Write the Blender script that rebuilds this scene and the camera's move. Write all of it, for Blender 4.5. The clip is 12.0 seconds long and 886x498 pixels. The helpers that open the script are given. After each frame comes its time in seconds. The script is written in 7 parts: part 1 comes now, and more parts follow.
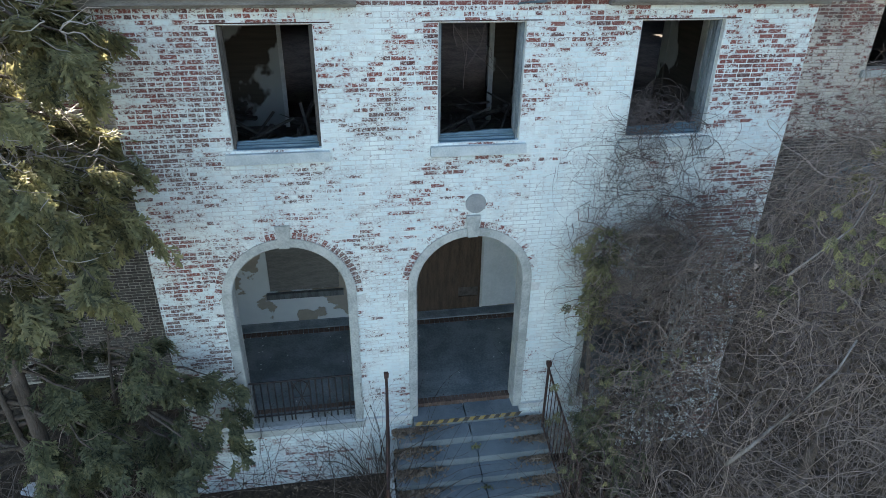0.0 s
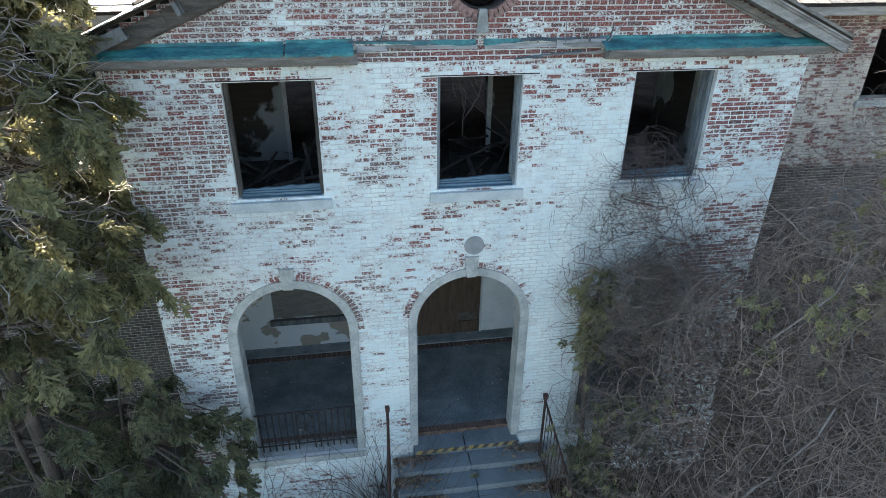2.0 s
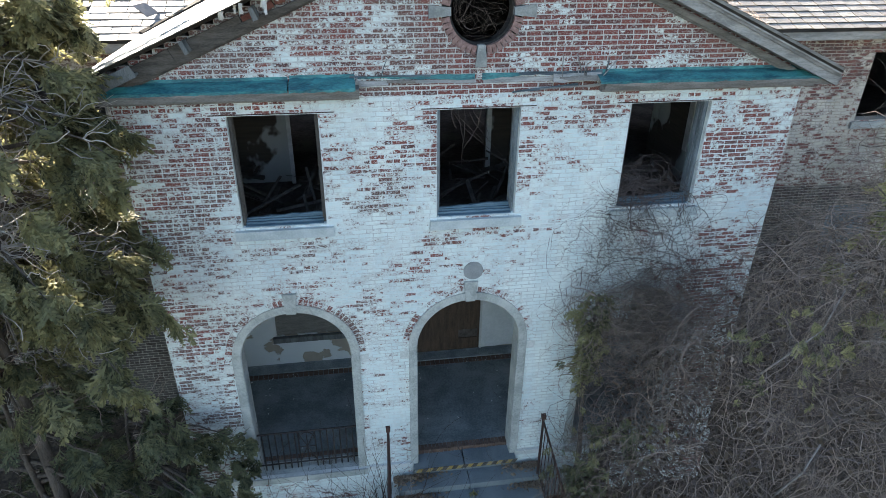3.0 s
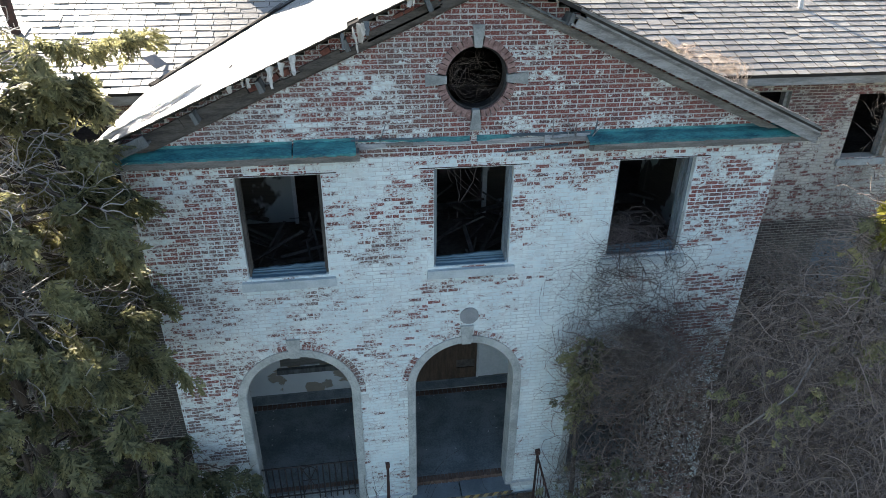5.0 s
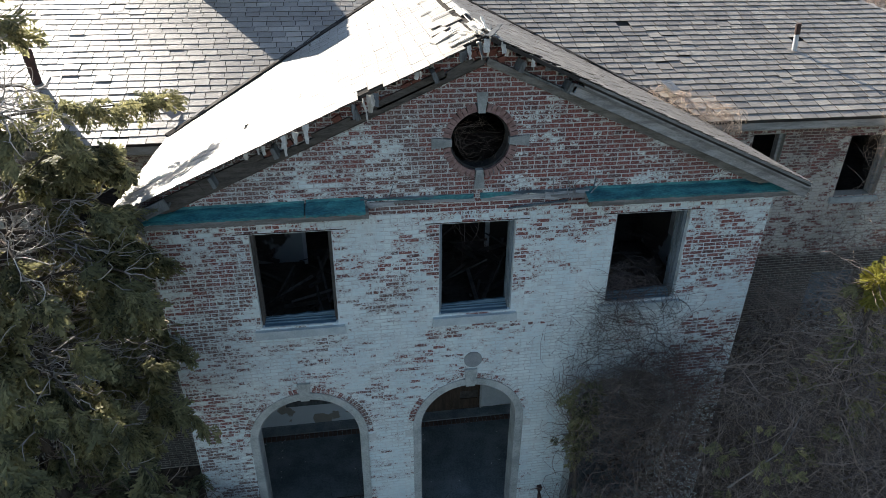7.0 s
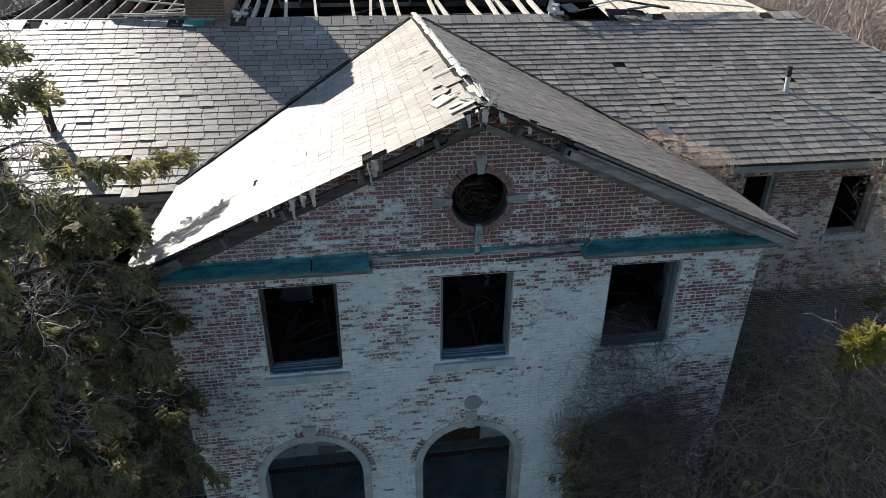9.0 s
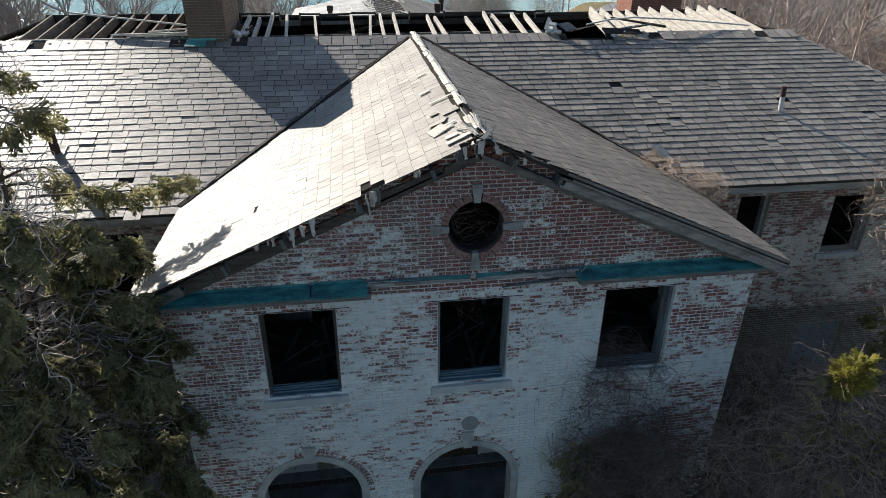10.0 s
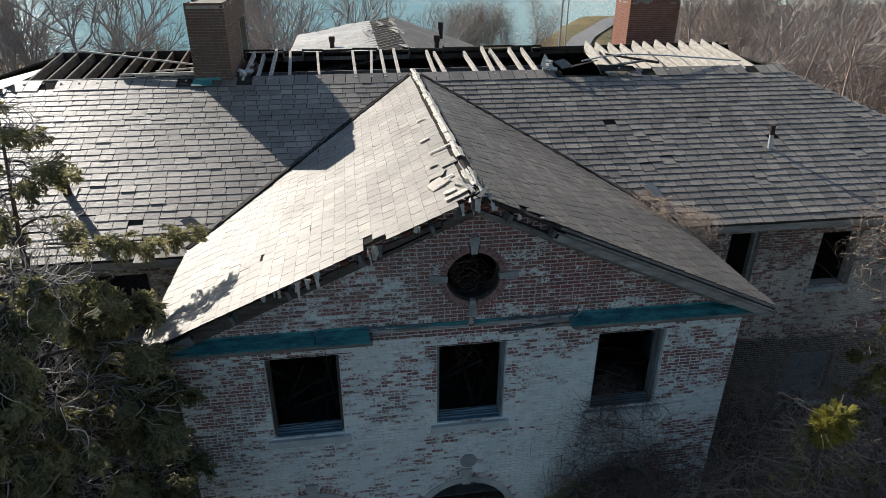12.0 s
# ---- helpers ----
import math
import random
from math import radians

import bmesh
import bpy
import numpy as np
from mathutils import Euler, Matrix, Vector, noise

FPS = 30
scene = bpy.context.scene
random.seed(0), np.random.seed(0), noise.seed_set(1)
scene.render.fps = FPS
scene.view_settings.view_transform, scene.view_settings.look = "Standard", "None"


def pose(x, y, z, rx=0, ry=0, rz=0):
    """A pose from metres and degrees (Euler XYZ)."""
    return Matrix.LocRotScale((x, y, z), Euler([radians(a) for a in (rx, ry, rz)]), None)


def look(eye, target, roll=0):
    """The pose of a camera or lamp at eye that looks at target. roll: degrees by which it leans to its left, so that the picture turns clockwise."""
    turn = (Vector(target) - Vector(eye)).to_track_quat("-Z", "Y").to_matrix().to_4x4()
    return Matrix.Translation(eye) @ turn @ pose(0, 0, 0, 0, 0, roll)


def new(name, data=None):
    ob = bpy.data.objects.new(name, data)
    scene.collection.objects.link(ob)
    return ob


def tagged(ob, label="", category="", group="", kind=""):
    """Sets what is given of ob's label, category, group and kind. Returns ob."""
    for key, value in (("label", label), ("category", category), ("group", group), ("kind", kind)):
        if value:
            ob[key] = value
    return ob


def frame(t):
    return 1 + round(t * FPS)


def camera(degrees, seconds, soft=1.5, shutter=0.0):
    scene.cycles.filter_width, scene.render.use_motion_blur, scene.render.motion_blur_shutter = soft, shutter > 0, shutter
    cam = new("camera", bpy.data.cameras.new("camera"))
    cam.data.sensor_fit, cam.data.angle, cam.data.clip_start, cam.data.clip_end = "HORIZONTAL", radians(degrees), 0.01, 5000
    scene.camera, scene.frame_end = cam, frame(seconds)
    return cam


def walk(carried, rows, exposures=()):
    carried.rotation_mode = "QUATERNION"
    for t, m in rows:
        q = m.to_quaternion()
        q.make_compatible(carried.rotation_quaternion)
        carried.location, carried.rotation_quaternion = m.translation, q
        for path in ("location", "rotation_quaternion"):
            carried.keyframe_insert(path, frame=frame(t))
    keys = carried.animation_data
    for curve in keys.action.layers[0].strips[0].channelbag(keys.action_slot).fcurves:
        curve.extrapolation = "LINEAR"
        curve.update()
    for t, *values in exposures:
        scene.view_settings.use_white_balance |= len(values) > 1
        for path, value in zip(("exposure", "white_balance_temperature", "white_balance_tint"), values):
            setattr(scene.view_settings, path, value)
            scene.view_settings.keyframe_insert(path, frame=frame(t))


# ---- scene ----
# ================= camera =================
cam = camera(70.0, 12.0, soft=0.8)
PATH = [
    (0, (-1.31, -8.486, 8.441), (-1.021, -6.744, 7.502), 0.8),
    (0.5, (-1.315, -8.437, 8.614), (-1.028, -6.704, 7.659), 0.8),
    (1, (-1.296, -8.415, 8.784), (-1.013, -6.682, 7.826), 0.8),
    (1.5, (-1.284, -8.414, 8.985), (-1.0, -6.682, 8.026), 0.8),
    (2, (-1.259, -8.385, 9.21), (-0.978, -6.651, 8.252), 0.7),
    (2.5, (-1.252, -8.372, 9.434), (-0.973, -6.638, 8.476), 0.7),
    (3, (-1.229, -8.396, 9.63), (-0.954, -6.659, 8.677), 0.7),
    (5, (-1.181, -8.442, 10.484), (-0.909, -6.703, 9.535), 0.6),
    (5.5, (-1.218, -8.433, 10.688), (-0.946, -6.692, 9.741), 0.5),
    (6, (-1.22, -8.44, 10.875), (-0.95, -6.697, 9.932), 0.5),
    (6.5, (-1.236, -8.457, 11.088), (-0.969, -6.711, 10.149), 0.5),
    (8.5, (-1.208, -8.493, 11.892), (-0.945, -6.737, 10.971), 0.4),
    (9, (-1.226, -8.492, 12.099), (-0.965, -6.733, 11.183), 0.4),
    (9.5, (-1.206, -8.489, 12.302), (-0.946, -6.728, 11.391), 0.4),
    (10, (-1.176, -8.49, 12.496), (-0.916, -6.727, 11.589), 0.4),
    (10.5, (-1.191, -8.492, 12.684), (-0.931, -6.726, 11.783), 0.3),
    (11, (-1.218, -8.516, 12.861), (-0.959, -6.747, 11.965), 0.3),
    (11.5, (-1.201, -8.538, 13.055), (-0.943, -6.765, 12.166), 0.3),
    (12, (-1.17, -8.583, 13.242), (-0.909, -6.807, 12.36), 0.3),
]
walk(cam, [(t, look(eye, target, roll)) for t, eye, target, roll in PATH],
     exposures=[(0.0, 2.96, 6750, 10), (3.0, 2.82, 6700, 10), (5.0, 2.40, 6550, 10), (6.5, 1.80, 6500, 10), (8.5, 1.15, 6400, 10), (10.0, 0.84, 6350, 10), (12.0, 0.55, 6350, 10)])

# ================= light =================
SUN_EL, SUN_AZ = radians(26.0), radians(35.5)      # height of the sun; its bearing from +y towards -x
world = bpy.data.worlds.new("sky")
scene.world = world
world.use_nodes = True
wn = world.node_tree
sky = wn.nodes.new("ShaderNodeTexSky")
sky.sky_type = "NISHITA"
sky.sun_disc = False
sky.sun_elevation = SUN_EL
sky.sun_rotation = SUN_AZ
sky.air_density, sky.dust_density, sky.ozone_density = 1.0, 0.6, 1.2
wn.links.new(sky.outputs["Color"], wn.nodes["Background"].inputs["Color"])
wn.nodes["Background"].inputs["Strength"].default_value = 0.070
sun = new("sun", bpy.data.lights.new("sun", "SUN"))
sun.data.energy = 5.0
sun.data.angle = radians(0.53)
sun.data.color = (1.0, 0.92, 0.81)
sun_from = Vector((-math.sin(SUN_AZ) * math.cos(SUN_EL), math.cos(SUN_AZ) * math.cos(SUN_EL), math.sin(SUN_EL)))
sun.matrix_world = look(sun_from * 60, (0, 0, 0))

# ================= mesh helpers =================
rng = np.random.default_rng(7)


class Build:
    """Gathers vertices and faces of one mesh."""

    def __init__(self):
        self.v, self.f, self.m, self.slot = [], [], [], 0

    def add(self, verts, faces):
        n = len(self.v)
        self.v.extend(verts)
        self.f.extend([tuple(i + n for i in face) for face in faces])
        self.m.extend([self.slot] * len(faces))

    def box(self, x0, x1, y0, y1, z0, z1, jit=0.0):
        vs = [(x, y, z) for x in (x0, x1) for y in (y0, y1) for z in (z0, z1)]
        if jit:
            vs = [tuple(c + random.uniform(-jit, jit) for c in v) for v in vs]
        self.add(vs, [(0, 1, 3, 2), (4, 6, 7, 5), (0, 4, 5, 1), (2, 3, 7, 6), (0, 2, 6, 4), (1, 5, 7, 3)])

    def obox(self, m, sx, sy, sz, jit=0.0):
        """A box of that size round the origin of the pose m."""
        vs = []
        for x in (-sx / 2, sx / 2):
            for y in (-sy / 2, sy / 2):
                for z in (-sz / 2, sz / 2):
                    vs.append(tuple(m @ Vector((x + random.uniform(-jit, jit), y + random.uniform(-jit, jit), z + random.uniform(-jit, jit)))))
        self.add(vs, [(0, 1, 3, 2), (4, 6, 7, 5), (0, 4, 5, 1), (2, 3, 7, 6), (0, 2, 6, 4), (1, 5, 7, 3)])

    def beam(self, a, b, w, h, up=(0, 0, 1)):
        """A straight timber from a to b."""
        a, b = Vector(a), Vector(b)
        d = (b - a).normalized()
        side = d.cross(Vector(up)).normalized()
        top = side.cross(d).normalized()
        vs = []
        for p in (a, b):
            for i, j in ((-1, -1), (1, -1), (1, 1), (-1, 1)):
                vs.append(tuple(p + side * (i * w / 2) + top * (j * h / 2)))
        self.add(vs, [(0, 3, 2, 1), (4, 5, 6, 7), (0, 1, 5, 4), (1, 2, 6, 5), (2, 3, 7, 6), (3, 0, 4, 7)])

    def prism(self, outline, y0, y1):
        """An outline of (x, z), anticlockwise seen from -y, from depth y0 to y1."""
        n = len(outline)
        vs = [(x, y0, z) for x, z in outline] + [(x, y1, z) for x, z in outline]
        fs = [tuple(range(n)), tuple(range(2 * n - 1, n - 1, -1))]
        fs += [(i + n, (i + 1) % n + n, (i + 1) % n, i) for i in range(n)]
        self.add(vs, fs)

    def plate(self, m, outline, th, bend=0.0):
        """A thin slab with the given outline in the pose's x and y; bend curls it along y."""
        n = len(outline)
        vs = [tuple(m @ Vector((x, y, bend * y * y + t))) for t in (0, th) for x, y in outline]
        self.add(vs, [tuple(range(n - 1, -1, -1)), tuple(range(n, 2 * n))] + [(i, (i + 1) % n, (i + 1) % n + n, i + n) for i in range(n)])

    def tube(self, pts, r0, r1=None, sides=6):
        r1 = r0 if r1 is None else r1
        pts = [Vector(p) for p in pts]
        vs, fs, n = [], [], len(pts)
        for i, p in enumerate(pts):
            d = (pts[min(i + 1, n - 1)] - pts[max(i - 1, 0)]).normalized()
            ref = Vector((0, 0, 1)) if abs(d.z) < 0.9 else Vector((1, 0, 0))
            s = d.cross(ref).normalized()
            u = s.cross(d)
            r = r0 + (r1 - r0) * i / max(n - 1, 1)
            for k in range(sides):
                a = 2 * math.pi * k / sides
                vs.append(tuple(p + (s * math.cos(a) + u * math.sin(a)) * r))
        for i in range(n - 1):
            for k in range(sides):
                fs.append((i * sides + k, i * sides + (k + 1) % sides, (i + 1) * sides + (k + 1) % sides, (i + 1) * sides + k))
        fs.append(tuple(range(sides - 1, -1, -1)))
        fs.append(tuple(range((n - 1) * sides, n * sides)))
        self.add(vs, fs)

    def mesh(self, name, mats, smooth=False):
        me = bpy.data.meshes.new(name)
        me.from_pydata(self.v, [], self.f)
        for m in mats if isinstance(mats, (list, tuple)) else [mats]:
            me.materials.append(m)
        if any(self.m):
            me.polygons.foreach_set("material_index", self.m)
        if smooth:
            me.polygons.foreach_set("use_smooth", [True] * len(me.polygons))
        me.update()
        return me


def ragged(w, ln, jag, steps=7, taper=1.0):
    """The outline of a torn strip, w wide and ln long from the origin along y."""
    r = random.uniform
    left = [(-w / 2 * (1 + (taper - 1) * i / steps) + r(-jag, jag), ln * i / steps + r(-jag, jag)) for i in range(steps + 1)]
    right = [(w / 2 * (1 + (taper - 1) * i / steps) + r(-jag, jag), ln * i / steps + r(-jag, jag)) for i in range(steps + 1)]
    return right + left[::-1]


def part(name, b, mats, parent=None, label="", smooth=False):
    ob = new(name, b.mesh(name, mats, smooth))
    if parent is not None:
        ob.parent = parent
    return tagged(ob, label) if label else ob


def thing(name, label, category, group="", kind="", at=(0, 0, 0)):
    ob = new(name)
    ob.location = at
    ob.empty_display_size = 0.2
    return tagged(ob, label, category, group, kind)


def setting(name, b, mats, label, category, smooth=False):
    return tagged(part(name, b, mats, None, "", smooth), label, category, "", "structure")


def raw_mesh(name, v, f, mat, parent=None, smooth=False):
    """A mesh from arrays: v (n, 3), f (m, 3 or 4)."""
    me = bpy.data.meshes.new(name)
    n, k = f.shape
    me.vertices.add(len(v))
    me.vertices.foreach_set("co", np.ascontiguousarray(v, dtype=np.float32).ravel())
    me.loops.add(n * k)
    me.loops.foreach_set("vertex_index", np.ascontiguousarray(f, dtype=np.int32).ravel())
    me.polygons.add(n)
    me.polygons.foreach_set("loop_start", np.arange(0, n * k, k, dtype=np.int32))
    if smooth:
        me.polygons.foreach_set("use_smooth", np.ones(n, dtype=bool))
    me.materials.append(mat)
    me.update(calc_edges=True)
    me.validate()
    ob = new(name, me)
    if parent is not None:
        ob.parent = parent
    return ob


# ================= materials =================
class Nodes:
    def __init__(self, name):
        self.mat = bpy.data.materials.new(name)
        self.mat.use_nodes = True
        self.t = self.mat.node_tree
        self.bsdf = self.t.nodes["Principled BSDF"]

    def put(self, sock, val):
        if isinstance(val, bpy.types.NodeSocket):
            self.t.links.new(val, sock)
        else:
            sock.default_value = val

    def node(self, kind, out=0, ins=None, **props):
        n = self.t.nodes.new(kind)
        for k, v in props.items():
            setattr(n, k, v)
        for k, v in (ins or {}).items():
            self.put(n.inputs[k], v)
        return n.outputs[out]

    def pos(self, scale=(1, 1, 1), move=(0, 0, 0)):
        g = self.node("ShaderNodeNewGeometry", "Position")
        return self.node("ShaderNodeMapping", 0, {"Vector": g, "Scale": scale, "Location": move})

    def noise(self, vec, scale, detail=4.0, rough=0.55, dist=0.0):
        return self.node("ShaderNodeTexNoise", "Fac", {"Vector": vec, "Scale": scale, "Detail": detail, "Roughness": rough, "Distortion": dist})

    def math(self, op, a, b=0.0, clamp=False):
        return self.node("ShaderNodeMath", 0, {0: a, 1: b}, operation=op, use_clamp=clamp)

    def ramp(self, fac, lo, hi, a=0.0, b=1.0):
        return self.node("ShaderNodeMapRange", 0, {"Value": fac, "From Min": lo, "From Max": hi, "To Min": a, "To Max": b}, interpolation_type="SMOOTHSTEP")

    def mix(self, fac, a, b):
        n = self.t.nodes.new("ShaderNodeMix")
        n.data_type = "RGBA"
        self.put(n.inputs[0], fac)
        for s, v in ((n.inputs[6], a), (n.inputs[7], b)):
            self.put(s, v if isinstance(v, bpy.types.NodeSocket) else (*v, 1.0))
        return n.outputs[2]

    def rand(self):
        """One number for each piece, whether an object of its own or an island of a joined mesh."""
        a = self.node("ShaderNodeObjectInfo", "Random")
        b = self.node("ShaderNodeNewGeometry", "Random Per Island")
        return self.math("FRACT", self.math("ADD", a, b))

    def done(self, color, rough=0.8, bump=None, dist=0.01, strength=0.6, metal=0.0, spec=0.5):
        self.put(self.bsdf.inputs["Base Color"], color if isinstance(color, bpy.types.NodeSocket) else (*color, 1.0))
        self.put(self.bsdf.inputs["Roughness"], rough)
        self.put(self.bsdf.inputs["Metallic"], metal)
        self.put(self.bsdf.inputs["Specular IOR Level"], spec)
        if bump is not None:
            n = self.node("ShaderNodeBump", 0, {"Height": bump, "Distance": dist, "Strength": strength})
            self.put(self.bsdf.inputs["Normal"], n)
        return self.mat


def simple(name, a, b, scale=3.0, fine=40.0, rough=0.8, bump=0.004, spec=0.4, stretch=(1, 1, 1), metal=0.0, lo=0.35, hi=0.65):
    """A worn surface: two colours mixed at two scales, with fine relief."""
    n = Nodes(name)
    p = n.pos(stretch)
    big = n.noise(p, scale, 5.0, 0.6)
    fin = n.noise(p, fine, 3.0, 0.6)
    f = n.math("ADD", n.math("MULTIPLY", big, 0.65), n.math("MULTIPLY", fin, 0.35))
    c = n.mix(n.ramp(f, lo, hi), a, b)
    return n.done(c, rough, fin, bump, 0.7, metal, spec)


def brick_material(name, wing=False, extra=0.0, face=0.0):
    """Old red brick under flaking white paint; the paint has gone most on the gable and the corners."""
    n = Nodes(name)
    p = n.pos()
    r = n.rand()
    xyz = n.node("ShaderNodeSeparateXYZ", 0, {"Vector": n.node("ShaderNodeNewGeometry", "Position")})
    sep = xyz.node
    x, z = sep.outputs[0], sep.outputs[2]
    red = n.mix(r, (0.130, 0.036, 0.032), (0.225, 0.070, 0.056))
    red = n.mix(n.ramp(n.math("FRACT", n.math("MULTIPLY", r, 7.3)), 0.7, 1.0), red, (0.10, 0.045, 0.042))
    brown = n.math("MULTIPLY", n.ramp(n.noise(n.pos((1, 1, 1), (5, 1, 3)), 0.6, 4, 0.6), 0.40, 0.60), n.ramp(x, 1.2, -1.0, 0.3, 0.9))
    red = n.mix(brown, red, (0.140, 0.092, 0.080))
    speck = n.ramp(n.noise(p, 55, 5, 0.75), 0.52, 0.66)
    red = n.mix(n.math("MULTIPLY", speck, n.ramp(x, 0.5, -2.0, 0.24, 0.42)), red, (0.36, 0.31, 0.30))
    big = n.noise(n.pos((1, 1, 1.5), (3.1, 0, 1.7)), 0.75, 4, 0.6)
    mid = n.noise(n.pos((1, 1, 2.0), (0, 0, 9)), 3.4, 5, 0.65)
    fine = n.noise(n.pos((1, 1, 1.35)), 17, 7, 0.74)
    wear = n.math("ADD", n.math("MULTIPLY", n.math("SUBTRACT", big, 0.5), 0.80), n.math("ADD", 0.195, n.math("MULTIPLY", mid, 0.52)))
    wear = n.math("ADD", wear, n.math("MULTIPLY", n.math("SUBTRACT", r, 0.12), 0.23))
    wear = n.math("ADD", wear, n.math("ADD", n.math("MULTIPLY", fine, 0.92), n.math("MULTIPLY", n.noise(n.pos((1, 1, 1.4), (7, 3, 1)), 34, 5, 0.7), 0.45)))
    # paint clings longest to the rounded edges, which lie a little behind the face
    edge = n.ramp(n.math("SUBTRACT", sep.outputs[1], face), 0.0004, 0.0040, 0.0, -0.10)
    edge = n.math("MULTIPLY", edge, n.ramp(n.noise(n.pos((1, 1, 1), (1, 8, 4)), 9, 4, 0.6), 0.35, 0.62, 0.35, 1.5))
    wear = n.math("ADD", wear, edge)
    if wing:
        wear = n.math("ADD", wear, n.ramp(z, 5.9, 6.9, -0.03, 0.09))
    else:
        gable = n.ramp(z, 7.2, 8.1, 0.0, 0.12)
        right = n.math("MULTIPLY", gable, n.ramp(x, -1.6, 0.6, 0.65, 1.6))
        left_edge = n.math("MULTIPLY", n.ramp(x, -2.0, -3.2, 0.0, 0.09), n.ramp(z, 4.4, 5.6))
        right_edge = n.math("MULTIPLY", n.ramp(x, 3.9, 4.5, 0.0, 0.03), n.ramp(z, 4.0, 5.4))
        middle = n.math("MULTIPLY", n.ramp(z, 6.1, 5.3, 0.0, -0.095), n.ramp(x, -2.6, 0.4, 0.25, 1.0))
        bay = n.math("MULTIPLY", n.math("MULTIPLY", n.ramp(x, 1.3, 1.9, 0.0, -0.12), n.ramp(x, 3.1, 2.7)), n.ramp(z, 6.9, 6.5))
        torn = n.math("MULTIPLY", n.math("MULTIPLY", n.ramp(z, 7.38, 7.43, 0.0, 0.42), n.ramp(z, 7.62, 7.58)), n.math("MULTIPLY", n.ramp(x, -1.15, -0.95), n.ramp(x, 2.35, 2.15)))
        low_left = n.math("MULTIPLY", n.ramp(x, -2.9, -3.5, 0.0, 0.06), n.ramp(z, 4.6, 3.8))
        rake_line = n.ramp(n.math("ADD", z, n.math("MULTIPLY", n.math("ABSOLUTE", n.math("SUBTRACT", x, 0.6)), 0.437)), 9.58, 9.66, 0.0, 0.6)
        low_right = n.math("MULTIPLY", n.ramp(x, 4.0, 4.4, 0.0, 0.16), n.ramp(n.math("ADD", z, n.math("MULTIPLY", big, 0.5)), 5.45, 5.25))
        for bias in (right, left_edge, right_edge, low_right, middle, bay, torn, low_left, rake_line):
            wear = n.math("ADD", wear, bias)
    if extra:
        wear = n.math("ADD", wear, extra)
    bare = n.ramp(wear, 1.238, 1.308)
    fleck = n.ramp(n.noise(n.pos((1, 1, 1.2), (9, 2, 6)), 36, 5, 0.7), 0.50, 0.60)
    bare = n.math("MULTIPLY", bare, n.math("SUBTRACT", 1.0, n.math("MULTIPLY", fleck, n.ramp(x, 1.5, -2.5, 0.35, 0.75))))
    stain = n.noise(n.pos((1.4, 1, 0.5)), 1.3, 5, 0.6)
    paint = n.mix(n.ramp(stain, 0.35, 0.7), (0.60, 0.695, 0.695), (0.745, 0.795, 0.76)) if not wing else n.mix(stain, (0.50, 0.455, 0.38), (0.68, 0.63, 0.54))
    tone = n.math("FRACT", n.math("MULTIPLY", r, 13.7))
    paint = n.mix(n.math("MULTIPLY", n.ramp(tone, 0.35, 1.0, 0.0, 0.38), n.ramp(mid, 0.35, 0.6)), paint, (0.50, 0.49, 0.46))
    paint = n.mix(n.ramp(wear, 1.06, 1.28, 0.0, 0.42), paint, (0.47, 0.40, 0.375))
    col = n.mix(bare, paint, red)
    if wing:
        # limewash down to a rough line at the upper floor; below it the colour turns near black
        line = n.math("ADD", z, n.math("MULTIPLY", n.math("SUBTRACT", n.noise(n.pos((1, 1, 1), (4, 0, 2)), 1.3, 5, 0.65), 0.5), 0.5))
        blackened = n.ramp(line, 4.25, 4.05, 0.0, 0.9)
        blackened = n.math("MAXIMUM", blackened, n.math("MULTIPLY", n.ramp(n.noise(n.pos((1, 1, 0.7), (4, 0, 2)), 0.55, 5, 0.65), 0.46, 0.62), 0.55))
        col = n.mix(blackened, col, (0.060, 0.053, 0.047))
    h = n.math("ADD", n.math("MULTIPLY", bare, -0.6), n.math("MULTIPLY", n.noise(p, 45, 5, 0.7), 0.9))
    return n.done(col, n.ramp(bare, 0, 1, 0.7, 0.92), h, 0.006, 0.8, 0.0, 0.3)


M_BRICK = brick_material("painted_brick")
M_BRICK_PLINTH = brick_material("whitewashed_brick", False, -0.03, -0.068)
M_BRICK_ARCH = brick_material("arch_brick", False, 0.10)
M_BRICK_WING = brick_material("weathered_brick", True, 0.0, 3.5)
n = Nodes("painted_mortar")
p = n.pos()
lime = n.mix(n.noise(p, 1.6, 4, 0.6), (0.585, 0.64, 0.625), (0.735, 0.775, 0.75))
z = n.node("ShaderNodeSeparateXYZ", 2, {"Vector": n.node("ShaderNodeNewGeometry", "Position")})
lime = n.mix(n.math("MULTIPLY", n.ramp(z, 7.3, 7.7, 0.0, 1.0), n.ramp(n.noise(n.pos((1, 1, 1.5), (3.1, 0, 1.7)), 0.75, 4, 0.6), 0.34, 0.50, 0.2, 0.9)), lime, (0.50, 0.495, 0.465))
grime = n.math("MULTIPLY", n.ramp(n.noise(n.pos((1, 1, 1.3), (2, 0, 5)), 1.3, 5, 0.65), 0.40, 0.56), n.ramp(n.noise(p, 22, 4, 0.7), 0.32, 0.58))
M_MORTAR = n.done(n.mix(n.math("MULTIPLY", grime, 0.5), lime, (0.27, 0.25, 0.235)), 0.9, n.noise(p, 50, 4), 0.004)
M_MORTAR_WING = simple("old_mortar", (0.22, 0.20, 0.165), (0.46, 0.42, 0.355), 0.9, 40, 0.95, 0.004)
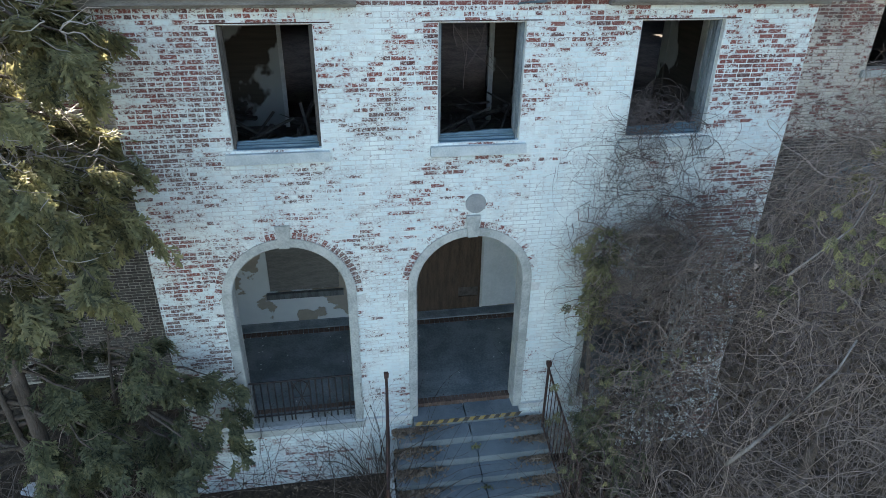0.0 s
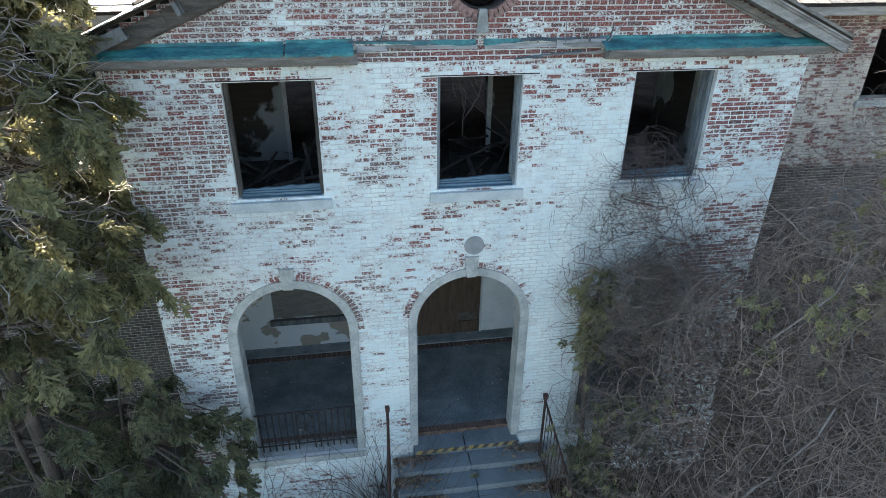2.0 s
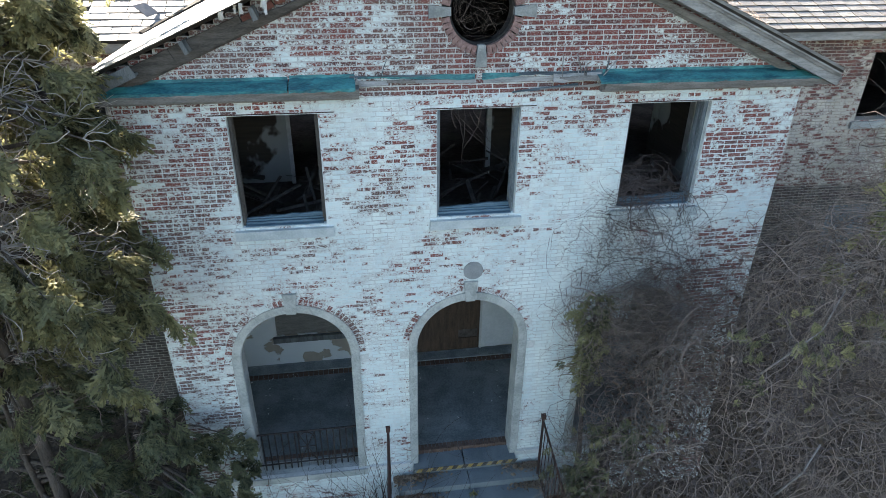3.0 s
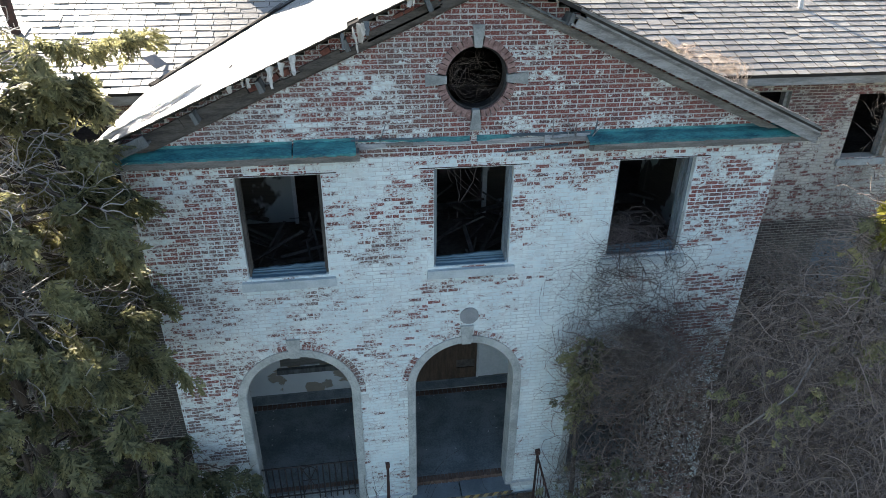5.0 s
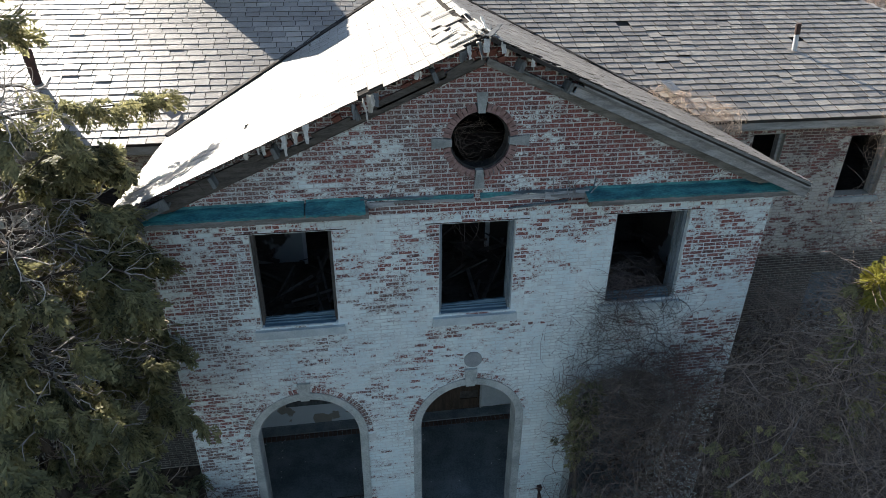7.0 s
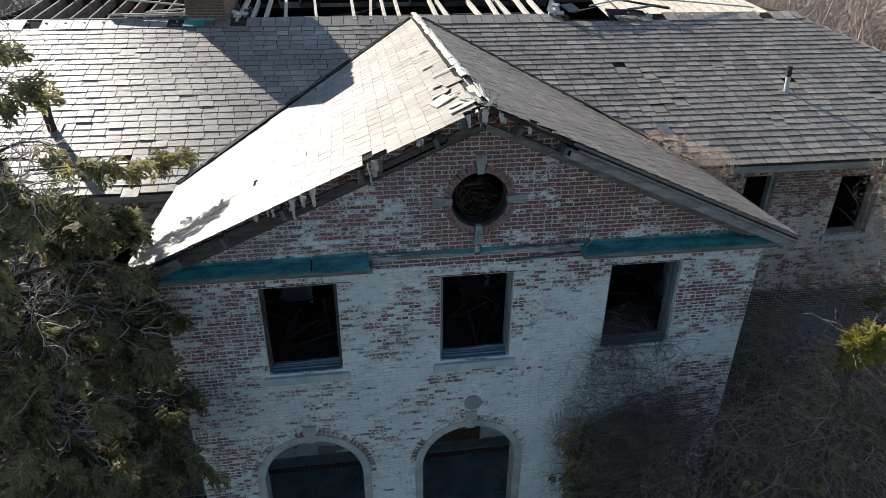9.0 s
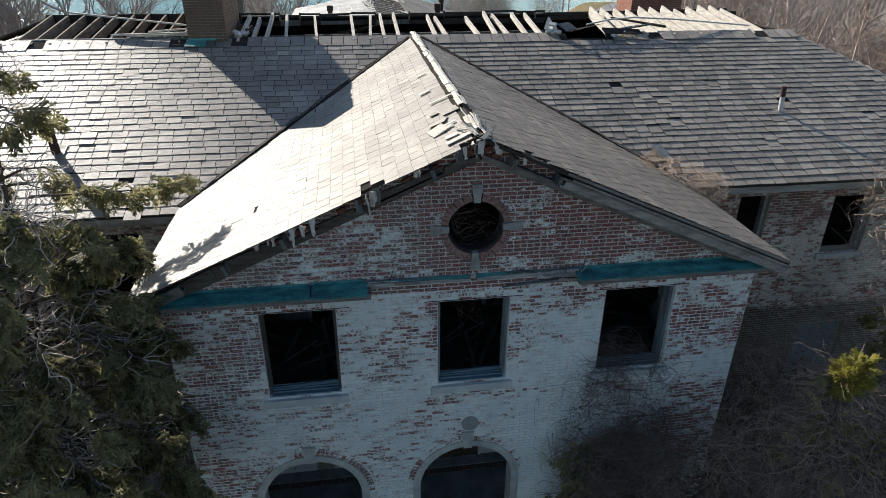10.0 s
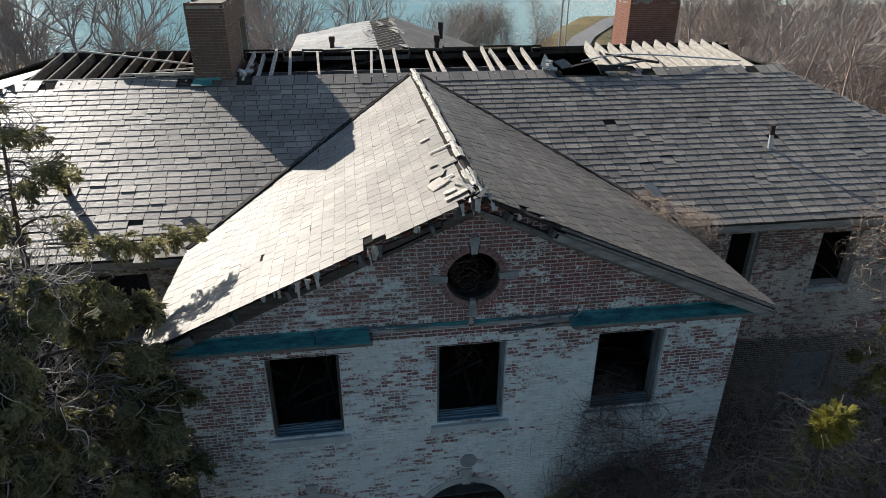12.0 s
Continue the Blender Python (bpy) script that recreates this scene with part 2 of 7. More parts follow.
M_REDBRICK = simple("chimney_brick", (0.20, 0.075, 0.05), (0.33, 0.16, 0.11), 9.0, 60, 0.9, 0.004)
M_BROWNBRICK = simple("brown_chimney_brick", (0.095, 0.062, 0.048), (0.17, 0.115, 0.088), 7.0, 60, 0.9, 0.004)
M_CONCRETE = simple("weathered_concrete", (0.27, 0.29, 0.275), (0.48, 0.495, 0.47), 2.2, 35, 0.85, 0.005)
M_STUCCO = simple("white_stucco", (0.46, 0.48, 0.46), (0.68, 0.69, 0.67), 1.8, 30, 0.8, 0.006)
M_STEP = simple("step_stone", (0.105, 0.130, 0.145), (0.20, 0.232, 0.245), 1.5, 60, 0.75, 0.004)
M_WOOD = simple("grey_weathered_wood", (0.20, 0.19, 0.17), (0.38, 0.36, 0.33), 2.0, 30, 0.85, 0.004, 0.3, (1, 6, 6))
M_WOOD_V = simple("grey_painted_wood", (0.075, 0.08, 0.08), (0.17, 0.178, 0.175), 2.0, 30, 0.8, 0.004, 0.3, (6, 6, 1))
M_RAFTER = simple("bleached_rafter", (0.38, 0.35, 0.30), (0.66, 0.62, 0.56), 3.0, 30, 0.9, 0.004, 0.2, (5, 1, 5))
M_CORNICE = simple("weathered_cornice", (0.12, 0.115, 0.108), (0.26, 0.25, 0.235), 2.5, 40, 0.85, 0.005, 0.3, (0.7, 8, 4))
M_TEAL = simple("verdigris_copper", (0.008, 0.072, 0.10), (0.055, 0.27, 0.275), 2.4, 22, 0.55, 0.004, 0.5, (1, 3, 3))
M_DECK = simple("roof_deck", (0.030, 0.027, 0.025), (0.062, 0.056, 0.05), 3.0, 30, 0.95, 0.004, 0.03)
M_DARK = simple("sooty_shaded_interior", (0.05, 0.044, 0.04), (0.13, 0.115, 0.10), 1.5, 12, 0.95, 0.01)
M_IRON = simple("rusty_iron", (0.025, 0.018, 0.016), (0.075, 0.035, 0.025), 8, 60, 0.75, 0.002, 0.4)
M_DARKIRON = simple("black_iron", (0.012, 0.011, 0.011), (0.035, 0.028, 0.026), 8, 60, 0.75, 0.002, 0.4)
M_FLOOR = simple("porch_floor", (0.095, 0.12, 0.13), (0.235, 0.265, 0.27), 1.6, 26, 0.6, 0.004)
M_PLY = simple("plywood_board", (0.062, 0.043, 0.032), (0.118, 0.080, 0.056), 2.5, 20, 0.8, 0.003, 0.3, (6, 6, 0.8))
M_PIPE = simple("grey_pipe", (0.42, 0.43, 0.43), (0.6, 0.6, 0.6), 6, 40, 0.5, 0.002)
M_BARK = simple("grey_bark", (0.12, 0.10, 0.085), (0.26, 0.235, 0.21), 5, 40, 0.95, 0.012, 0.2, (3, 3, 0.6))
M_DARKWOOD = simple("dark_old_wood", (0.02, 0.018, 0.017), (0.06, 0.055, 0.05), 3.0, 30, 0.9, 0.004, 0.2)


def slate_material(name, a, b, c, rough, spec=1.0, ior=1.5):
    n = Nodes(name)
    p = n.pos()
    r = n.rand()
    col = n.mix(r, a, b)
    col = n.mix(n.ramp(n.math("FRACT", n.math("MULTIPLY", r, 5.7)), 0.72, 1.0), col, c)
    big = n.ramp(n.noise(p, 0.7, 4), 0.35, 0.7, 0.8, 1.2)
    fin = n.noise(n.pos((1, 2.2, 1)), 17, 6, 0.7)
    hsv = n.node("ShaderNodeHueSaturation", 0, {"Color": col, "Value": n.math("MULTIPLY", big, n.ramp(fin, 0.3, 0.7, 0.8, 1.2))})
    m = n.done(hsv, n.ramp(fin, 0.3, 0.7, rough - 0.08, rough + 0.1), fin, 0.010, 0.7, 0.0, spec)
    n.bsdf.inputs["IOR"].default_value = ior
    return m


M_SLATE = slate_material("grey_slate", (0.152, 0.132, 0.107), (0.258, 0.228, 0.186), (0.305, 0.27, 0.215), 0.54, 0.8, 1.6)
# slate darkened so that right-hand slopes look shaded by their colour
M_SLATE_SHADED = slate_material("shaded_slate", (0.078, 0.070, 0.060), (0.122, 0.110, 0.094), (0.155, 0.139, 0.116), 0.62, 0.5)
M_SLATE_EDGE = simple("dark_slate_edge", (0.075, 0.062, 0.047), (0.15, 0.122, 0.092), 6.0, 40, 0.9, 0.003, 0.2)
M_SLATE_RIM = simple("darker_slate_rim", (0.12, 0.105, 0.088), (0.22, 0.195, 0.165), 6.0, 40, 0.9, 0.003, 0.2)
# slate lightened: sunlight on left-hand slopes is put into the colour
M_SLATE_SUNLIT = slate_material("pale_slate", (0.275, 0.250, 0.216), (0.325, 0.299, 0.262), (0.36, 0.322, 0.272), 0.55, 0.4)

# ================= plan of the house =================
XL, XR, XC = -4.18, 5.40, 0.60          # front wall of the pavilion, its corners and axis
GROUND, WALL_TOP, WALL_THICK = -0.65, 7.46, 0.34
PLINTH = 0.62
COURSE = 0.0677
GABLE_PEAK, GABLE_SLOPE = 9.84, 0.437
MOULD_PEAK = 9.60
RIDGE_Z, RIDGE_SLOPE = 9.93, 0.44       # roof of the pavilion, top of the deck
EAVE_L, EAVE_R = -4.52, 5.72
MAIN_Y, MAIN_EAVE_Y, MAIN_EAVE_Z, MAIN_SLOPE = 3.5, 3.10, 7.62, 0.386
MAIN_RIDGE_Y = 10.3
MAIN_X0, MAIN_X1 = -16.8, 15.2          # walls of the main block
PORCH_Z, PORCH_Y = 0.62, 3.14         # floor of the porch and its back wall
FLOOR2_Z = 4.90
WINDOWS = [(-2.79, -1.61), (0.0, 1.18), (2.80, 4.03)]      # second-floor window openings
WIN_Z0, WIN_Z1 = 5.54, 7.20
ARCHES = [(-2.265, 0.86), (0.55, 0.86), (3.47, 0.86)]      # axis and half width of the clear openings
ARCH_SPRING, ARCH_FOOT = 3.20, 0.62
SURROUND = 0.145
OCULUS = (0.58, 8.455, 0.43)


def main_z(y):
    return MAIN_EAVE_Z + MAIN_SLOPE * (y - MAIN_EAVE_Y)


def gable_z(x):
    return RIDGE_Z - RIDGE_SLOPE * abs(x - XC)


def cut(spans, a, b):
    out = []
    for s, e in spans:
        if b <= s or a >= e:
            out.append((s, e))
            continue
        if a - s > 0.02:
            out.append((s, a))
        if e - b > 0.02:
            out.append((b, e))
    return out


def front_spans(z, ring=0.115):
    """The solid stretches of the front wall at the height z."""
    a, b = XL, XR
    if z > WALL_TOP:
        half = (GABLE_PEAK - z) / GABLE_SLOPE
        if half <= 0.05:
            return []
        a, b = max(XL, XC - half), min(XR, XC + half)
    spans = [(a, b)]
    if WIN_Z0 < z < WIN_Z1:
        for w0, w1 in WINDOWS:
            spans = cut(spans, w0, w1)
    for ax, half in ARCHES:
        r = half + SURROUND - 0.01
        foot = ARCH_FOOT - 0.12
        if foot < z < ARCH_SPRING:
            spans = cut(spans, ax - r, ax + r)
            continue
        r += ring
        if ARCH_SPRING <= z < ARCH_SPRING + r:
            w = math.sqrt(r * r - (z - ARCH_SPRING) ** 2)
            spans = cut(spans, ax - w, ax + w)
    ox, oz, orad = OCULUS
    ro = orad + 0.105
    if abs(z - oz) < ro:
        w = math.sqrt(ro * ro - (z - oz) ** 2)
        spans = cut(spans, ox - w, ox + w)
    return spans


def lay_bricks(spans_at, z0, z1, place, keep=None):
    """Courses of stretchers with a header course in every sixth. place(a, b, z0, z1) lays one brick."""
    row = 0
    z = z0
    while z + COURSE <= z1 + 1e-6:
        zc = z + COURSE / 2
        header = row % 6 == 2
        length = 0.1065 if header else 0.213
        shift = (row % 2) * length / 2 + (row * 0.37 % 1) * 0.02
        for s, e in spans_at(zc):
            k = math.floor((s - shift) / length)
            while True:
                a, b = k * length + shift, (k + 1) * length + shift
                k += 1
                if a >= e - 0.015:
                    break
                a, b = max(a, s), min(b, e)
                if b - a > 0.03:
                    place(a + 0.0052, b - 0.0052, z + 0.0055, z + COURSE - 0.0055)
        z += COURSE
        row += 1


def brick_block(b, a0, a1, y0, y1, z0, z1):
    """One brick whose rounded edges sink into the joint; outward is -y."""
    r = random.uniform
    j = 0.0028
    o = r(-0.003, 0.0005)
    w = 0.0048
    v = []
    for x, z, sx, sz in ((a0, z0, 1, 1), (a1, z0, -1, 1), (a1, z1, -1, -1), (a0, z1, 1, -1)):
        v.append((x + r(-j, j), y0 + 0.006, z + r(-j, j)))
    for x, z, sx, sz in ((a0, z0, 1, 1), (a1, z0, -1, 1), (a1, z1, -1, -1), (a0, z1, 1, -1)):
        v.append((x + sx * (w + r(-j, j)), y0 + o + r(-0.0015, 0.0015), z + sz * (w + r(-j, j))))
    b.add(v, [(4, 5, 6, 7), (0, 1, 5, 4), (1, 2, 6, 5), (2, 3, 7, 6), (3, 0, 4, 7)])


# ---- ground, water, distance ----
b = Build()
gx = np.concatenate([np.linspace(-400, -30, 12), np.linspace(-26, 40, 60), np.linspace(46, 400, 12)])
gy = np.concatenate([np.linspace(-200, -20, 8), np.linspace(-17, 20, 40), np.linspace(24, 140, 30)])


def ground_z(x, y):
    near = 0.10 * noise.noise(Vector((x * 0.6, y * 0.6, 0))) + 0.05 * noise.noise(Vector((x * 2.1, y * 2.1, 3)))
    far = 0.5 * noise.noise(Vector((x * 0.05, y * 0.05, 7))) if y > 22 else 0.0
    shore = 83 + 5 * noise.noise(Vector((x * 0.02, 0, 0))) + max(0.0, x - 27) * 2.0
    drop = max(0.0, min(1.0, (y - shore) / 14.0))
    if XL - 0.1 < x < XR + 0.1 and -1.8 < y:
        near *= 0.2
    return GROUND - 0.05 + near + far - 4.5 * drop


vs = [(x, y, ground_z(x, y)) for y in gy for x in gx]
nx = len(gx)
fs = [(j * nx + i, j * nx + i + 1, (j + 1) * nx + i + 1, (j + 1) * nx + i) for j in range(len(gy) - 1) for i in range(nx - 1)]
b.add(vs, fs)
n = Nodes("winter_ground")
p = n.pos()
sepn = n.node("ShaderNodeSeparateXYZ", 0, {"Vector": p}).node
litter = n.mix(n.ramp(n.noise(p, 9, 6, 0.7), 0.35, 0.65), (0.035, 0.027, 0.020), (0.10, 0.075, 0.052))
grass = n.mix(n.ramp(n.noise(p, 0.5, 7, 0.72), 0.38, 0.62), (0.185, 0.138, 0.066), (0.105, 0.098, 0.042))
far = n.math("MULTIPLY", n.ramp(sepn.outputs[1], 24, 40), n.ramp(n.math("SUBTRACT", sepn.outputs[0], n.math("MULTIPLY", sepn.outputs[1], 0.4)), 13, 8))
M_GROUND = n.done(n.mix(far, litter, grass), 0.95, n.noise(p, 22, 5, 0.7), 0.04, 0.8, 0, 0.2)
setting("ground", b, M_GROUND, "brown leaf-littered winter ground with dry grass behind", "ground", True)

b = Build()
b.add([(-3000, 70, -3.6), (3000, 70, -3.6), (3000, 4000, -3.6), (-3000, 4000, -3.6)], [(0, 1, 2, 3)])
n = Nodes("sea_water")
p = n.pos((1, 1, 1))
wv = n.math("ADD", n.noise(n.pos((1, 1.8, 1)), 0.35, 5, 0.65), n.math("MULTIPLY", n.noise(p, 2.2, 4, 0.6), 0.3))
M_WATER = n.done(n.mix(n.ramp(wv, 0.4, 0.8), (0.035, 0.18, 0.225), (0.07, 0.26, 0.30)), 0.25, wv, 0.5, 0.6, 0, 0.22)
setting("water", b, M_WATER, "turquoise choppy sea beyond the house", "water")

b = Build()
pts = [(22, 56), (26.5, 72), (30.8, 80.4), (34.8, 88.9), (42.1, 101.6), (48.8, 112.6), (60, 126)]
for (x0, y0), (x1, y1) in zip(pts, pts[1:]):
    z0, z1 = ground_z(x0, y0) + 0.25, ground_z(x1, y1) + 0.25
    b.add([(x0 - 1.7, y0 + 0.3, z0), (x0 + 1.7, y0 - 0.3, z0), (x1 + 1.7, y1 - 0.3, z1), (x1 - 1.7, y1 + 0.3, z1)], [(0, 1, 2, 3)])
setting("road", b, simple("pale_asphalt", (0.16, 0.165, 0.17), (0.22, 0.22, 0.22), 2, 30, 0.9), "grey asphalt path leading to the water", "road")

# ---- front wall of the pavilion ----
front = thing("wall_front", "two-storey front wall of flaking white-painted brick", "wall", "", "structure")
b = Build()
z = GROUND - 0.3
zs = []
while z < PLINTH:
    zs.append((z, min(z + 0.2, PLINTH)))
    z += 0.2
row_z = PLINTH
while row_z < GABLE_PEAK:
    zs.append((row_z, row_z + COURSE))
    row_z += COURSE
for z0, z1 in zs:
    for s, e in front_spans((z0 + z1) / 2, 0.0):
        b.box(s, e, 0.003, WALL_THICK, z0, z1)
part("mortar_wall", b, M_MORTAR, front, "white-painted mortar bed")

rest = Build()


def front_brick(a0, a1, z0, z1):
    zc, xc = (z0 + z1) / 2, (a0 + a1) / 2
    if (zc > 7.42 and zc < 7.60) and not -1.1 < xc < 2.25:
        return
    if 6.42 < zc < 7.36 and -1.62 < xc < 2.8:
        one = Build()
        brick_block(one, a0, a1, 0.0, 0.06, z0, z1)
        part("brick", one, M_BRICK, front)
    else:
        brick_block(rest, a0, a1, 0.0, 0.06, z0, z1)


BRICK_JOBS = [(front_spans, PLINTH, GABLE_PEAK, front_brick)]

# plinth
b = Build()
for s, e in ((XL - 0.06, -0.42), (1.52, XR + 0.06)):
    b.box(s, e, -0.06, 0.006, GROUND - 0.3, PLINTH)
plinth = setting("plinth", b, M_STUCCO, "whitewashed brick plinth at the foot of the wall", "plinth")
plinth_b = Build()
BRICK_JOBS.append((lambda z: [(XL - 0.05, -0.43), (1.53, XR + 0.05)], GROUND - 0.1, PLINTH - 0.05, lambda a0, a1, z0, z1: brick_block(plinth_b, a0, a1, -0.068, -0.03, z0, z1)))

# ---- side walls of the pavilion and walls of the main block ----
b = Build()
b.box(XL + 0.002, XL + WALL_THICK, WALL_THICK, MAIN_Y, GROUND - 0.3, 7.55)
setting("wall_side_left", b, M_MORTAR_WING, "weathered brick side wall of the pavilion", "wall")
b = Build()
b.box(XR - WALL_THICK, XR - 0.002, WALL_THICK, MAIN_Y, GROUND - 0.3, 7.55)
setting("wall_side_right", b, M_MORTAR_WING, "weathered brick side wall of the pavilion", "wall")

WING_WIN = [(7.30, 8.04, 5.60, 7.18), (9.65, 10.70, 5.62, 7.08), (12.6, 13.6, 5.62, 7.08), (9.75, 11.0, 2.0, 3.60),
            (-6.95, -5.45, 5.60, 7.10), (-9.6, -8.5, 5.62, 7.08), (-12.3, -11.2, 5.62, 7.08)]


def wing_spans(z, x0, x1):
    spans = [(x0, x1)]
    for a, bb, z0, z1 in WING_WIN:
        if z0 < z < z1:
            spans = cut(spans, a, bb)
    return spans


wing_walls = []
for nm, x0, x1 in (("wall_wing_right", XR, MAIN_X1), ("wall_wing_left", MAIN_X0, XL)):
    b = Build()
    levels = sorted({GROUND - 0.3, 7.56} | {c for w in WING_WIN if x0 < w[0] < x1 for c in w[2:]})
    for z, z1 in zip(levels, levels[1:]):
        for s, e in wing_spans((z + z1) / 2, x0, x1):
            b.box(s, e, MAIN_Y + 0.005, MAIN_Y + 0.34, z, z1)
    w = setting(nm, b, M_MORTAR_WING, "sooty weathered brick wall of the wing", "wall")
    wing_walls.append((w, x0, x1))

b = Build()
b.box(MAIN_X0, MAIN_X0 + 0.3, MAIN_Y + 0.35, 17.1, GROUND - 0.3, 7.56)
b.box(MAIN_X1 - 0.3, MAIN_X1, MAIN_Y + 0.35, 17.1, GROUND - 0.3, 7.56)
b.box(MAIN_X0, MAIN_X1, 16.8, 17.1, GROUND - 0.3, 7.56)
# near-black wall colour stands for unlit rooms behind the windows
setting("wall_rear", b, M_DARK, "brick walls at the sides and rear in a shaded tone", "wall")

# back wall of the porch and of the room above it
b = Build()
for x0, x1, z0, z1 in ((XL, -3.02, GROUND, 4.7), (-3.02, -1.59, GROUND, 1.41), (-3.02, -1.59, 3.05, 4.7), (-1.59, 0.0, GROUND, 4.7), (0.0, 1.46, 2.85, 4.7),
                       (1.46, XR, GROUND, 4.7)):
    b.box(x0, x1, PORCH_Y, MAIN_Y + 0.1, z0, z1)
n = Nodes("peeling_plaster")
p = n.pos()
flake = n.ramp(n.noise(n.pos((1, 1, 1.3), (2.2, 0, 5)), 1.7, 5, 0.55), 0.50, 0.53)
M_PLASTER = n.done(n.mix(flake, n.mix(n.noise(p, 2.5, 5), (0.52, 0.55, 0.55), (0.68, 0.70, 0.69)), n.mix(n.noise(p, 12, 4), (0.28, 0.24, 0.19), (0.36, 0.32, 0.26))),
                   0.85, n.math("ADD", n.math("MULTIPLY", flake, -1.0), n.math("MULTIPLY", n.noise(p, 30, 3), 0.3)), 0.01, 0.8)
setting("wall_porch", b, M_PLASTER, "peeling plaster wall at the back of the porch", "wall")

b = Build()
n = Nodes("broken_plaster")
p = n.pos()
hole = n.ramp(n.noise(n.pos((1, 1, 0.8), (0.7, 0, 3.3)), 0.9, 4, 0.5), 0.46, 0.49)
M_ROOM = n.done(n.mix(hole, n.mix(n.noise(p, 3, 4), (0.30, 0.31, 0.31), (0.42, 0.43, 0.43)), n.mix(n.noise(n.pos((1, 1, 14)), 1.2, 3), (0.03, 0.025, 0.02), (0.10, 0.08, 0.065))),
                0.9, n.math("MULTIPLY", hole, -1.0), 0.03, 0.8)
for x0, x1, z0, z1 in ((XL, -2.3, FLOOR2_Z, 7.5), (-0.9, 0.15, FLOOR2_Z, 7.5), (1.48, 3.7, FLOOR2_Z, 7.5), (5.0, XR, FLOOR2_Z, 7.5), (-2.3, -0.9, 7.1, 7.5), (0.15, 1.48, 7.1, 7.5), (3.7, 5.0, 7.1, 7.5)):
    b.box(x0, x1, 3.34, MAIN_Y + 0.1, z0, z1)
for x in (-0.75, 2.0):
    b.box(x - 0.06, x + 0.06, 1.6, 3.34, FLOOR2_Z, 7.5)
b.box(XR - WALL_THICK - 0.04, XR - WALL_THICK - 0.004, WALL_THICK, 3.33, FLOOR2_Z, 7.5)
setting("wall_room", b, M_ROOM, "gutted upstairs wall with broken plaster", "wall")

# floors and ceilings
b = Build()
b.box(XL + 0.1, XR - 0.1, 0.30, MAIN_Y, PORCH_Z - 0.3, PORCH_Z)
setting("floor_porch", b, M_FLOOR, "dark blue-grey concrete porch floor", "floor")
b = Build()
b.box(XL + WALL_THICK, XR - WALL_THICK, WALL_THICK, 3.34, 4.45, FLOOR2_Z)
b.box(MAIN_X0 + 0.3, MAIN_X1 - 0.3, MAIN_Y + 0.34, 16.8, 4.45, FLOOR2_Z)
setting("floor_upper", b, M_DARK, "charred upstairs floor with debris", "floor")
b = Build()
b.box(XL + 0.1, XR - 0.1, WALL_THICK, MAIN_Y, 7.50, 7.58)
b.box(MAIN_X0 + 0.3, MAIN_X1 - 0.3, MAIN_Y + 0.34, 8.2, 7.40, 7.50)
# ceiling left out from x 3.6 to 9.2, an added path for sunlight
b.box(MAIN_X0 + 0.3, 3.6, 11.8, 16.8, 7.40, 7.50)
b.box(9.2, MAIN_X1 - 0.3, 11.8, 16.8, 7.40, 7.50)
b.box(MAIN_X0 + 0.3, -9.6, 8.2, 11.8, 7.40, 7.50)
b.box(9.2, MAIN_X1 - 0.3, 8.2, 11.8, 7.40, 7.50)
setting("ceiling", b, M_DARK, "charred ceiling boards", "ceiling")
b = Build()
b.box(MAIN_X0 + 0.3, MAIN_X1 - 0.3, MAIN_Y + 0.34, 16.8, GROUND - 0.1, PORCH_Z - 0.05)
setting("floor_lower", b, M_DARK, "dark ground floor of the house", "floor")

# ---- roofs ----
HIP, HIP_LEFT = 0.75, 1.3          # run of the hips, sideways for each metre of depth
RIDGE_X0, RIDGE_X1 = -7.8, 10.3
BREAK_Y = 9.02                      # the slates stop here; above it the rafters stand bare
TOP_Y, TOP_Z = 11.58, 10.24         # the flatter top of the roof ends here


def hip_x(y, side):
    d = (MAIN_RIDGE_Y - y) * (HIP_LEFT if side < 0 else HIP)
    return RIDGE_X0 - d if side < 0 else RIDGE_X1 + d


def valley_y(x):
    return MAIN_EAVE_Y + (gable_z(x) - MAIN_EAVE_Z) / MAIN_SLOPE


T = 0.05
b = Build()
# deck of the front slope, stepped round the pavilion's roof and the hole
for k in range(24):
    y0 = MAIN_EAVE_Y + (BREAK_Y - MAIN_EAVE_Y) * k / 24
    y1 = MAIN_EAVE_Y + (BREAK_Y - MAIN_EAVE_Y) * (k + 1) / 24
    def strip(xa0, xb0, xa1, xb1):
        za, zb = main_z(y0), main_z(y1)
        b.add([(xa0, y0, za), (xb0, y0, za), (xb1, y1, zb), (xa1, y1, zb), (xa0, y0, za - T), (xb0, y0, za - T), (xb1, y1, zb - T), (xa1, y1, zb - T)],
              [(0, 1, 2, 3), (7, 6, 5, 4), (0, 4, 5, 1), (1, 5, 6, 2), (2, 6, 7, 3), (3, 7, 4, 0)])
    if y0 > 8.60:
        strip(hip_x(y0, -1), 4.75, hip_x(y1, -1), 4.75)
        strip(5.9, hip_x(y0, 1), 5.9, hip_x(y1, 1))
    else:
        strip(hip_x(y0, -1), hip_x(y0, 1), hip_x(y1, -1), hip_x(y1, 1))
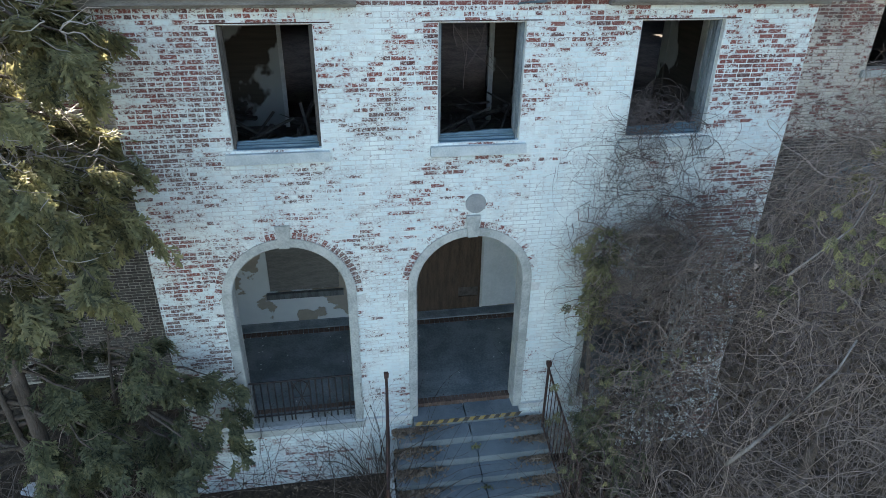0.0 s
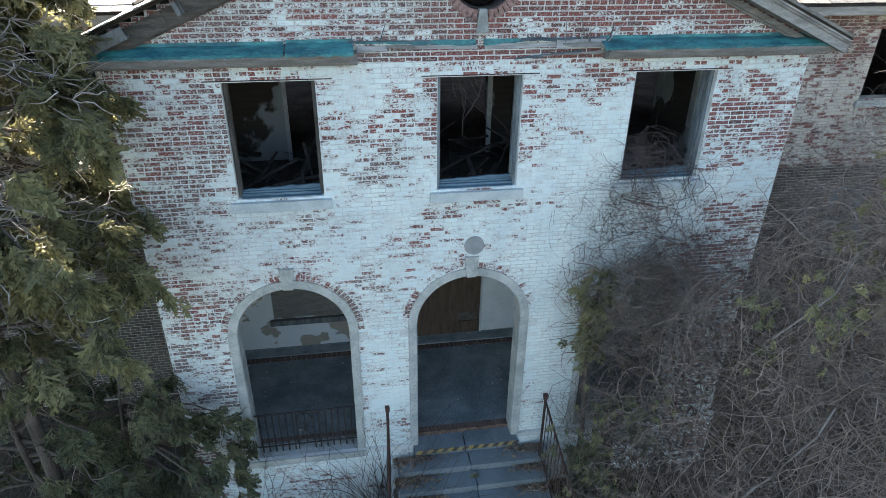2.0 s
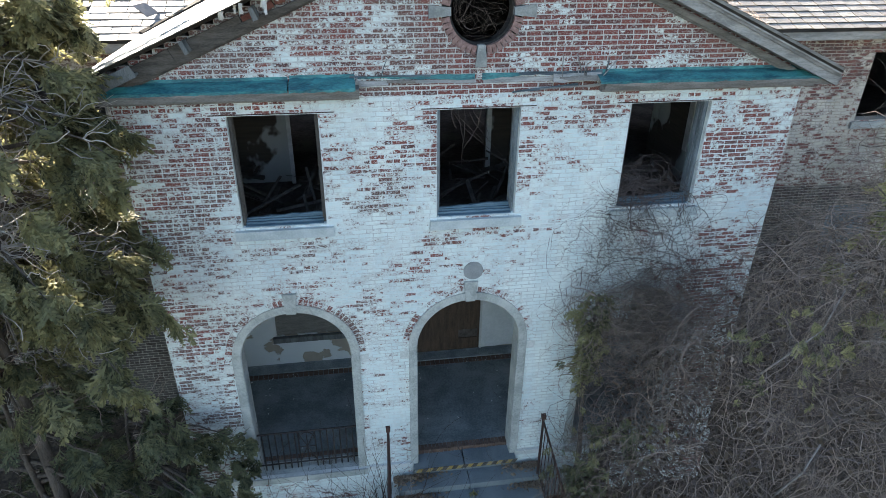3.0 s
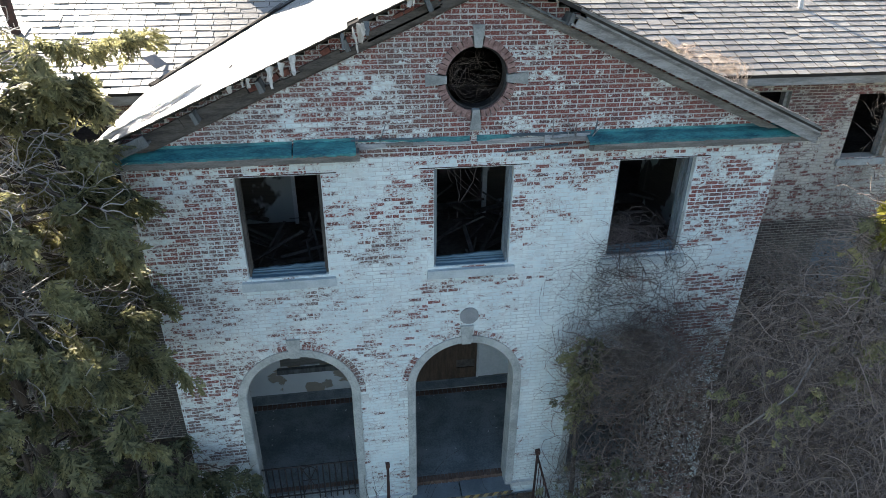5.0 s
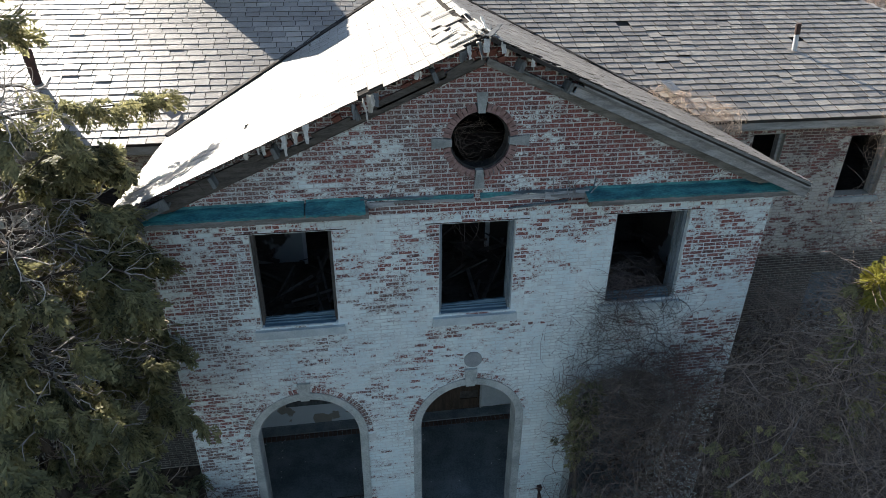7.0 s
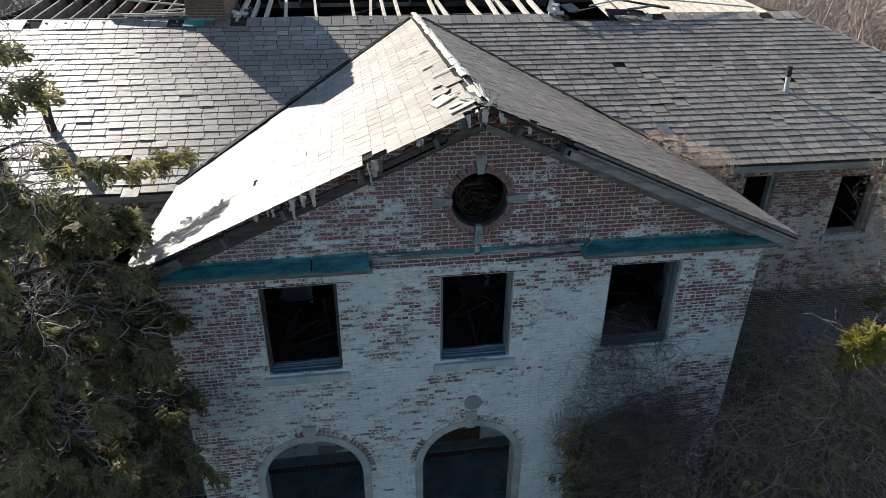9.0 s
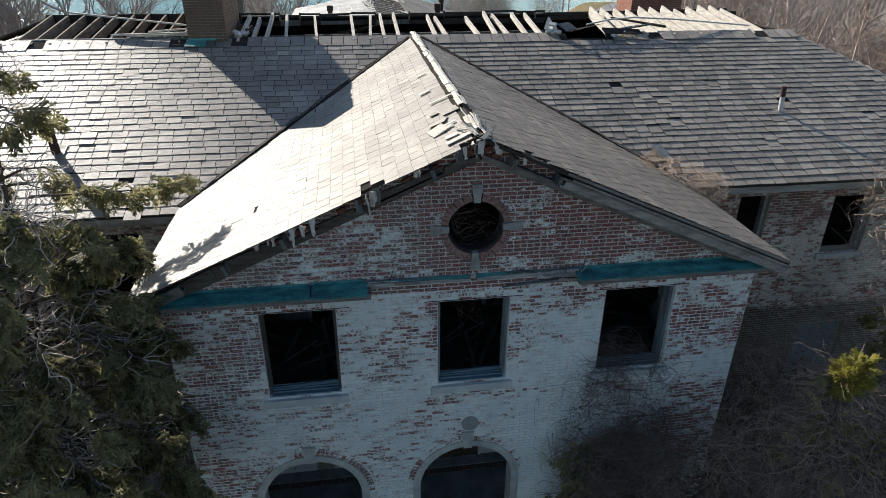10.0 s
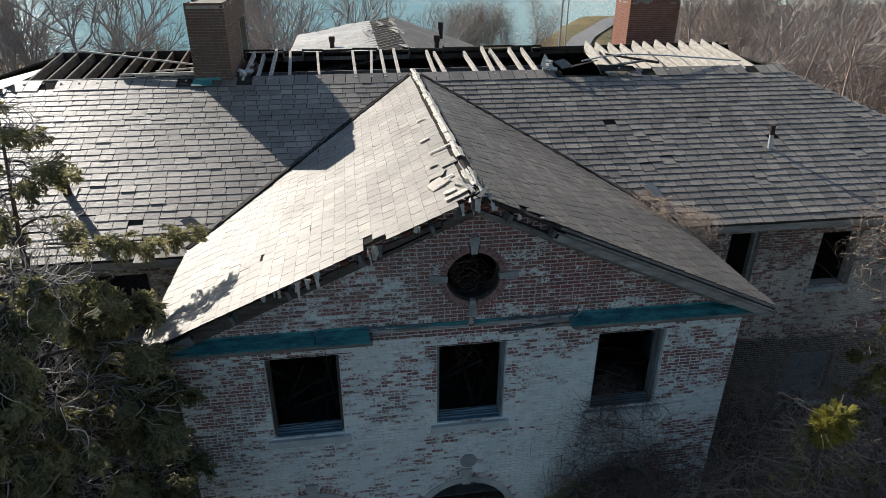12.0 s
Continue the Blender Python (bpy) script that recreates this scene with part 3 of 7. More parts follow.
# hips and rear slope
def plane_slab(q):
    lo = [(x, y, z - T) for x, y, z in q]
    m = len(q)
    b.add(q + lo, [tuple(range(m)), tuple(range(2 * m - 1, m - 1, -1))] + [(i, i + m, (i + 1) % m + m, (i + 1) % m) for i in range(m)])
BACK_Y = 2 * MAIN_RIDGE_Y - MAIN_EAVE_Y
BREAK_Z = main_z(BREAK_Y)
for side in (-1, 1):
    hx = hip_x(BREAK_Y, side)
    q = [(hip_x(MAIN_EAVE_Y, side), MAIN_EAVE_Y, MAIN_EAVE_Z), (hx, BREAK_Y, BREAK_Z), (hx, TOP_Y, BREAK_Z), (hip_x(MAIN_EAVE_Y, side), BACK_Y, MAIN_EAVE_Z)]
    plane_slab(q if side > 0 else q[::-1])
# unseen rear slope, closed to darken the attic; added gap lets sun indoors
REAR_SLOPE = (TOP_Z - 0.1 - MAIN_EAVE_Z) / (BACK_Y - TOP_Y)
plane_slab([(4.6, 15.6, MAIN_EAVE_Z + REAR_SLOPE * (BACK_Y - 15.6)), (6.1, 15.6, MAIN_EAVE_Z + REAR_SLOPE * (BACK_Y - 15.6)), (6.1, TOP_Y, TOP_Z - 0.1), (4.6, TOP_Y, TOP_Z - 0.1)])
plane_slab([(4.6, BACK_Y, MAIN_EAVE_Z), (4.6, TOP_Y, TOP_Z - 0.1), (hip_x(BREAK_Y, -1), TOP_Y, TOP_Z - 0.1), (hip_x(MAIN_EAVE_Y, -1), BACK_Y, MAIN_EAVE_Z)])
plane_slab([(hip_x(MAIN_EAVE_Y, 1), BACK_Y, MAIN_EAVE_Z), (hip_x(BREAK_Y, 1), TOP_Y, TOP_Z - 0.1), (6.1, TOP_Y, TOP_Z - 0.1), (6.1, BACK_Y, MAIN_EAVE_Z)])
main_roof = setting("roof_main", b, M_DECK, "grey slate hipped roof with its burnt ridge laid open", "roof")

b = Build()
FRONT_Y = -0.34
for sx in (EAVE_L, EAVE_R):
    fy = FRONT_Y if sx > XC else -0.12
    q = [(sx, fy, gable_z(sx)), (XC, fy, RIDGE_Z), (XC, valley_y(XC), RIDGE_Z), (sx, valley_y(sx), gable_z(sx))]
    plane_slab(q if sx > XC else q[::-1])
gable_roof = setting("roof_gable", b, M_DECK, "slate gable roof of the pavilion with a ragged front edge", "roof")


def slate(b, o, u, w, nrm, width, length, lift, jit=0.018, band=0.0):
    """A slate whose lower edge is centred at o; u along the course, w up the slope."""
    r = random.uniform
    th = 0.009
    a = r(-0.012, 0.012)
    u2 = (u + w * a).normalized()
    vs = []
    for t in (0, th):
        for i, j in ((-.5, 0), (.5, 0), (.5, 1), (-.5, 1)):
            q = o + u2 * (i * width + (r(-jit, 0) * i if j == 0 else 0)) + w * (j * length + (r(-jit, jit) if j == 0 else 0)) + nrm * (t + (lift if j == 0 else 0.004) + r(-0.002, 0.002))
            vs.append(tuple(q))
    if not band:
        b.add(vs, [(0, 3, 2, 1), (4, 5, 6, 7), (0, 1, 5, 4), (1, 2, 6, 5), (2, 3, 7, 6), (3, 0, 4, 7)])
        return
    # a darker lower edge strip of its own; sides coloured dark against sun glints
    for i, j in ((4, 7), (5, 6)):
        p, q = Vector(vs[i]), Vector(vs[j])
        vs.append(tuple(p.lerp(q, band * r(0.6, 1.4) / length)))
    n0 = len(b.f)
    b.add(vs, [(0, 3, 2, 1), (8, 9, 6, 7), (1, 2, 6, 9, 5), (2, 3, 7, 6), (3, 0, 4, 8, 7), (0, 1, 5, 4), (4, 5, 9, 8)])
    for k in (2, 4, 5, 6):
        b.m[n0 + k] = 1


def slate_field(parent, origin, u, w, spans_at, rows, expo, wmin, wmax, mat, pick=None, skip=None, label="", rise=1.0, band=0.0, gap=0.014):
    """Courses of slates: origin is at the eave, spans_at(s) gives the stretches along u at the distance s up the slope."""
    u, w, origin = Vector(u).normalized(), Vector(w).normalized(), Vector(origin)
    nrm = u.cross(w).normalized()
    if nrm.z < 0:
        nrm = -nrm
    restb = Build()
    made = 0
    for k in range(rows):
        s = k * expo
        for a, e in spans_at(s):
            x = a - (0.5 * (k % 2) + random.uniform(0.0, 0.3)) * wmin
            while x < e:
                wd = random.gauss((wmin + wmax) / 2, (wmax - wmin) / 5)
                x0, x1 = max(x, a), min(x + wd, e)
                x += wd
                if x1 - x0 < 0.05:
                    continue
                o = origin + u * ((x0 + x1) / 2) + w * (s - 0.02 + random.uniform(-0.006, 0.006) + 0.014 * noise.noise(Vector((x * 0.9, k * 1.7, 3.0))))
                if skip and skip(o):
                    continue
                slip = random.uniform(0.03, 0.12) if random.random() < 0.018 else 0
                o = o - w * slip
                lift = random.uniform(0.014, 0.020) + (0.013 if o.x > 0.6 else 0.0) + (0.010 if random.random() < 0.03 else 0)
                tgt = restb
                if pick and made < 300 and pick(o):
                    one = Build()
                    slate(one, o, u, w, nrm, x1 - x0 - gap, expo * 1.3, lift * rise, 0.006, band)
                    part("slate", one, mat, parent)
                    made += 1
                else:
                    slate(restb, o, u, w, nrm, x1 - x0 - gap, expo * 1.3, lift * rise, 0.009, band)
    ob = part("slates", restb, mat, parent, label)
    tagged(ob, "", "", "", "stuff")
    return ob


SLATE_JOBS = []
cs = math.hypot(1, MAIN_SLOPE)


def main_spans(s):
    y = MAIN_EAVE_Y + s / cs
    a, e = hip_x(y, -1) + 0.02, hip_x(y, 1) - 0.02
    out = [(a, e)]
    zz = main_z(y)
    half = (RIDGE_Z - zz) / RIDGE_SLOPE
    if half > 0:
        out = cut(out, XC - half + 0.3, XC + half - 0.3) if half > 0.4 else out
    if y > 8.45:
        out = cut(out, 4.6 + 0.15 * math.sin(y * 40), 6.05 + 0.12 * math.sin(y * 55))
    return out


SLATE_JOBS.append((main_roof, (0, MAIN_EAVE_Y, MAIN_EAVE_Z), (1, 0, 0), (0, 1, MAIN_SLOPE), main_spans, 27, 0.2195, 0.27, 0.36, [M_SLATE, M_SLATE_EDGE],
                   lambda o: -6.6 < o.x < -3.0 and o.y < 7.5, lambda o: random.random() < 0.0012, "weathered grey slates", 0.8, 0.004, 0.012))


SLATE_JOBS.append((main_roof, (0, MAIN_EAVE_Y + 27 * 0.2195 / cs, main_z(MAIN_EAVE_Y + 27 * 0.2195 / cs)), (1, 0, 0), (0, 1, MAIN_SLOPE), lambda s: main_spans(s + 27 * 0.2195), 1, 0.37, 0.28, 0.42, [M_SLATE, M_SLATE_EDGE],
                   None, lambda o: random.random() < 0.05, "tall top course of slates", 1.0, 0.005))


def gable_spans(sign):
    c2 = math.hypot(1, RIDGE_SLOPE)
    eave = EAVE_L if sign < 0 else EAVE_R

    def f(s):
        x = eave + (-sign) * s / c2
        return [(FRONT_Y + 0.02, valley_y(x) + 0.3)]
    return f


def rake_gap(o):
    # the verge has lost slates in an uneven bite near the peak
    d = o.y - FRONT_Y
    if o.x < XC:
        bite = 0.10 * noise.noise(Vector((o.x * 3.3, 0, 4))) + (0.26 if -1.3 < o.x < -0.95 else 0) + (0.28 if o.x > 0.2 else 0)
        bite += 0.05 if o.x > -2.6 else -0.1
    else:
        bite = 0.0 + (0.28 if 1.25 < o.x < 1.75 else 0) + (0.25 if o.x < 0.95 else 0)
    return d < bite


# left slope sunlit and right slope shaded, each through its slate colour
SLATE_JOBS.append((gable_roof, (EAVE_L, 0, gable_z(EAVE_L)), (0, 1, 0), (1, 0, RIDGE_SLOPE), gable_spans(-1), 25, 0.2165, 0.23, 0.32, [M_SLATE_SUNLIT, M_SLATE_RIM],
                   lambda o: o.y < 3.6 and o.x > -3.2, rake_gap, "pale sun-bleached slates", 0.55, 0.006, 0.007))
SLATE_JOBS.append((gable_roof, (EAVE_R, 0, gable_z(EAVE_R)), (0, 1, 0), (-1, 0, RIDGE_SLOPE), gable_spans(1), 25, 0.2165, 0.23, 0.34, [M_SLATE_SHADED, M_SLATE_EDGE],
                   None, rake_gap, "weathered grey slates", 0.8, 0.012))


def hip_spans(s):
    run = s / math.hypot(1, MAIN_SLOPE / HIP_LEFT)
    return [(MAIN_EAVE_Y + run / HIP_LEFT, BACK_Y - run / HIP_LEFT)]


# the hip faces the sun, so it takes the lightened slate colour
SLATE_JOBS.append((main_roof, (hip_x(MAIN_EAVE_Y, -1), 0, MAIN_EAVE_Z), (0, 1, 0), (1, 0, MAIN_SLOPE / HIP_LEFT), hip_spans, 36, 0.2195, 0.24, 0.40, M_SLATE_SUNLIT,
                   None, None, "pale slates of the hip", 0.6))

# bare rafters and ridge of the burnt top
burnt = thing("roof_rafters", "bare bleached rafters where the roof top burnt away", "roof frame", "", "structure")
M_RAFTER_DARK = simple("brown_rafter", (0.10, 0.088, 0.074), (0.24, 0.215, 0.185), 3.0, 30, 0.9, 0.004, 0.2, (5, 1, 5))
TOP_SLOPE = (TOP_Z - BREAK_Z) / (TOP_Y - BREAK_Y)
RAFTERS_X = [-9.3 + 0.435 * k for k in range(10)] + [-3.95, -3.6, -3.27, -2.75, -1.96, -0.99, -0.58, -0.19, 0.2, 1.2, 1.5, 2.39, 2.85, 3.2, 3.7, 4.1] + [6.3 + 0.40 * k for k in range(12)]
for x in RAFTERS_X:
    b = Build()
    right = x > 6
    mid = -4.1 < x < 5
    yt = TOP_Y - 0.05 + (random.uniform(-0.35, 0.0) if mid else 0)
    lean = random.uniform(-0.12, 0.12) if mid else random.uniform(-0.03, 0.03)
    dz = random.uniform(-0.12, 0.04) if mid else random.uniform(-0.02, 0.02)
    dep = 0.34 if right else (0.14 if mid else 0.24)
    zt = BREAK_Z + (yt - BREAK_Y) * TOP_SLOPE + dz
    b.beam((x, BREAK_Y - 0.12, BREAK_Z - 0.02 - dep / 2), (x + lean, yt, zt + (random.uniform(0.0, 0.12) if right else 0) - dep / 2), 0.07 if mid else 0.05, dep)
    # rafters left of x -5 get the shade of their near sides as colour
    part("rafter", b, M_RAFTER if x > -5 else M_RAFTER_DARK, burnt)
    if mid and random.random() < 0.7:
        b = Build()
        b.beam((x + 0.06, BREAK_Y + 0.05, BREAK_Z - 0.35), (x + 0.06, BREAK_Y + 0.05, BREAK_Z + random.uniform(0.0, 0.12)), 0.05, 0.05)
        part("stud", b, M_RAFTER, burnt)
b = Build()
b.beam((hip_x(BREAK_Y, -1), TOP_Y, TOP_Z - 0.12), (-4.2, TOP_Y, TOP_Z - 0.12), 0.05, 0.24)
part("ridge_board", b, M_DECK, burnt, "charred ridge board")
b = Build()
b.beam((4.9, TOP_Y + 0.1, TOP_Z - 0.2), (hip_x(BREAK_Y, 1) - 0.3, TOP_Y + 0.05, TOP_Z - 0.13), 0.05, 0.22)
part("ridge_board", b, M_DECK, burnt, "charred ridge board")
# between the chimney and the hole the ridge is a broken frame: rails in lengths, short posts, gaps
x = -4.2
while x < 4.7:
    ln = random.uniform(0.55, 1.25)
    sag = random.uniform(-0.05, 0.02)
    b = Build()
    b.beam((x, TOP_Y, TOP_Z - 0.05 + sag), (min(x + ln, 4.9), TOP_Y + random.uniform(-0.03, 0.03), TOP_Z - 0.05 + sag + random.uniform(-0.03, 0.03)), 0.05, random.uniform(0.05, 0.08))
    part("top_rail", b, M_DARKWOOD, burnt)
    b = Build()
    b.beam((x - 0.02, TOP_Y + 0.02, TOP_Z - 0.30), (min(x + ln, 4.9), TOP_Y + 0.02, TOP_Z - 0.30 + random.uniform(-0.02, 0.02)), 0.05, random.uniform(0.10, 0.17))
    part("lower_rail", b, M_DARKWOOD if random.random() < 0.7 else M_WOOD_V, burnt)
    b = Build()
    b.beam((x, TOP_Y + 0.01, TOP_Z - 0.24), (x + random.uniform(-0.02, 0.02), TOP_Y + 0.01, TOP_Z + random.uniform(-0.06, 0.05)), 0.05, 0.05)
    part("stub_post", b, M_DARKWOOD if random.random() < 0.5 else M_RAFTER_DARK, burnt)
    x += ln
for ya, dz, wd, m in ((10.4, -0.25, 0.22, M_WOOD_V), (10.9, -0.52, 0.16, M_RAFTER_DARK), (9.9, -0.62, 0.12, M_WOOD_V)):
    b = Build()
    b.beam((-3.9, ya, BREAK_Z + dz), (4.6, ya + 0.1, BREAK_Z + dz + 0.03), 0.06, wd)
    part("tie_beam", b, m, burnt, "grey inner beam")
b = Build()
b.beam((-9.4, BREAK_Y + 0.10, BREAK_Z + 0.0), (-5.2, BREAK_Y + 0.08, BREAK_Z + 0.02), 0.10, 0.06)
part("purlin", b, M_WOOD_V, burnt)
for p, q, w in (((-8.754, 11.3, 10.33), (-5.266, 9.5, 10.19), 0.05), ((-7.05, 9.15, 10.02), (-5.17, 9.1, 10.06), 0.06), ((-6.7, 9.2, 9.98), (-5.17, 9.15, 10.0), 0.07), ((-6.2, 9.35, 10.06), (-5.2, 9.3, 10.13), 0.04)):
    b = Build()
    b.beam(p, q, w, 0.04)
    part("fallen_batten", b, M_RAFTER, burnt)
b = Build()
b.beam((-3.9, BREAK_Y + 0.1, BREAK_Z - 0.02), (4.2, BREAK_Y + 0.05, BREAK_Z - 0.02), 0.1, 0.07)
part("purlin", b, M_DECK, burnt)
b = Build()
b.tube([(5.45, 9.3, 10.10), (6.1, 9.3, 10.22), (6.8, 9.3, 10.27), (8.0, 9.3, 10.21), (9.2, 9.3, 10.11), (10.36, 9.3, 10.01)], 0.022, None, 6)
part("bent_rod", b, M_PIPE, burnt, "bent pale rod lying over the rafters")

# ---- chimneys ----
def chimney(x0, x1, y0, y1, z0, z1, label, mat, hole=None):
    ch = thing("chimney", label, "chimney", "", "", ((x0 + x1) / 2, (y0 + y1) / 2, z0))
    o = Vector(ch.location)
    b = Build()
    if hole is None:
        b.box(x0 + 0.01 - o.x, x1 - 0.01 - o.x, y0 + 0.01 - o.y, y1 - 0.01 - o.y, 0, z1 - z0)
    else:
        h0, h1, k0, k1 = hole
        b.box(x0 + 0.01 - o.x, x1 - 0.35 - o.x, y0 + 0.01 - o.y, y1 - 0.01 - o.y, 0, z1 - z0)
        for ya, yb, za, zb in ((y0 + 0.01, h0, z0, z1), (h1, y1 - 0.01, z0, z1), (h0, h1, z0, k0), (h0, h1, k1, z1)):
            b.box(x1 - 0.35 - o.x, x1 - 0.01 - o.x, ya - o.y, yb - o.y, za - o.z, zb - o.z)
    part("core", b, M_MORTAR_WING, ch)
    b = Build()
    row = 0
    z = z0
    while z < z1:
        for axis in range(4):
            s, e = ((x0, x1), (y0, y1))[axis % 2]
            a = s - (row % 2) * 0.105
            while a < e:
                a0, a1 = max(a, s) + 0.004, min(a + 0.213, e) - 0.004
                a += 0.213
                if a1 - a0 < 0.03:
                    continue
                if z > z1 - 0.15 and random.random() < 0.35:
                    continue
                d = random.uniform(-0.004, 0.004)
                if hole and axis == 1 and a1 > hole[0] and a0 < hole[1] and hole[2] < z + 0.03 < hole[3]:
                    continue
                if axis == 0:
                    b.box(a0 - o.x, a1 - o.x, y0 - 0.002 + d - o.y, y0 + 0.05 - o.y, z + 0.005 - o.z, z + 0.062 - o.z)
                elif axis == 2:
                    b.box(a0 - o.x, a1 - o.x, y1 - 0.05 - o.y, y1 + 0.002 + d - o.y, z + 0.005 - o.z, z + 0.062 - o.z)
                elif axis == 1:
                    b.box(x1 - 0.05 - o.x, x1 + 0.002 + d - o.x, a0 - o.y, a1 - o.y, z + 0.005 - o.z, z + 0.062 - o.z)
                else:
                    b.box(x0 - 0.002 + d - o.x, x0 + 0.05 - o.x, a0 - o.y, a1 - o.y, z + 0.005 - o.z, z + 0.062 - o.z)
        z += COURSE
        row += 1
    tagged(part("bricks", b, mat, ch), "", "", "", "stuff")
    return ch


ch1 = chimney(-5.14, -4.20, 8.88, 12.6, 9.2, 11.72, "long brown brick chimney stack standing through the slates", M_BROWNBRICK, (11.3, 12.4, 9.95, 11.15))
M_BLUECOPPER = simple("pale_copper_flashing", (0.05, 0.20, 0.19), (0.12, 0.34, 0.31), 3, 30, 0.6)
b = Build()
b.plate(pose(-5.12, 8.865, main_z(8.865) + 0.05, 68), [(0.0, 0.0), (0.62, 0.0), (0.66, 0.05), (0.30, 0.12), (0.0, 0.13)], 0.008)
b.plate(pose(-4.95, 8.60, main_z(8.60) + 0.055, 21.1), ragged(0.5, 0.30, 0.012, 5), 0.006)
part("flashing", b, M_BLUECOPPER, ch1, "green copper flashing").location = -Vector(ch1.location)
for k in range(26):
    b = Build()
    x, y = -4.02 + abs(random.gauss(0, 0.16)), random.uniform(8.9, 10.9)
    b.obox(pose(x, y, BREAK_Z - 0.06 + random.uniform(0.0, 0.30) * max(0.0, 1 - (x + 4.1) / 0.4), random.uniform(-40, 40), random.uniform(-40, 40), random.uniform(0, 180)), random.uniform(0.12, 0.24), 0.10, 0.065, 0.012)
    rub = part("fallen_brick", b, M_STUCCO if k % 3 else M_BROWNBRICK)
    tagged(rub, "loose brick lying at the foot of the chimney", "brick", "fallen bricks by the chimney")
chimney(9.44, 11.42, 15.5, 16.9, 7.6, 11.2, "broad red brick chimney stack behind the ridge", M_REDBRICK)

# ================= trim of the front =================
cornice = thing("cornice", "broken wooden cornice with a torn verdigris copper flashing", "cornice", "", "structure")
for x0, x1 in ((EAVE_L - 0.12, -1.05), (2.28, EAVE_R + 0.10)):
    b = Build()
    b.box(x0, x1, -0.20, -0.003, 7.44, 7.50)
    b.box(x0, x1, -0.235, -0.003, 7.502, 7.555)
    b.box(max(x0, XL - 0.1), min(x1, XR + 0.1), -0.10, -0.004, 7.39, 7.438)
    part("fascia", b, M_CORNICE, cornice, "grey weathered fascia board")


def flashing(x0, x1, zb, zt, yb, crumple, steps):
    """A strip of bent sheet copper lying on the cornice from its lip up to the wall."""
    b = Build()
    vs, fs = [], []
    prof = ((yb, zb - 0.035), (yb - 0.004, zb), (yb * 0.5, (zb + zt) / 2 + 0.01), (-0.006, zt), (-0.006, zt + 0.04))
    for i in range(steps + 1):
        x = x0 + (x1 - x0) * i / steps
        for j, (y, z) in enumerate(prof):
            q = crumple * (1.0 if j < 4 else 0.4)
            vs.append((x + random.uniform(-q, q) * 0.4, y - abs(random.uniform(0, q)), z + random.uniform(-q, q)))
    m = len(prof)
    for i in range(steps):
        for j in range(m - 1):
            k = i * m + j
            fs.append((k, k + m, k + m + 1, k + 1))
    b.add(vs, fs)
    ob = part("flashing", b, M_TEAL, cornice, "verdigris copper flashing")
    ob.modifiers.new("thickness", "SOLIDIFY").thickness = 0.004
    return ob


flashing(EAVE_L + 0.35, -1.95, 7.57, 7.645, -0.24, 0.006, 40)
flashing(-1.93, -1.10, 7.575, 7.66, -0.27, 0.012, 12)
flashing(2.20, EAVE_R - 0.22, 7.57, 7.645, -0.24, 0.007, 40)
M_BOARD = simple("pale_grey_board", (0.20, 0.205, 0.205), (0.42, 0.425, 0.42), 3.0, 40, 0.85, 0.004, 0.3, (0.7, 6, 6))
M_TORN = simple("dark_torn_metal", (0.03, 0.045, 0.055), (0.10, 0.13, 0.15), 3.0, 40, 0.7, 0.004, 0.4, (0.8, 6, 6))


def wall_strip(name, x0, x1, low, high, y, tilt, mat, label, jag=0.008):
    """A torn strip lying against the wall; low and high give the heights at its two ends."""
    b = Build()
    n = max(4, int((x1 - x0) / 0.12))
    r = random.uniform
    xs = [x0 + (x1 - x0) * i / n for i in range(n + 1)]
    bot = [(x, low[0] + (low[1] - low[0]) * i / n + r(-jag, jag)) for i, x in enumerate(xs)]
    top = [(x, high[0] + (high[1] - high[0]) * i / n + r(-jag, jag) * 0.6) for i, x in enumerate(xs)]
    zc = (low[0] + high[0]) / 2
    m = pose(0, y, zc, 90 - tilt)
    b.plate(m, [(x, z - zc) for x, z in bot + top[::-1]], 0.009)
    part(name, b, mat, cornice, label)


# where the cornice has fallen: torn copper above, grey backing boards in pieces, bare brick below
wall_strip("torn_flashing", -1.06, 0.50, (7.640, 7.592), (7.668, 7.668), -0.014, 4, M_TEAL, "torn copper strip", 0.010)
wall_strip("torn_flashing", 0.60, 1.42, (7.588, 7.645), (7.670, 7.668), -0.014, 5, M_TEAL, "torn copper strip", 0.011)
wall_strip("torn_flashing", 1.10, 2.28, (7.640, 7.610), (7.678, 7.672), -0.030, 14, M_TORN, "dark torn copper edge", 0.013)
wall_strip("torn_flashing", -1.16, -0.10, (7.655, 7.650), (7.682, 7.672), -0.024, 10, M_TORN, "dark torn copper edge", 0.010)
wall_strip("backing_board", -1.05, -0.66, (7.535, 7.545), (7.612, 7.610), -0.026, 2, M_BOARD, "grey backing board", 0.005)
wall_strip("backing_board", -0.68, -0.30, (7.572, 7.570), (7.618, 7.612), -0.030, 3, M_CORNICE, "grey backing board", 0.008)
wall_strip("backing_board", -0.40, 0.52, (7.556, 7.548), (7.604, 7.598), -0.012, 2, M_BOARD, "grey backing board", 0.006)
wall_strip("backing_board", 0.62, 1.62, (7.542, 7.548), (7.612, 7.612), -0.012, 2, M_BOARD, "grey backing board", 0.006)
wall_strip("backing_board", 1.58, 2.26, (7.545, 7.535), (7.645, 7.648), -0.060, 12, M_BOARD, "split grey board end", 0.020)
wall_strip("backing_board", 1.66, 2.20, (7.575, 7.560), (7.620, 7.628), -0.085, 18, M_CORNICE, "split grey board end", 0.020)
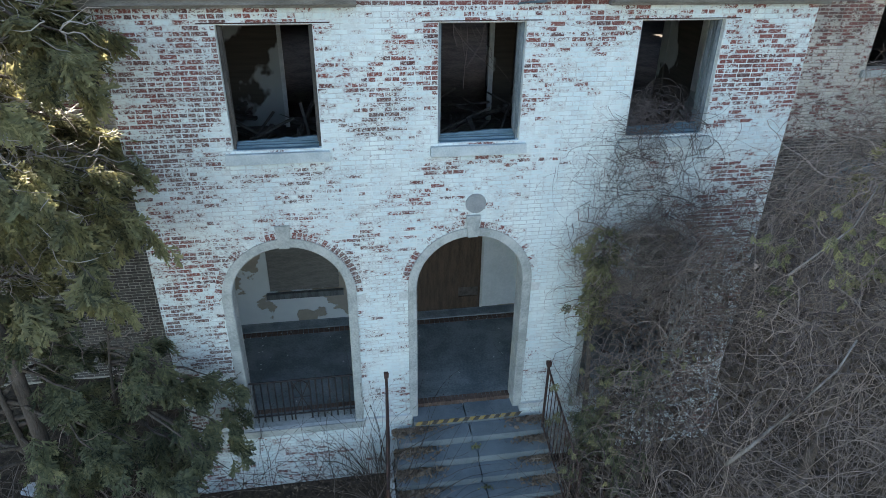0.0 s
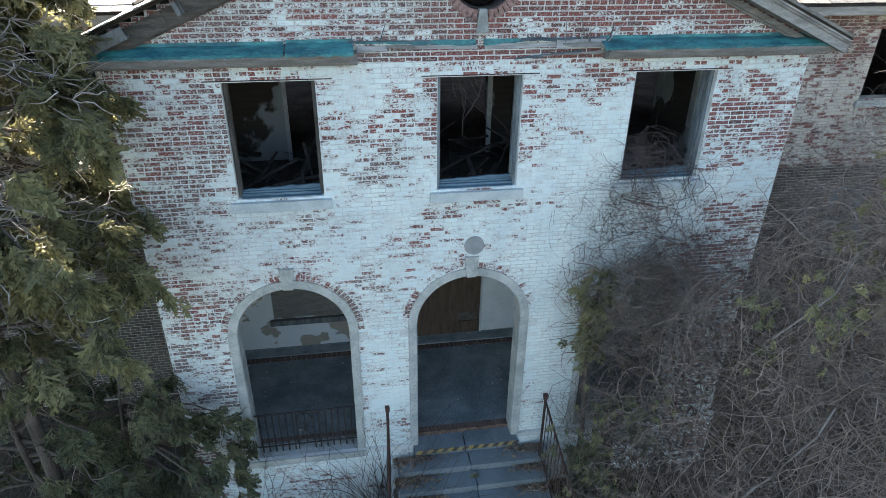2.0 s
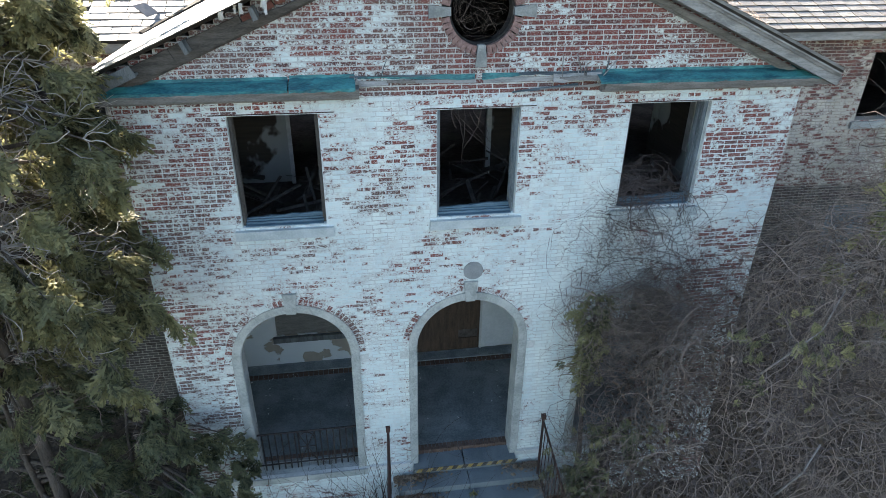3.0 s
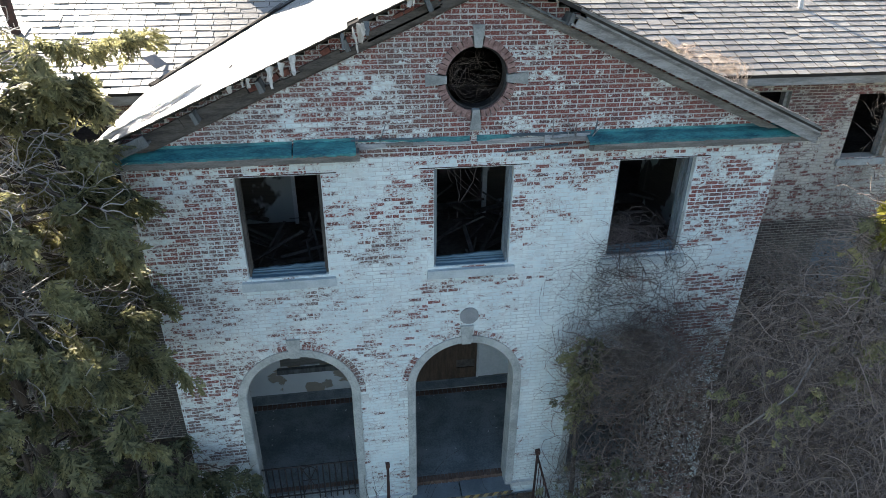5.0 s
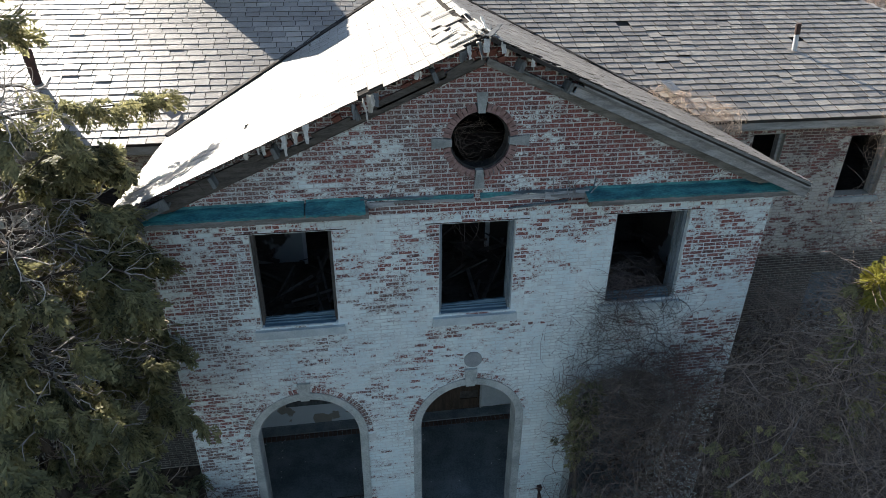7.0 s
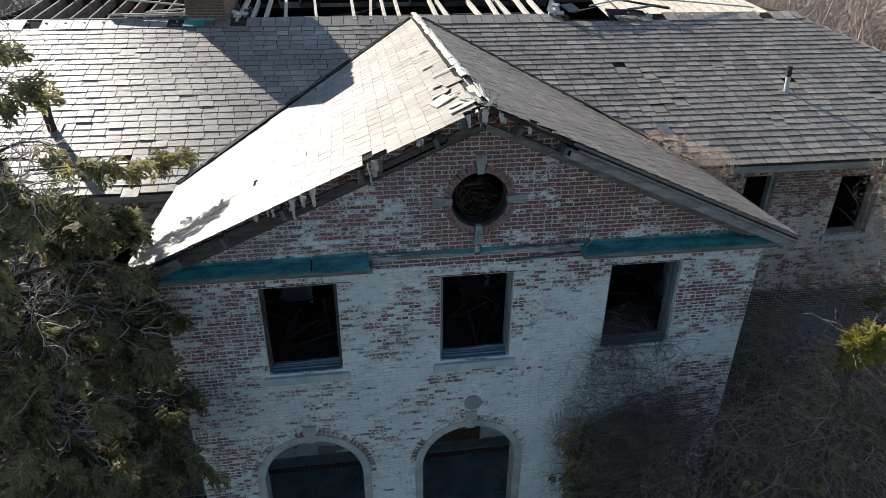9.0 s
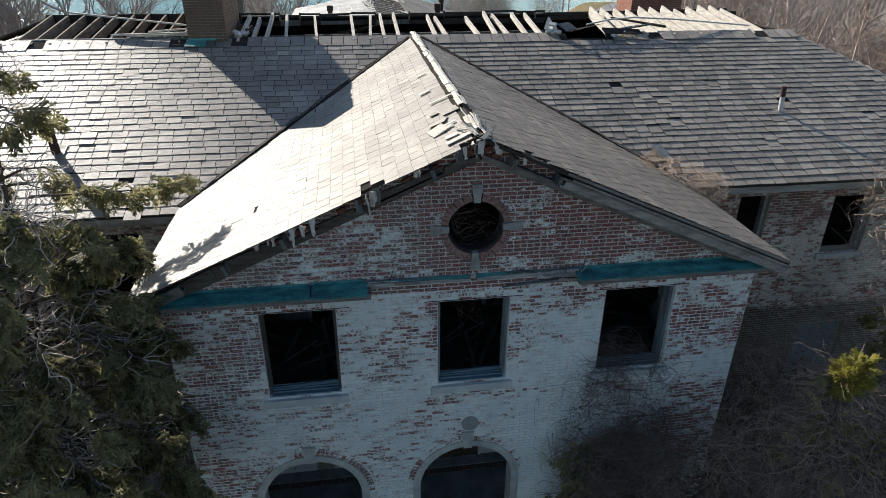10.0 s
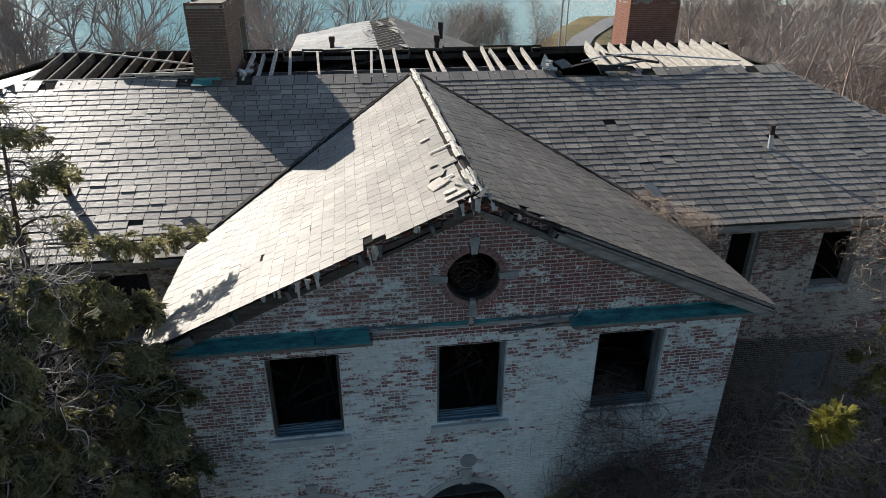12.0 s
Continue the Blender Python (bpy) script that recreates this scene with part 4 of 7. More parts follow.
wall_strip("hanging_strip", 1.02, 1.95, (7.405, 7.475), (7.428, 7.512), -0.05, 12, M_TORN, "dark strip hanging loose", 0.008)
wall_strip("hanging_strip", 1.40, 2.42, (7.440, 7.478), (7.458, 7.512), -0.075, 16, M_CORNICE, "splintered strip hanging loose", 0.009)
for k in range(9):
    x = random.choice((-1.1, -0.75, 1.5, 1.75, 2.05, 2.25)) + random.uniform(-0.12, 0.12)
    b = Build()
    m = pose(x, random.uniform(-0.10, -0.03), random.uniform(7.56, 7.66), random.uniform(50, 110), random.uniform(-12, 12), random.uniform(-80, -100))
    b.plate(m, ragged(random.uniform(0.015, 0.04), random.uniform(0.12, 0.34), 0.006, 5, 0.4), 0.007)
    part("splinter", b, random.choice((M_CORNICE, M_BOARD, M_TORN)), cornice)


def on_rake(x, drop=0.0):
    return MOULD_PEAK - GABLE_SLOPE * abs(x - XC) - drop


M_VERGE = simple("dark_verge_wood", (0.050, 0.045, 0.040), (0.125, 0.113, 0.100), 3.0, 40, 0.9, 0.005, 0.2, (0.7, 8, 4))
rake = thing("rake_trim", "raking boards and lookouts under the gable edge", "trim", "", "structure")
for x0, x1, side in ((EAVE_L + 0.45, XC - 0.02, -1), (XC + 0.02, EAVE_R - 0.5, 1)):
    b = Build()
    b.beam((x0, -0.045, on_rake(x0)), (x1, -0.045, on_rake(x1)), 0.08, 0.075)
    b.beam((x0, -0.025, on_rake(x0) - 0.055), (x1, -0.025, on_rake(x1) - 0.055), 0.045, 0.03)
    part("moulding", b, M_CORNICE if side > 0 else M_VERGE, rake, "grey painted bed moulding" if side > 0 else "dark weathered bed moulding")
# the right verge keeps its boxed cornice up to a break near the peak
M_RAKE = simple("pale_raking_board", (0.17, 0.165, 0.155), (0.36, 0.35, 0.33), 2.5, 40, 0.85, 0.005, 0.3, (0.7, 8, 4))
x1 = EAVE_R - 0.02
# board tones alternate to mark moulding lines; the darkest strip stands for a shaded gap
for nm, x0, off, dep, w, h, mat in (("soffit", 1.72, 0.085, -0.17, 0.30, 0.03, M_RAKE), ("fascia", 1.80, 0.15, -0.30, 0.035, 0.14, M_RAKE), ("bed_strip", 1.86, 0.115, -0.22, 0.09, 0.06, M_CORNICE),
                                    ("crown_strip", 1.76, 0.212, -0.322, 0.03, 0.035, M_CORNICE), ("crown_strip", 1.9, 0.245, -0.338, 0.026, 0.022, M_RAKE), ("dark_gap", 1.9, 0.272, -0.318, 0.02, 0.03, M_DARKWOOD),
                                    ("drip_edge", 1.82, 0.312, -0.345, 0.026, 0.034, M_CORNICE)):
    b = Build()
    b.beam((x0, dep, on_rake(x0) + off), (x1, dep, on_rake(x1) + off), w, h)
    part(nm, b, mat, rake)
b = Build()
x0, x1 = 1.08, 1.72
b.beam((x0, -0.10, on_rake(x0) + 0.07), (x1, -0.11, on_rake(x1) + 0.06), 0.12, 0.03)
part("soffit_board", b, M_WOOD_V, rake)
# the left verge keeps its box only at the foot
b = Build()
x0, x1 = EAVE_L + 0.03, -3.72
for off, dep, w, h in ((0.085, -0.17, 0.30, 0.03), (0.15, -0.29, 0.035, 0.15)):
    b.beam((x0, dep, on_rake(x0) + off), (x1, dep, on_rake(x1) + off), w, h)
part("boxed_cornice", b, M_WOOD_V, rake, "grey boxed raking cornice")
# dark boards left under the slates on that side, in broken lengths
for x0, x1, o0, o1, dep, w, h in ((-4.28, -3.30, 0.10, 0.11, -0.070, 0.05, 0.15), (-3.34, -2.42, 0.115, 0.10, -0.055, 0.05, 0.14), (-2.50, -1.95, 0.05, 0.02, -0.085, 0.03, 0.07), (-1.75, -1.22, 0.055, 0.05, -0.060, 0.04, 0.09), (-0.88, 0.05, 0.07, 0.075, -0.060, 0.05, 0.11), (0.08, 0.42, 0.05, 0.09, -0.075, 0.03, 0.07)):
    b = Build()
    b.beam((x0, dep, on_rake(x0) + o0), (x1, dep, on_rake(x1) + o1), w, h)
    part("verge_board", b, M_VERGE, rake)
for x in (-3.1, -2.25, -1.15, -0.1, 1.05, 1.74):
    b = Build()
    z = on_rake(x) + 0.13
    b.obox(pose(x, -0.14, z, 0, math.degrees(math.atan(GABLE_SLOPE)) * (1 if x > XC else -1)), 0.06, 0.27, 0.15, 0.008)
    part("lookout", b, M_WOOD_V, rake)
M_RAWBRICK = simple("raw_red_brick", (0.12, 0.045, 0.035), (0.22, 0.095, 0.07), 9.0, 60, 0.9, 0.004)
# raw bricks laid bare between the moulding and the roof
for k in range(24):
    x = -2.35 + 0.135 * k if k < 18 else 0.15 + 0.135 * (k - 18)
    if random.random() < 0.25:
        continue
    b = Build()
    b.obox(pose(x, 0.0, on_rake(x) + random.uniform(0.09, 0.15), 0, -math.degrees(math.atan(GABLE_SLOPE)) + random.uniform(-8, 8)), 0.125, 0.14, 0.075, 0.006)
    part("brick", b, M_RAWBRICK, rake)
# splintered sheathing ends along the broken verge and the peak
M_SHARD = simple("bleached_shard", (0.36, 0.33, 0.28), (0.66, 0.62, 0.55), 4.0, 40, 0.9, 0.005, 0.2, (5, 5, 1))
for x, pieces, drop in ((-2.62, 1, 0.10), (-2.38, 2, 0.14), (-2.05, 3, 0.24), (-1.80, 1, 0.22), (-1.08, 3, 0.28), (-0.92, 2, 0.20), (-0.30, 2, 0.10), (0.28, 3, 0.14), (0.55, 4, 0.24), (0.80, 3, 0.16), (1.15, 3, 0.10), (1.45, 2, 0.08)):
    for k in range(pieces):
        b = Build()
        xx = x + random.uniform(-0.12, 0.12)
        m = pose(xx, FRONT_Y + random.uniform(-0.02, 0.10), gable_z(xx) + random.uniform(-0.02, 0.015), -random.uniform(62, 100), random.uniform(-10, 10), 180 + random.uniform(-16, 16))
        b.plate(m, ragged(random.uniform(0.03, 0.09), drop * random.uniform(0.6, 1.2), 0.010, 5, random.uniform(0.3, 0.9)), 0.012, random.uniform(-0.4, 0.4))
        part("splinter", b, M_SHARD if random.random() < 0.75 else M_WOOD_V, rake)

# ridge cap of the gable roof, cracked into pieces
cap = thing("ridge_cap", "cracked pale ridge capping of the gable roof", "ridge cap", "", "structure")
M_CAP = simple("weathered_white_cap", (0.42, 0.39, 0.33), (0.74, 0.71, 0.64), 4.0, 40, 0.85, 0.006, 0.3, (6, 1, 6))
y = FRONT_Y + 0.10
while y < valley_y(XC) - 0.25:
    ln = random.uniform(0.35, 0.8)
    for side in (-1, 1):
        if random.random() < (0.22 if y < 1.0 else 0.0):
            continue
        b = Build()
        wdt = random.uniform(0.07, 0.13) if side < 0 else random.uniform(0.05, 0.09)
        m = pose(XC + side * wdt * 0.48, y, RIDGE_Z + 0.050 - wdt * 0.22 + random.uniform(-0.004, 0.006), random.uniform(-1.5, 1.5), side * 23.7 + random.uniform(-4, 4), random.uniform(-2, 2))
        b.plate(m, ragged(wdt, ln * random.uniform(1.0, 1.12), 0.007, 9), 0.010)
        part("cap_piece", b, M_CAP, cap)
    y += ln
# torn shards where the capping breaks up at the front
for k in range(24):
    b = Build()
    yy = FRONT_Y - 0.06 + abs(random.gauss(0, 0.45))
    dx = random.gauss(-0.04, 0.11)
    m = pose(XC + dx, yy, RIDGE_Z - 0.44 * abs(dx) + random.uniform(0.02, 0.06), random.uniform(-22, 14), random.uniform(-35, 35), random.gauss(0, 16))
    b.plate(m, ragged(random.uniform(0.03, 0.09), random.uniform(0.14, 0.42), 0.012, 6, random.uniform(0.3, 0.9)), 0.011, random.uniform(-0.2, 0.3))
    part("shard", b, M_CAP if k % 4 else M_WOOD_V, cap)
# split sheathing boards laid bare beside the ridge
for k in range(8):
    b = Build()
    yy = random.uniform(0.1, 4.6) if k > 4 else random.uniform(0.0, 1.2)
    x = XC - random.uniform(0.32, 0.62)
    m = pose(x, yy, gable_z(x) + 0.044, 0, -23.7, 0) @ pose(0, 0, 0, 0, 0, random.uniform(-98, -82))
    b.plate(m, ragged(random.uniform(0.05, 0.13), random.uniform(0.18, 0.5), 0.008, 6, random.uniform(0.4, 1.0)), 0.010)
    part("split_board", b, M_CAP, cap)
# lifted slates beside the ridge
b = Build()
for k in range(5):
    x = XC - random.uniform(0.15, 0.75)
    yy = random.uniform(0.0, 1.8)
    m = pose(x, yy, gable_z(x) + random.uniform(0.035, 0.05), random.uniform(-3, 3), -23.7 + random.uniform(-4, 3), random.uniform(-20, 20))
    b.obox(m, 0.27, random.uniform(0.22, 0.42), 0.011, 0.01)
tagged(part("lifted_slates", b, M_SLATE_SUNLIT, gable_roof, "lifted slates"), "", "", "", "stuff")

# gutter boards under the main eaves
for nm, x0, x1 in (("eave_right", EAVE_R + 0.05, hip_x(MAIN_EAVE_Y, 1)), ("eave_left", hip_x(MAIN_EAVE_Y, -1), EAVE_L - 0.05)):
    b = Build()
    b.box(x0, x1, MAIN_EAVE_Y + 0.02, MAIN_EAVE_Y + 0.07, MAIN_EAVE_Z - 0.21, MAIN_EAVE_Z - 0.052)
    b.box(x0, x1, MAIN_EAVE_Y + 0.072, MAIN_Y + 0.05, MAIN_EAVE_Z - 0.20, MAIN_EAVE_Z - 0.16)
    setting(nm, b, M_WOOD, "grey weathered eaves board", "trim")
# valley linings, dark and torn
for sx in (EAVE_L, EAVE_R):
    b = Build()
    prev = None
    for k in range(27):
        x = sx + (XC - sx) * k / 27
        p = Vector((x, valley_y(x), gable_z(x) + 0.045))
        if prev is not None:
            m = pose(*((p + prev) / 2), random.uniform(-2, 2), random.uniform(-2, 2), math.degrees(math.atan2((p - prev).y, (p - prev).x)))
            b.obox(m @ pose(0, 0, 0, 0, -math.degrees(math.asin((p - prev).z / (p - prev).length)), 0), (p - prev).length * 1.15, random.uniform(0.07, 0.14), 0.03, 0.008)
        prev = p
    setting("valley", b, M_DECK, "dark torn valley lining", "trim")
# torn flashing strips that lift out of the valleys
flash = thing("valley_flashing", "torn dark flashing strips lifting out of the valley", "flashing", "", "structure")
for k in range(16):
    x = -4.25 + 0.19 * k + random.uniform(-0.08, 0.08) if k < 12 else 5.3 - 0.3 * (k - 12)
    ln = random.uniform(0.3, 0.7) * (1 if x < XC else -1)
    off = random.uniform(-0.05, 0.07)
    lift = random.uniform(0.0, 0.07)
    b = Build()
    b.beam((x, valley_y(x) + off, gable_z(x) + 0.055 + lift * random.random()), (x + ln, valley_y(x + ln) + off + random.uniform(-0.05, 0.05), gable_z(x + ln) + 0.06 + lift), random.uniform(0.03, 0.08), 0.008)
    part("flashing_strip", b, M_CORNICE if k % 5 == 0 else M_VERGE, flash)

# ---- windows of the upper floor ----
M_SILL = simple("pale_stone_sill", (0.36, 0.41, 0.415), (0.53, 0.575, 0.57), 3, 40, 0.8, 0.004)
M_SASH = simple("blue_grey_sash", (0.06, 0.115, 0.155), (0.135, 0.21, 0.26), 3, 40, 0.7, 0.003, 0.4, (1, 5, 5))
M_BROWNJAMB = simple("brown_grey_jamb", (0.045, 0.042, 0.038), (0.12, 0.108, 0.098), 2.0, 30, 0.85, 0.004, 0.3, (6, 6, 1))
M_JAMB = simple("blue_grey_jamb", (0.085, 0.105, 0.115), (0.23, 0.265, 0.28), 2.0, 30, 0.8, 0.004, 0.3, (6, 6, 1))
for i, (w0, w1) in enumerate(WINDOWS):
    win = thing("window_%d" % (i + 1), "empty window opening with a weathered grey wooden frame", "window", "windows of the upper floor", "structure")
    for nm, x0, x1 in (("jamb", w0 + 0.003, w0 + 0.038), ("jamb", w1 - 0.038, w1 - 0.003)):
        b = Build()
        b.box(x0, x1, 0.085, 0.27 if i == 0 else 0.335, WIN_Z0 + 0.004, WIN_Z1 - 0.003)
        inner = x1 if nm == "jamb" and x0 < (w0 + w1) / 2 else x0
        s = 1 if x0 < (w0 + w1) / 2 else -1
        for ya, yb, wd, zt in ((0.095, 0.115, 0.014, 0.03), (0.165, 0.185, 0.018, 0.05), (0.235, 0.25, 0.012, 0.22 * i)):
            b.box(min(inner, inner + s * wd), max(inner, inner + s * wd), ya, yb, WIN_Z0 + 0.06 + zt, WIN_Z1 - 0.05)
        part(nm, b, M_BROWNJAMB if i == 0 else M_JAMB, win)
    b = Build()
    b.box(w0 + 0.039, w1 - 0.039, 0.085, 0.335, WIN_Z1 - 0.035, WIN_Z1 - 0.003)
    part("head", b, M_WOOD, win)
    b = Build()
    b.box(w0 - 0.22, w1 + 0.22, -0.004, 0.10, WIN_Z1 - 0.002, WIN_Z1 + 0.012)
    part("lintel", b, M_IRON, win, "rusty steel lintel")
    b = Build()
    b.prism([(w0 - 0.11, WIN_Z0 - 0.155), (w1 + 0.11, WIN_Z0 - 0.155), (w1 + 0.10, WIN_Z0 - 0.012), (w0 - 0.10, WIN_Z0 - 0.012)], -0.07, 0.12)
    part("sill", b, M_SILL, win, "pale weathered stone sill")
    b = Build()
    b.box(w0 + 0.039, w1 - 0.039, 0.03, 0.30, WIN_Z0 - 0.010, WIN_Z0 + 0.03)
    b.box(w0 + 0.041, w1 - 0.041, 0.10, 0.14, WIN_Z0 + 0.031, WIN_Z0 + 0.062)
    b.box(w0 + 0.041, w1 - 0.041, 0.145, 0.166, WIN_Z0 + 0.031, WIN_Z0 + 0.085)
    nseg = 10
    xs_ = [w0 + 0.042 + (w1 - w0 - 0.084) * k / nseg for k in range(nseg + 1)]
    top = [(x, WIN_Z0 + 0.10 + 0.004 * math.sin(k * 2.3 + i) + 0.045 * k / nseg + (0.014 if k == 6 + i else 0.0) + random.uniform(-0.006, 0.006)) for k, x in enumerate(xs_)]
    b.prism([(xs_[0], WIN_Z0 + 0.031), (xs_[-1], WIN_Z0 + 0.031)] + top[::-1], 0.17, 0.21)
    part("bottom_rail", b, M_SASH, win, "broken blue-grey sash rail")
# loose timbers and wall scraps in the burnt room
debris = thing("burnt_debris", "charred laths and fallen timbers in the upstairs room", "debris", "", "stuff", (0, 2, FLOOR2_Z))
b = Build()
for k in range(130):
    x, y = random.uniform(-4.0, 5.2), random.uniform(0.8, 3.2)
    m = pose(x, y - 2, random.uniform(0.02, 0.5), random.uniform(-30, 30), random.uniform(-35, 35), random.uniform(0, 180))
    b.obox(m, random.uniform(0.3, 1.2), random.uniform(0.03, 0.09), random.uniform(0.015, 0.05), 0.01)
part("timbers", b, M_DARK, debris)
b = Build()
for x, y0, w in ((-2.34, 3.22, 0.07), (1.45, 3.25, 0.09), (3.62, 3.25, 0.09)):
    b.box(x, x + w, y0 - 2, y0 + 0.06 - 2, 0, 2.45)
for y0, w in ((2.02, 0.16), (1.28, 0.10)):
    b.box(4.975, 5.01, y0 - 2, y0 + w - 2, 0.75, 2.5)
part("door_casing", b, simple("old_white_paint", (0.45, 0.46, 0.47), (0.62, 0.63, 0.63), 3, 30, 0.6), debris, "old white door casings")

# ---- arches ----
for i, (ax, half) in enumerate(ARCHES):
    arch = thing("arch_%d" % (i + 1), "round-arched porch opening with a cast concrete surround", "archway", "arches of the porch", "structure")
    ro = half + SURROUND
    b = Build()
    n_seg = 28
    foot = ARCH_FOOT - 0.12 if i != 1 else 0.50
    ring_o = [(ax + ro, foot)] + [(ax + ro * math.cos(math.pi * k / n_seg), ARCH_SPRING + ro * math.sin(math.pi * k / n_seg)) for k in range(n_seg + 1)] + [(ax - ro, foot)]
    ring_i = [(ax + half, foot)] + [(ax + half * math.cos(math.pi * k / n_seg), ARCH_SPRING + half * math.sin(math.pi * k / n_seg)) for k in range(n_seg + 1)] + [(ax - half, foot)]
    y0, y1 = -0.022, 0.345
    for k in range(len(ring_o) - 1):
        o0, o1, i0, i1 = ring_o[k], ring_o[k + 1], ring_i[k], ring_i[k + 1]
        e = 0.018
        def inset(o, inn):
            return (inn[0] + (o[0] - inn[0]) * e / SURROUND, inn[1] + (o[1] - inn[1]) * e / SURROUND)
        c0, c1 = inset(o0, i0), inset(o1, i1)
        b.add([(o0[0], y0, o0[1]), (o1[0], y0, o1[1]), (c1[0], y0, c1[1]), (c0[0], y0, c0[1]), (i1[0], y0 + e, i1[1]), (i0[0], y0 + e, i0[1]),
               (i1[0], y1, i1[1]), (i0[0], y1, i0[1]), (o0[0], 0.2, o0[1]), (o1[0], 0.2, o1[1])],
              [(0, 1, 2, 3), (3, 2, 4, 5), (5, 4, 6, 7), (8, 9, 1, 0)])
    sur = part("surround", b, M_CONCRETE, arch, "grey cast concrete surround")
    b = Build()
    top = ARCH_SPRING + half
    b.prism([(ax - 0.075, top + 0.0), (ax + 0.075, top + 0.0), (ax + 0.11, top + 0.36), (ax - 0.11, top + 0.36)], -0.045, 0.05)
    part("keystone", b, M_CONCRETE, sur, "concrete keystone")
    for k in range(43):
        a = math.radians(2.2 + 175.6 * k / 42)
        if abs(a - math.pi / 2) < 0.10:
            continue
        bb = Build()
        m = pose(ax + (ro + 0.052) * math.cos(a), 0.025, ARCH_SPRING + (ro + 0.052) * math.sin(a)) @ pose(0, 0, 0, 0, -math.degrees(a), 0)
        bb.obox(m, 0.10, 0.06, 0.060, 0.003)
        part("voussoir", bb, M_BRICK_ARCH, arch)
    for s in (-1, 1):
        bb = Build()
        xx = ax + s * (ro + 0.075)
        bb.box(xx - 0.07, xx + 0.07, -0.010, 0.05, ARCH_SPRING - 0.20, ARCH_SPRING - 0.05)
        part("impost", bb, M_STUCCO, sur, "painted impost block")
    if i != 1:
        bb = Build()
        bb.box(ax - ro - 0.02, ax + ro + 0.02, -0.09, 0.34, ARCH_FOOT - 0.13, ARCH_FOOT - 0.004)
        part("sill", bb, M_CONCRETE, arch, "concrete sill")
    for k in range(24 if i < 2 else 0):
        w = 2 * half / 24
        bb = Build()
        bb.box(ax - half + k * w + 0.004, ax - half + (k + 1) * w - 0.004, 0.346 if i != 1 else 0.20, 0.45 if i != 1 else 0.345, PORCH_Z - 0.08, PORCH_Z + 0.008 + random.uniform(-0.002, 0.002))
        part("edging_brick", bb, M_BROWNBRICK, arch)

# ---- round attic window ----
M_RINGBRICK = simple("dark_red_brick", (0.155, 0.088, 0.077), (0.31, 0.205, 0.185), 14.0, 60, 0.9, 0.004)
M_KEY = simple("stained_concrete", (0.19, 0.205, 0.20), (0.34, 0.355, 0.34), 4.0, 40, 0.85, 0.005)
ox, oz, orad = OCULUS
ocu = thing("window_4", "round attic window with a brick ring and four concrete keys", "window", "", "structure")
for k in range(44):
    a = 2 * math.pi * (k + 0.5) / 44
    if min(abs((a % (math.pi / 2)) - 0), abs((a % (math.pi / 2)) - math.pi / 2)) < 0.12:
        continue
    bb = Build()
    m = pose(ox + (orad + 0.062) * math.cos(a), 0.035, oz + (orad + 0.062) * math.sin(a)) @ pose(0, 0, 0, 0, -math.degrees(a), 0)
    bb.obox(m, 0.115, 0.10, 0.062, 0.003)
    part("ring_brick", bb, M_RINGBRICK, ocu)
for k in range(4):
    a = math.pi / 2 * k
    bb = Build()
    vs = []
    for yy in (-0.03, 0.10):
        for rr, hw in ((orad - 0.015, 0.050), (orad + 0.275, 0.082)):
            for s in (-1, 1):
                vs.append((ox + rr * math.cos(a) - s * hw * math.sin(a), yy, oz + rr * math.sin(a) + s * hw * math.cos(a)))
    bb.add(vs, [(0, 1, 3, 2), (4, 6, 7, 5), (0, 4, 5, 1), (2, 3, 7, 6), (0, 2, 6, 4), (1, 5, 7, 3)])
    part("key_block", bb, M_KEY, ocu, "concrete key block")
bb = Build()
ns = 40
for k in range(ns):
    a0, a1 = 2 * math.pi * k / ns, 2 * math.pi * (k + 1) / ns
    def at(r, a, yy):
        return (ox + r * math.cos(a), yy, oz + r * math.sin(a))
    bb.add([at(orad, a0, 0.03), at(orad, a1, 0.03), at(orad, a1, 0.34), at(orad, a0, 0.34), at(orad - 0.022, a0, 0.07), at(orad - 0.022, a1, 0.07), at(orad - 0.022, a1, 0.13), at(orad - 0.022, a0, 0.13)],
           [(0, 1, 2, 3), (4, 5, 6, 7), (0, 4, 5, 1)])
part("frame", bb, M_DARKWOOD, ocu, "dark weathered round wooden frame")

# ---- plaque ----
bb = Build()
ring = [(0.585 + 0.155 * math.cos(2 * math.pi * k / 36), 4.61 + 0.155 * math.sin(2 * math.pi * k / 36)) for k in range(36)]
bb.prism(ring, -0.022, 0.02)
plaque = part("wall_disc", bb, simple("grey_disc", (0.20, 0.215, 0.22), (0.30, 0.31, 0.31), 5, 60, 0.8))
tagged(plaque, "round grey stone disc set in the brick wall", "wall disc")

# ---- porch ----
M_KERB = simple("stained_kerb", (0.16, 0.19, 0.20), (0.34, 0.37, 0.37), 2.2, 35, 0.85, 0.005)
door = thing("door_1", "boarded brown plywood entrance with a torn slot", "door", "", "structure")
for x0, x1, z0, z1 in ((0.006, 0.74, PORCH_Z + 0.04, 2.84), (0.745, 0.972, PORCH_Z + 0.04, 2.84), (0.976, 1.405, PORCH_Z + 0.04, 0.955), (0.976, 1.405, 1.195, 2.84), (1.409, 1.455, PORCH_Z + 0.04, 2.84)):
    b = Build()
    b.box(x0, x1, 3.125 if x0 < 0.1 else 3.135, 3.165, z0, z1)
    part("plywood_sheet", b, M_PLY, door)
# dark sheet behind the slot and under the boards stands for shade
b = Build()
b.box(0.97, 1.41, 3.168, 3.175, 0.93, 1.22)
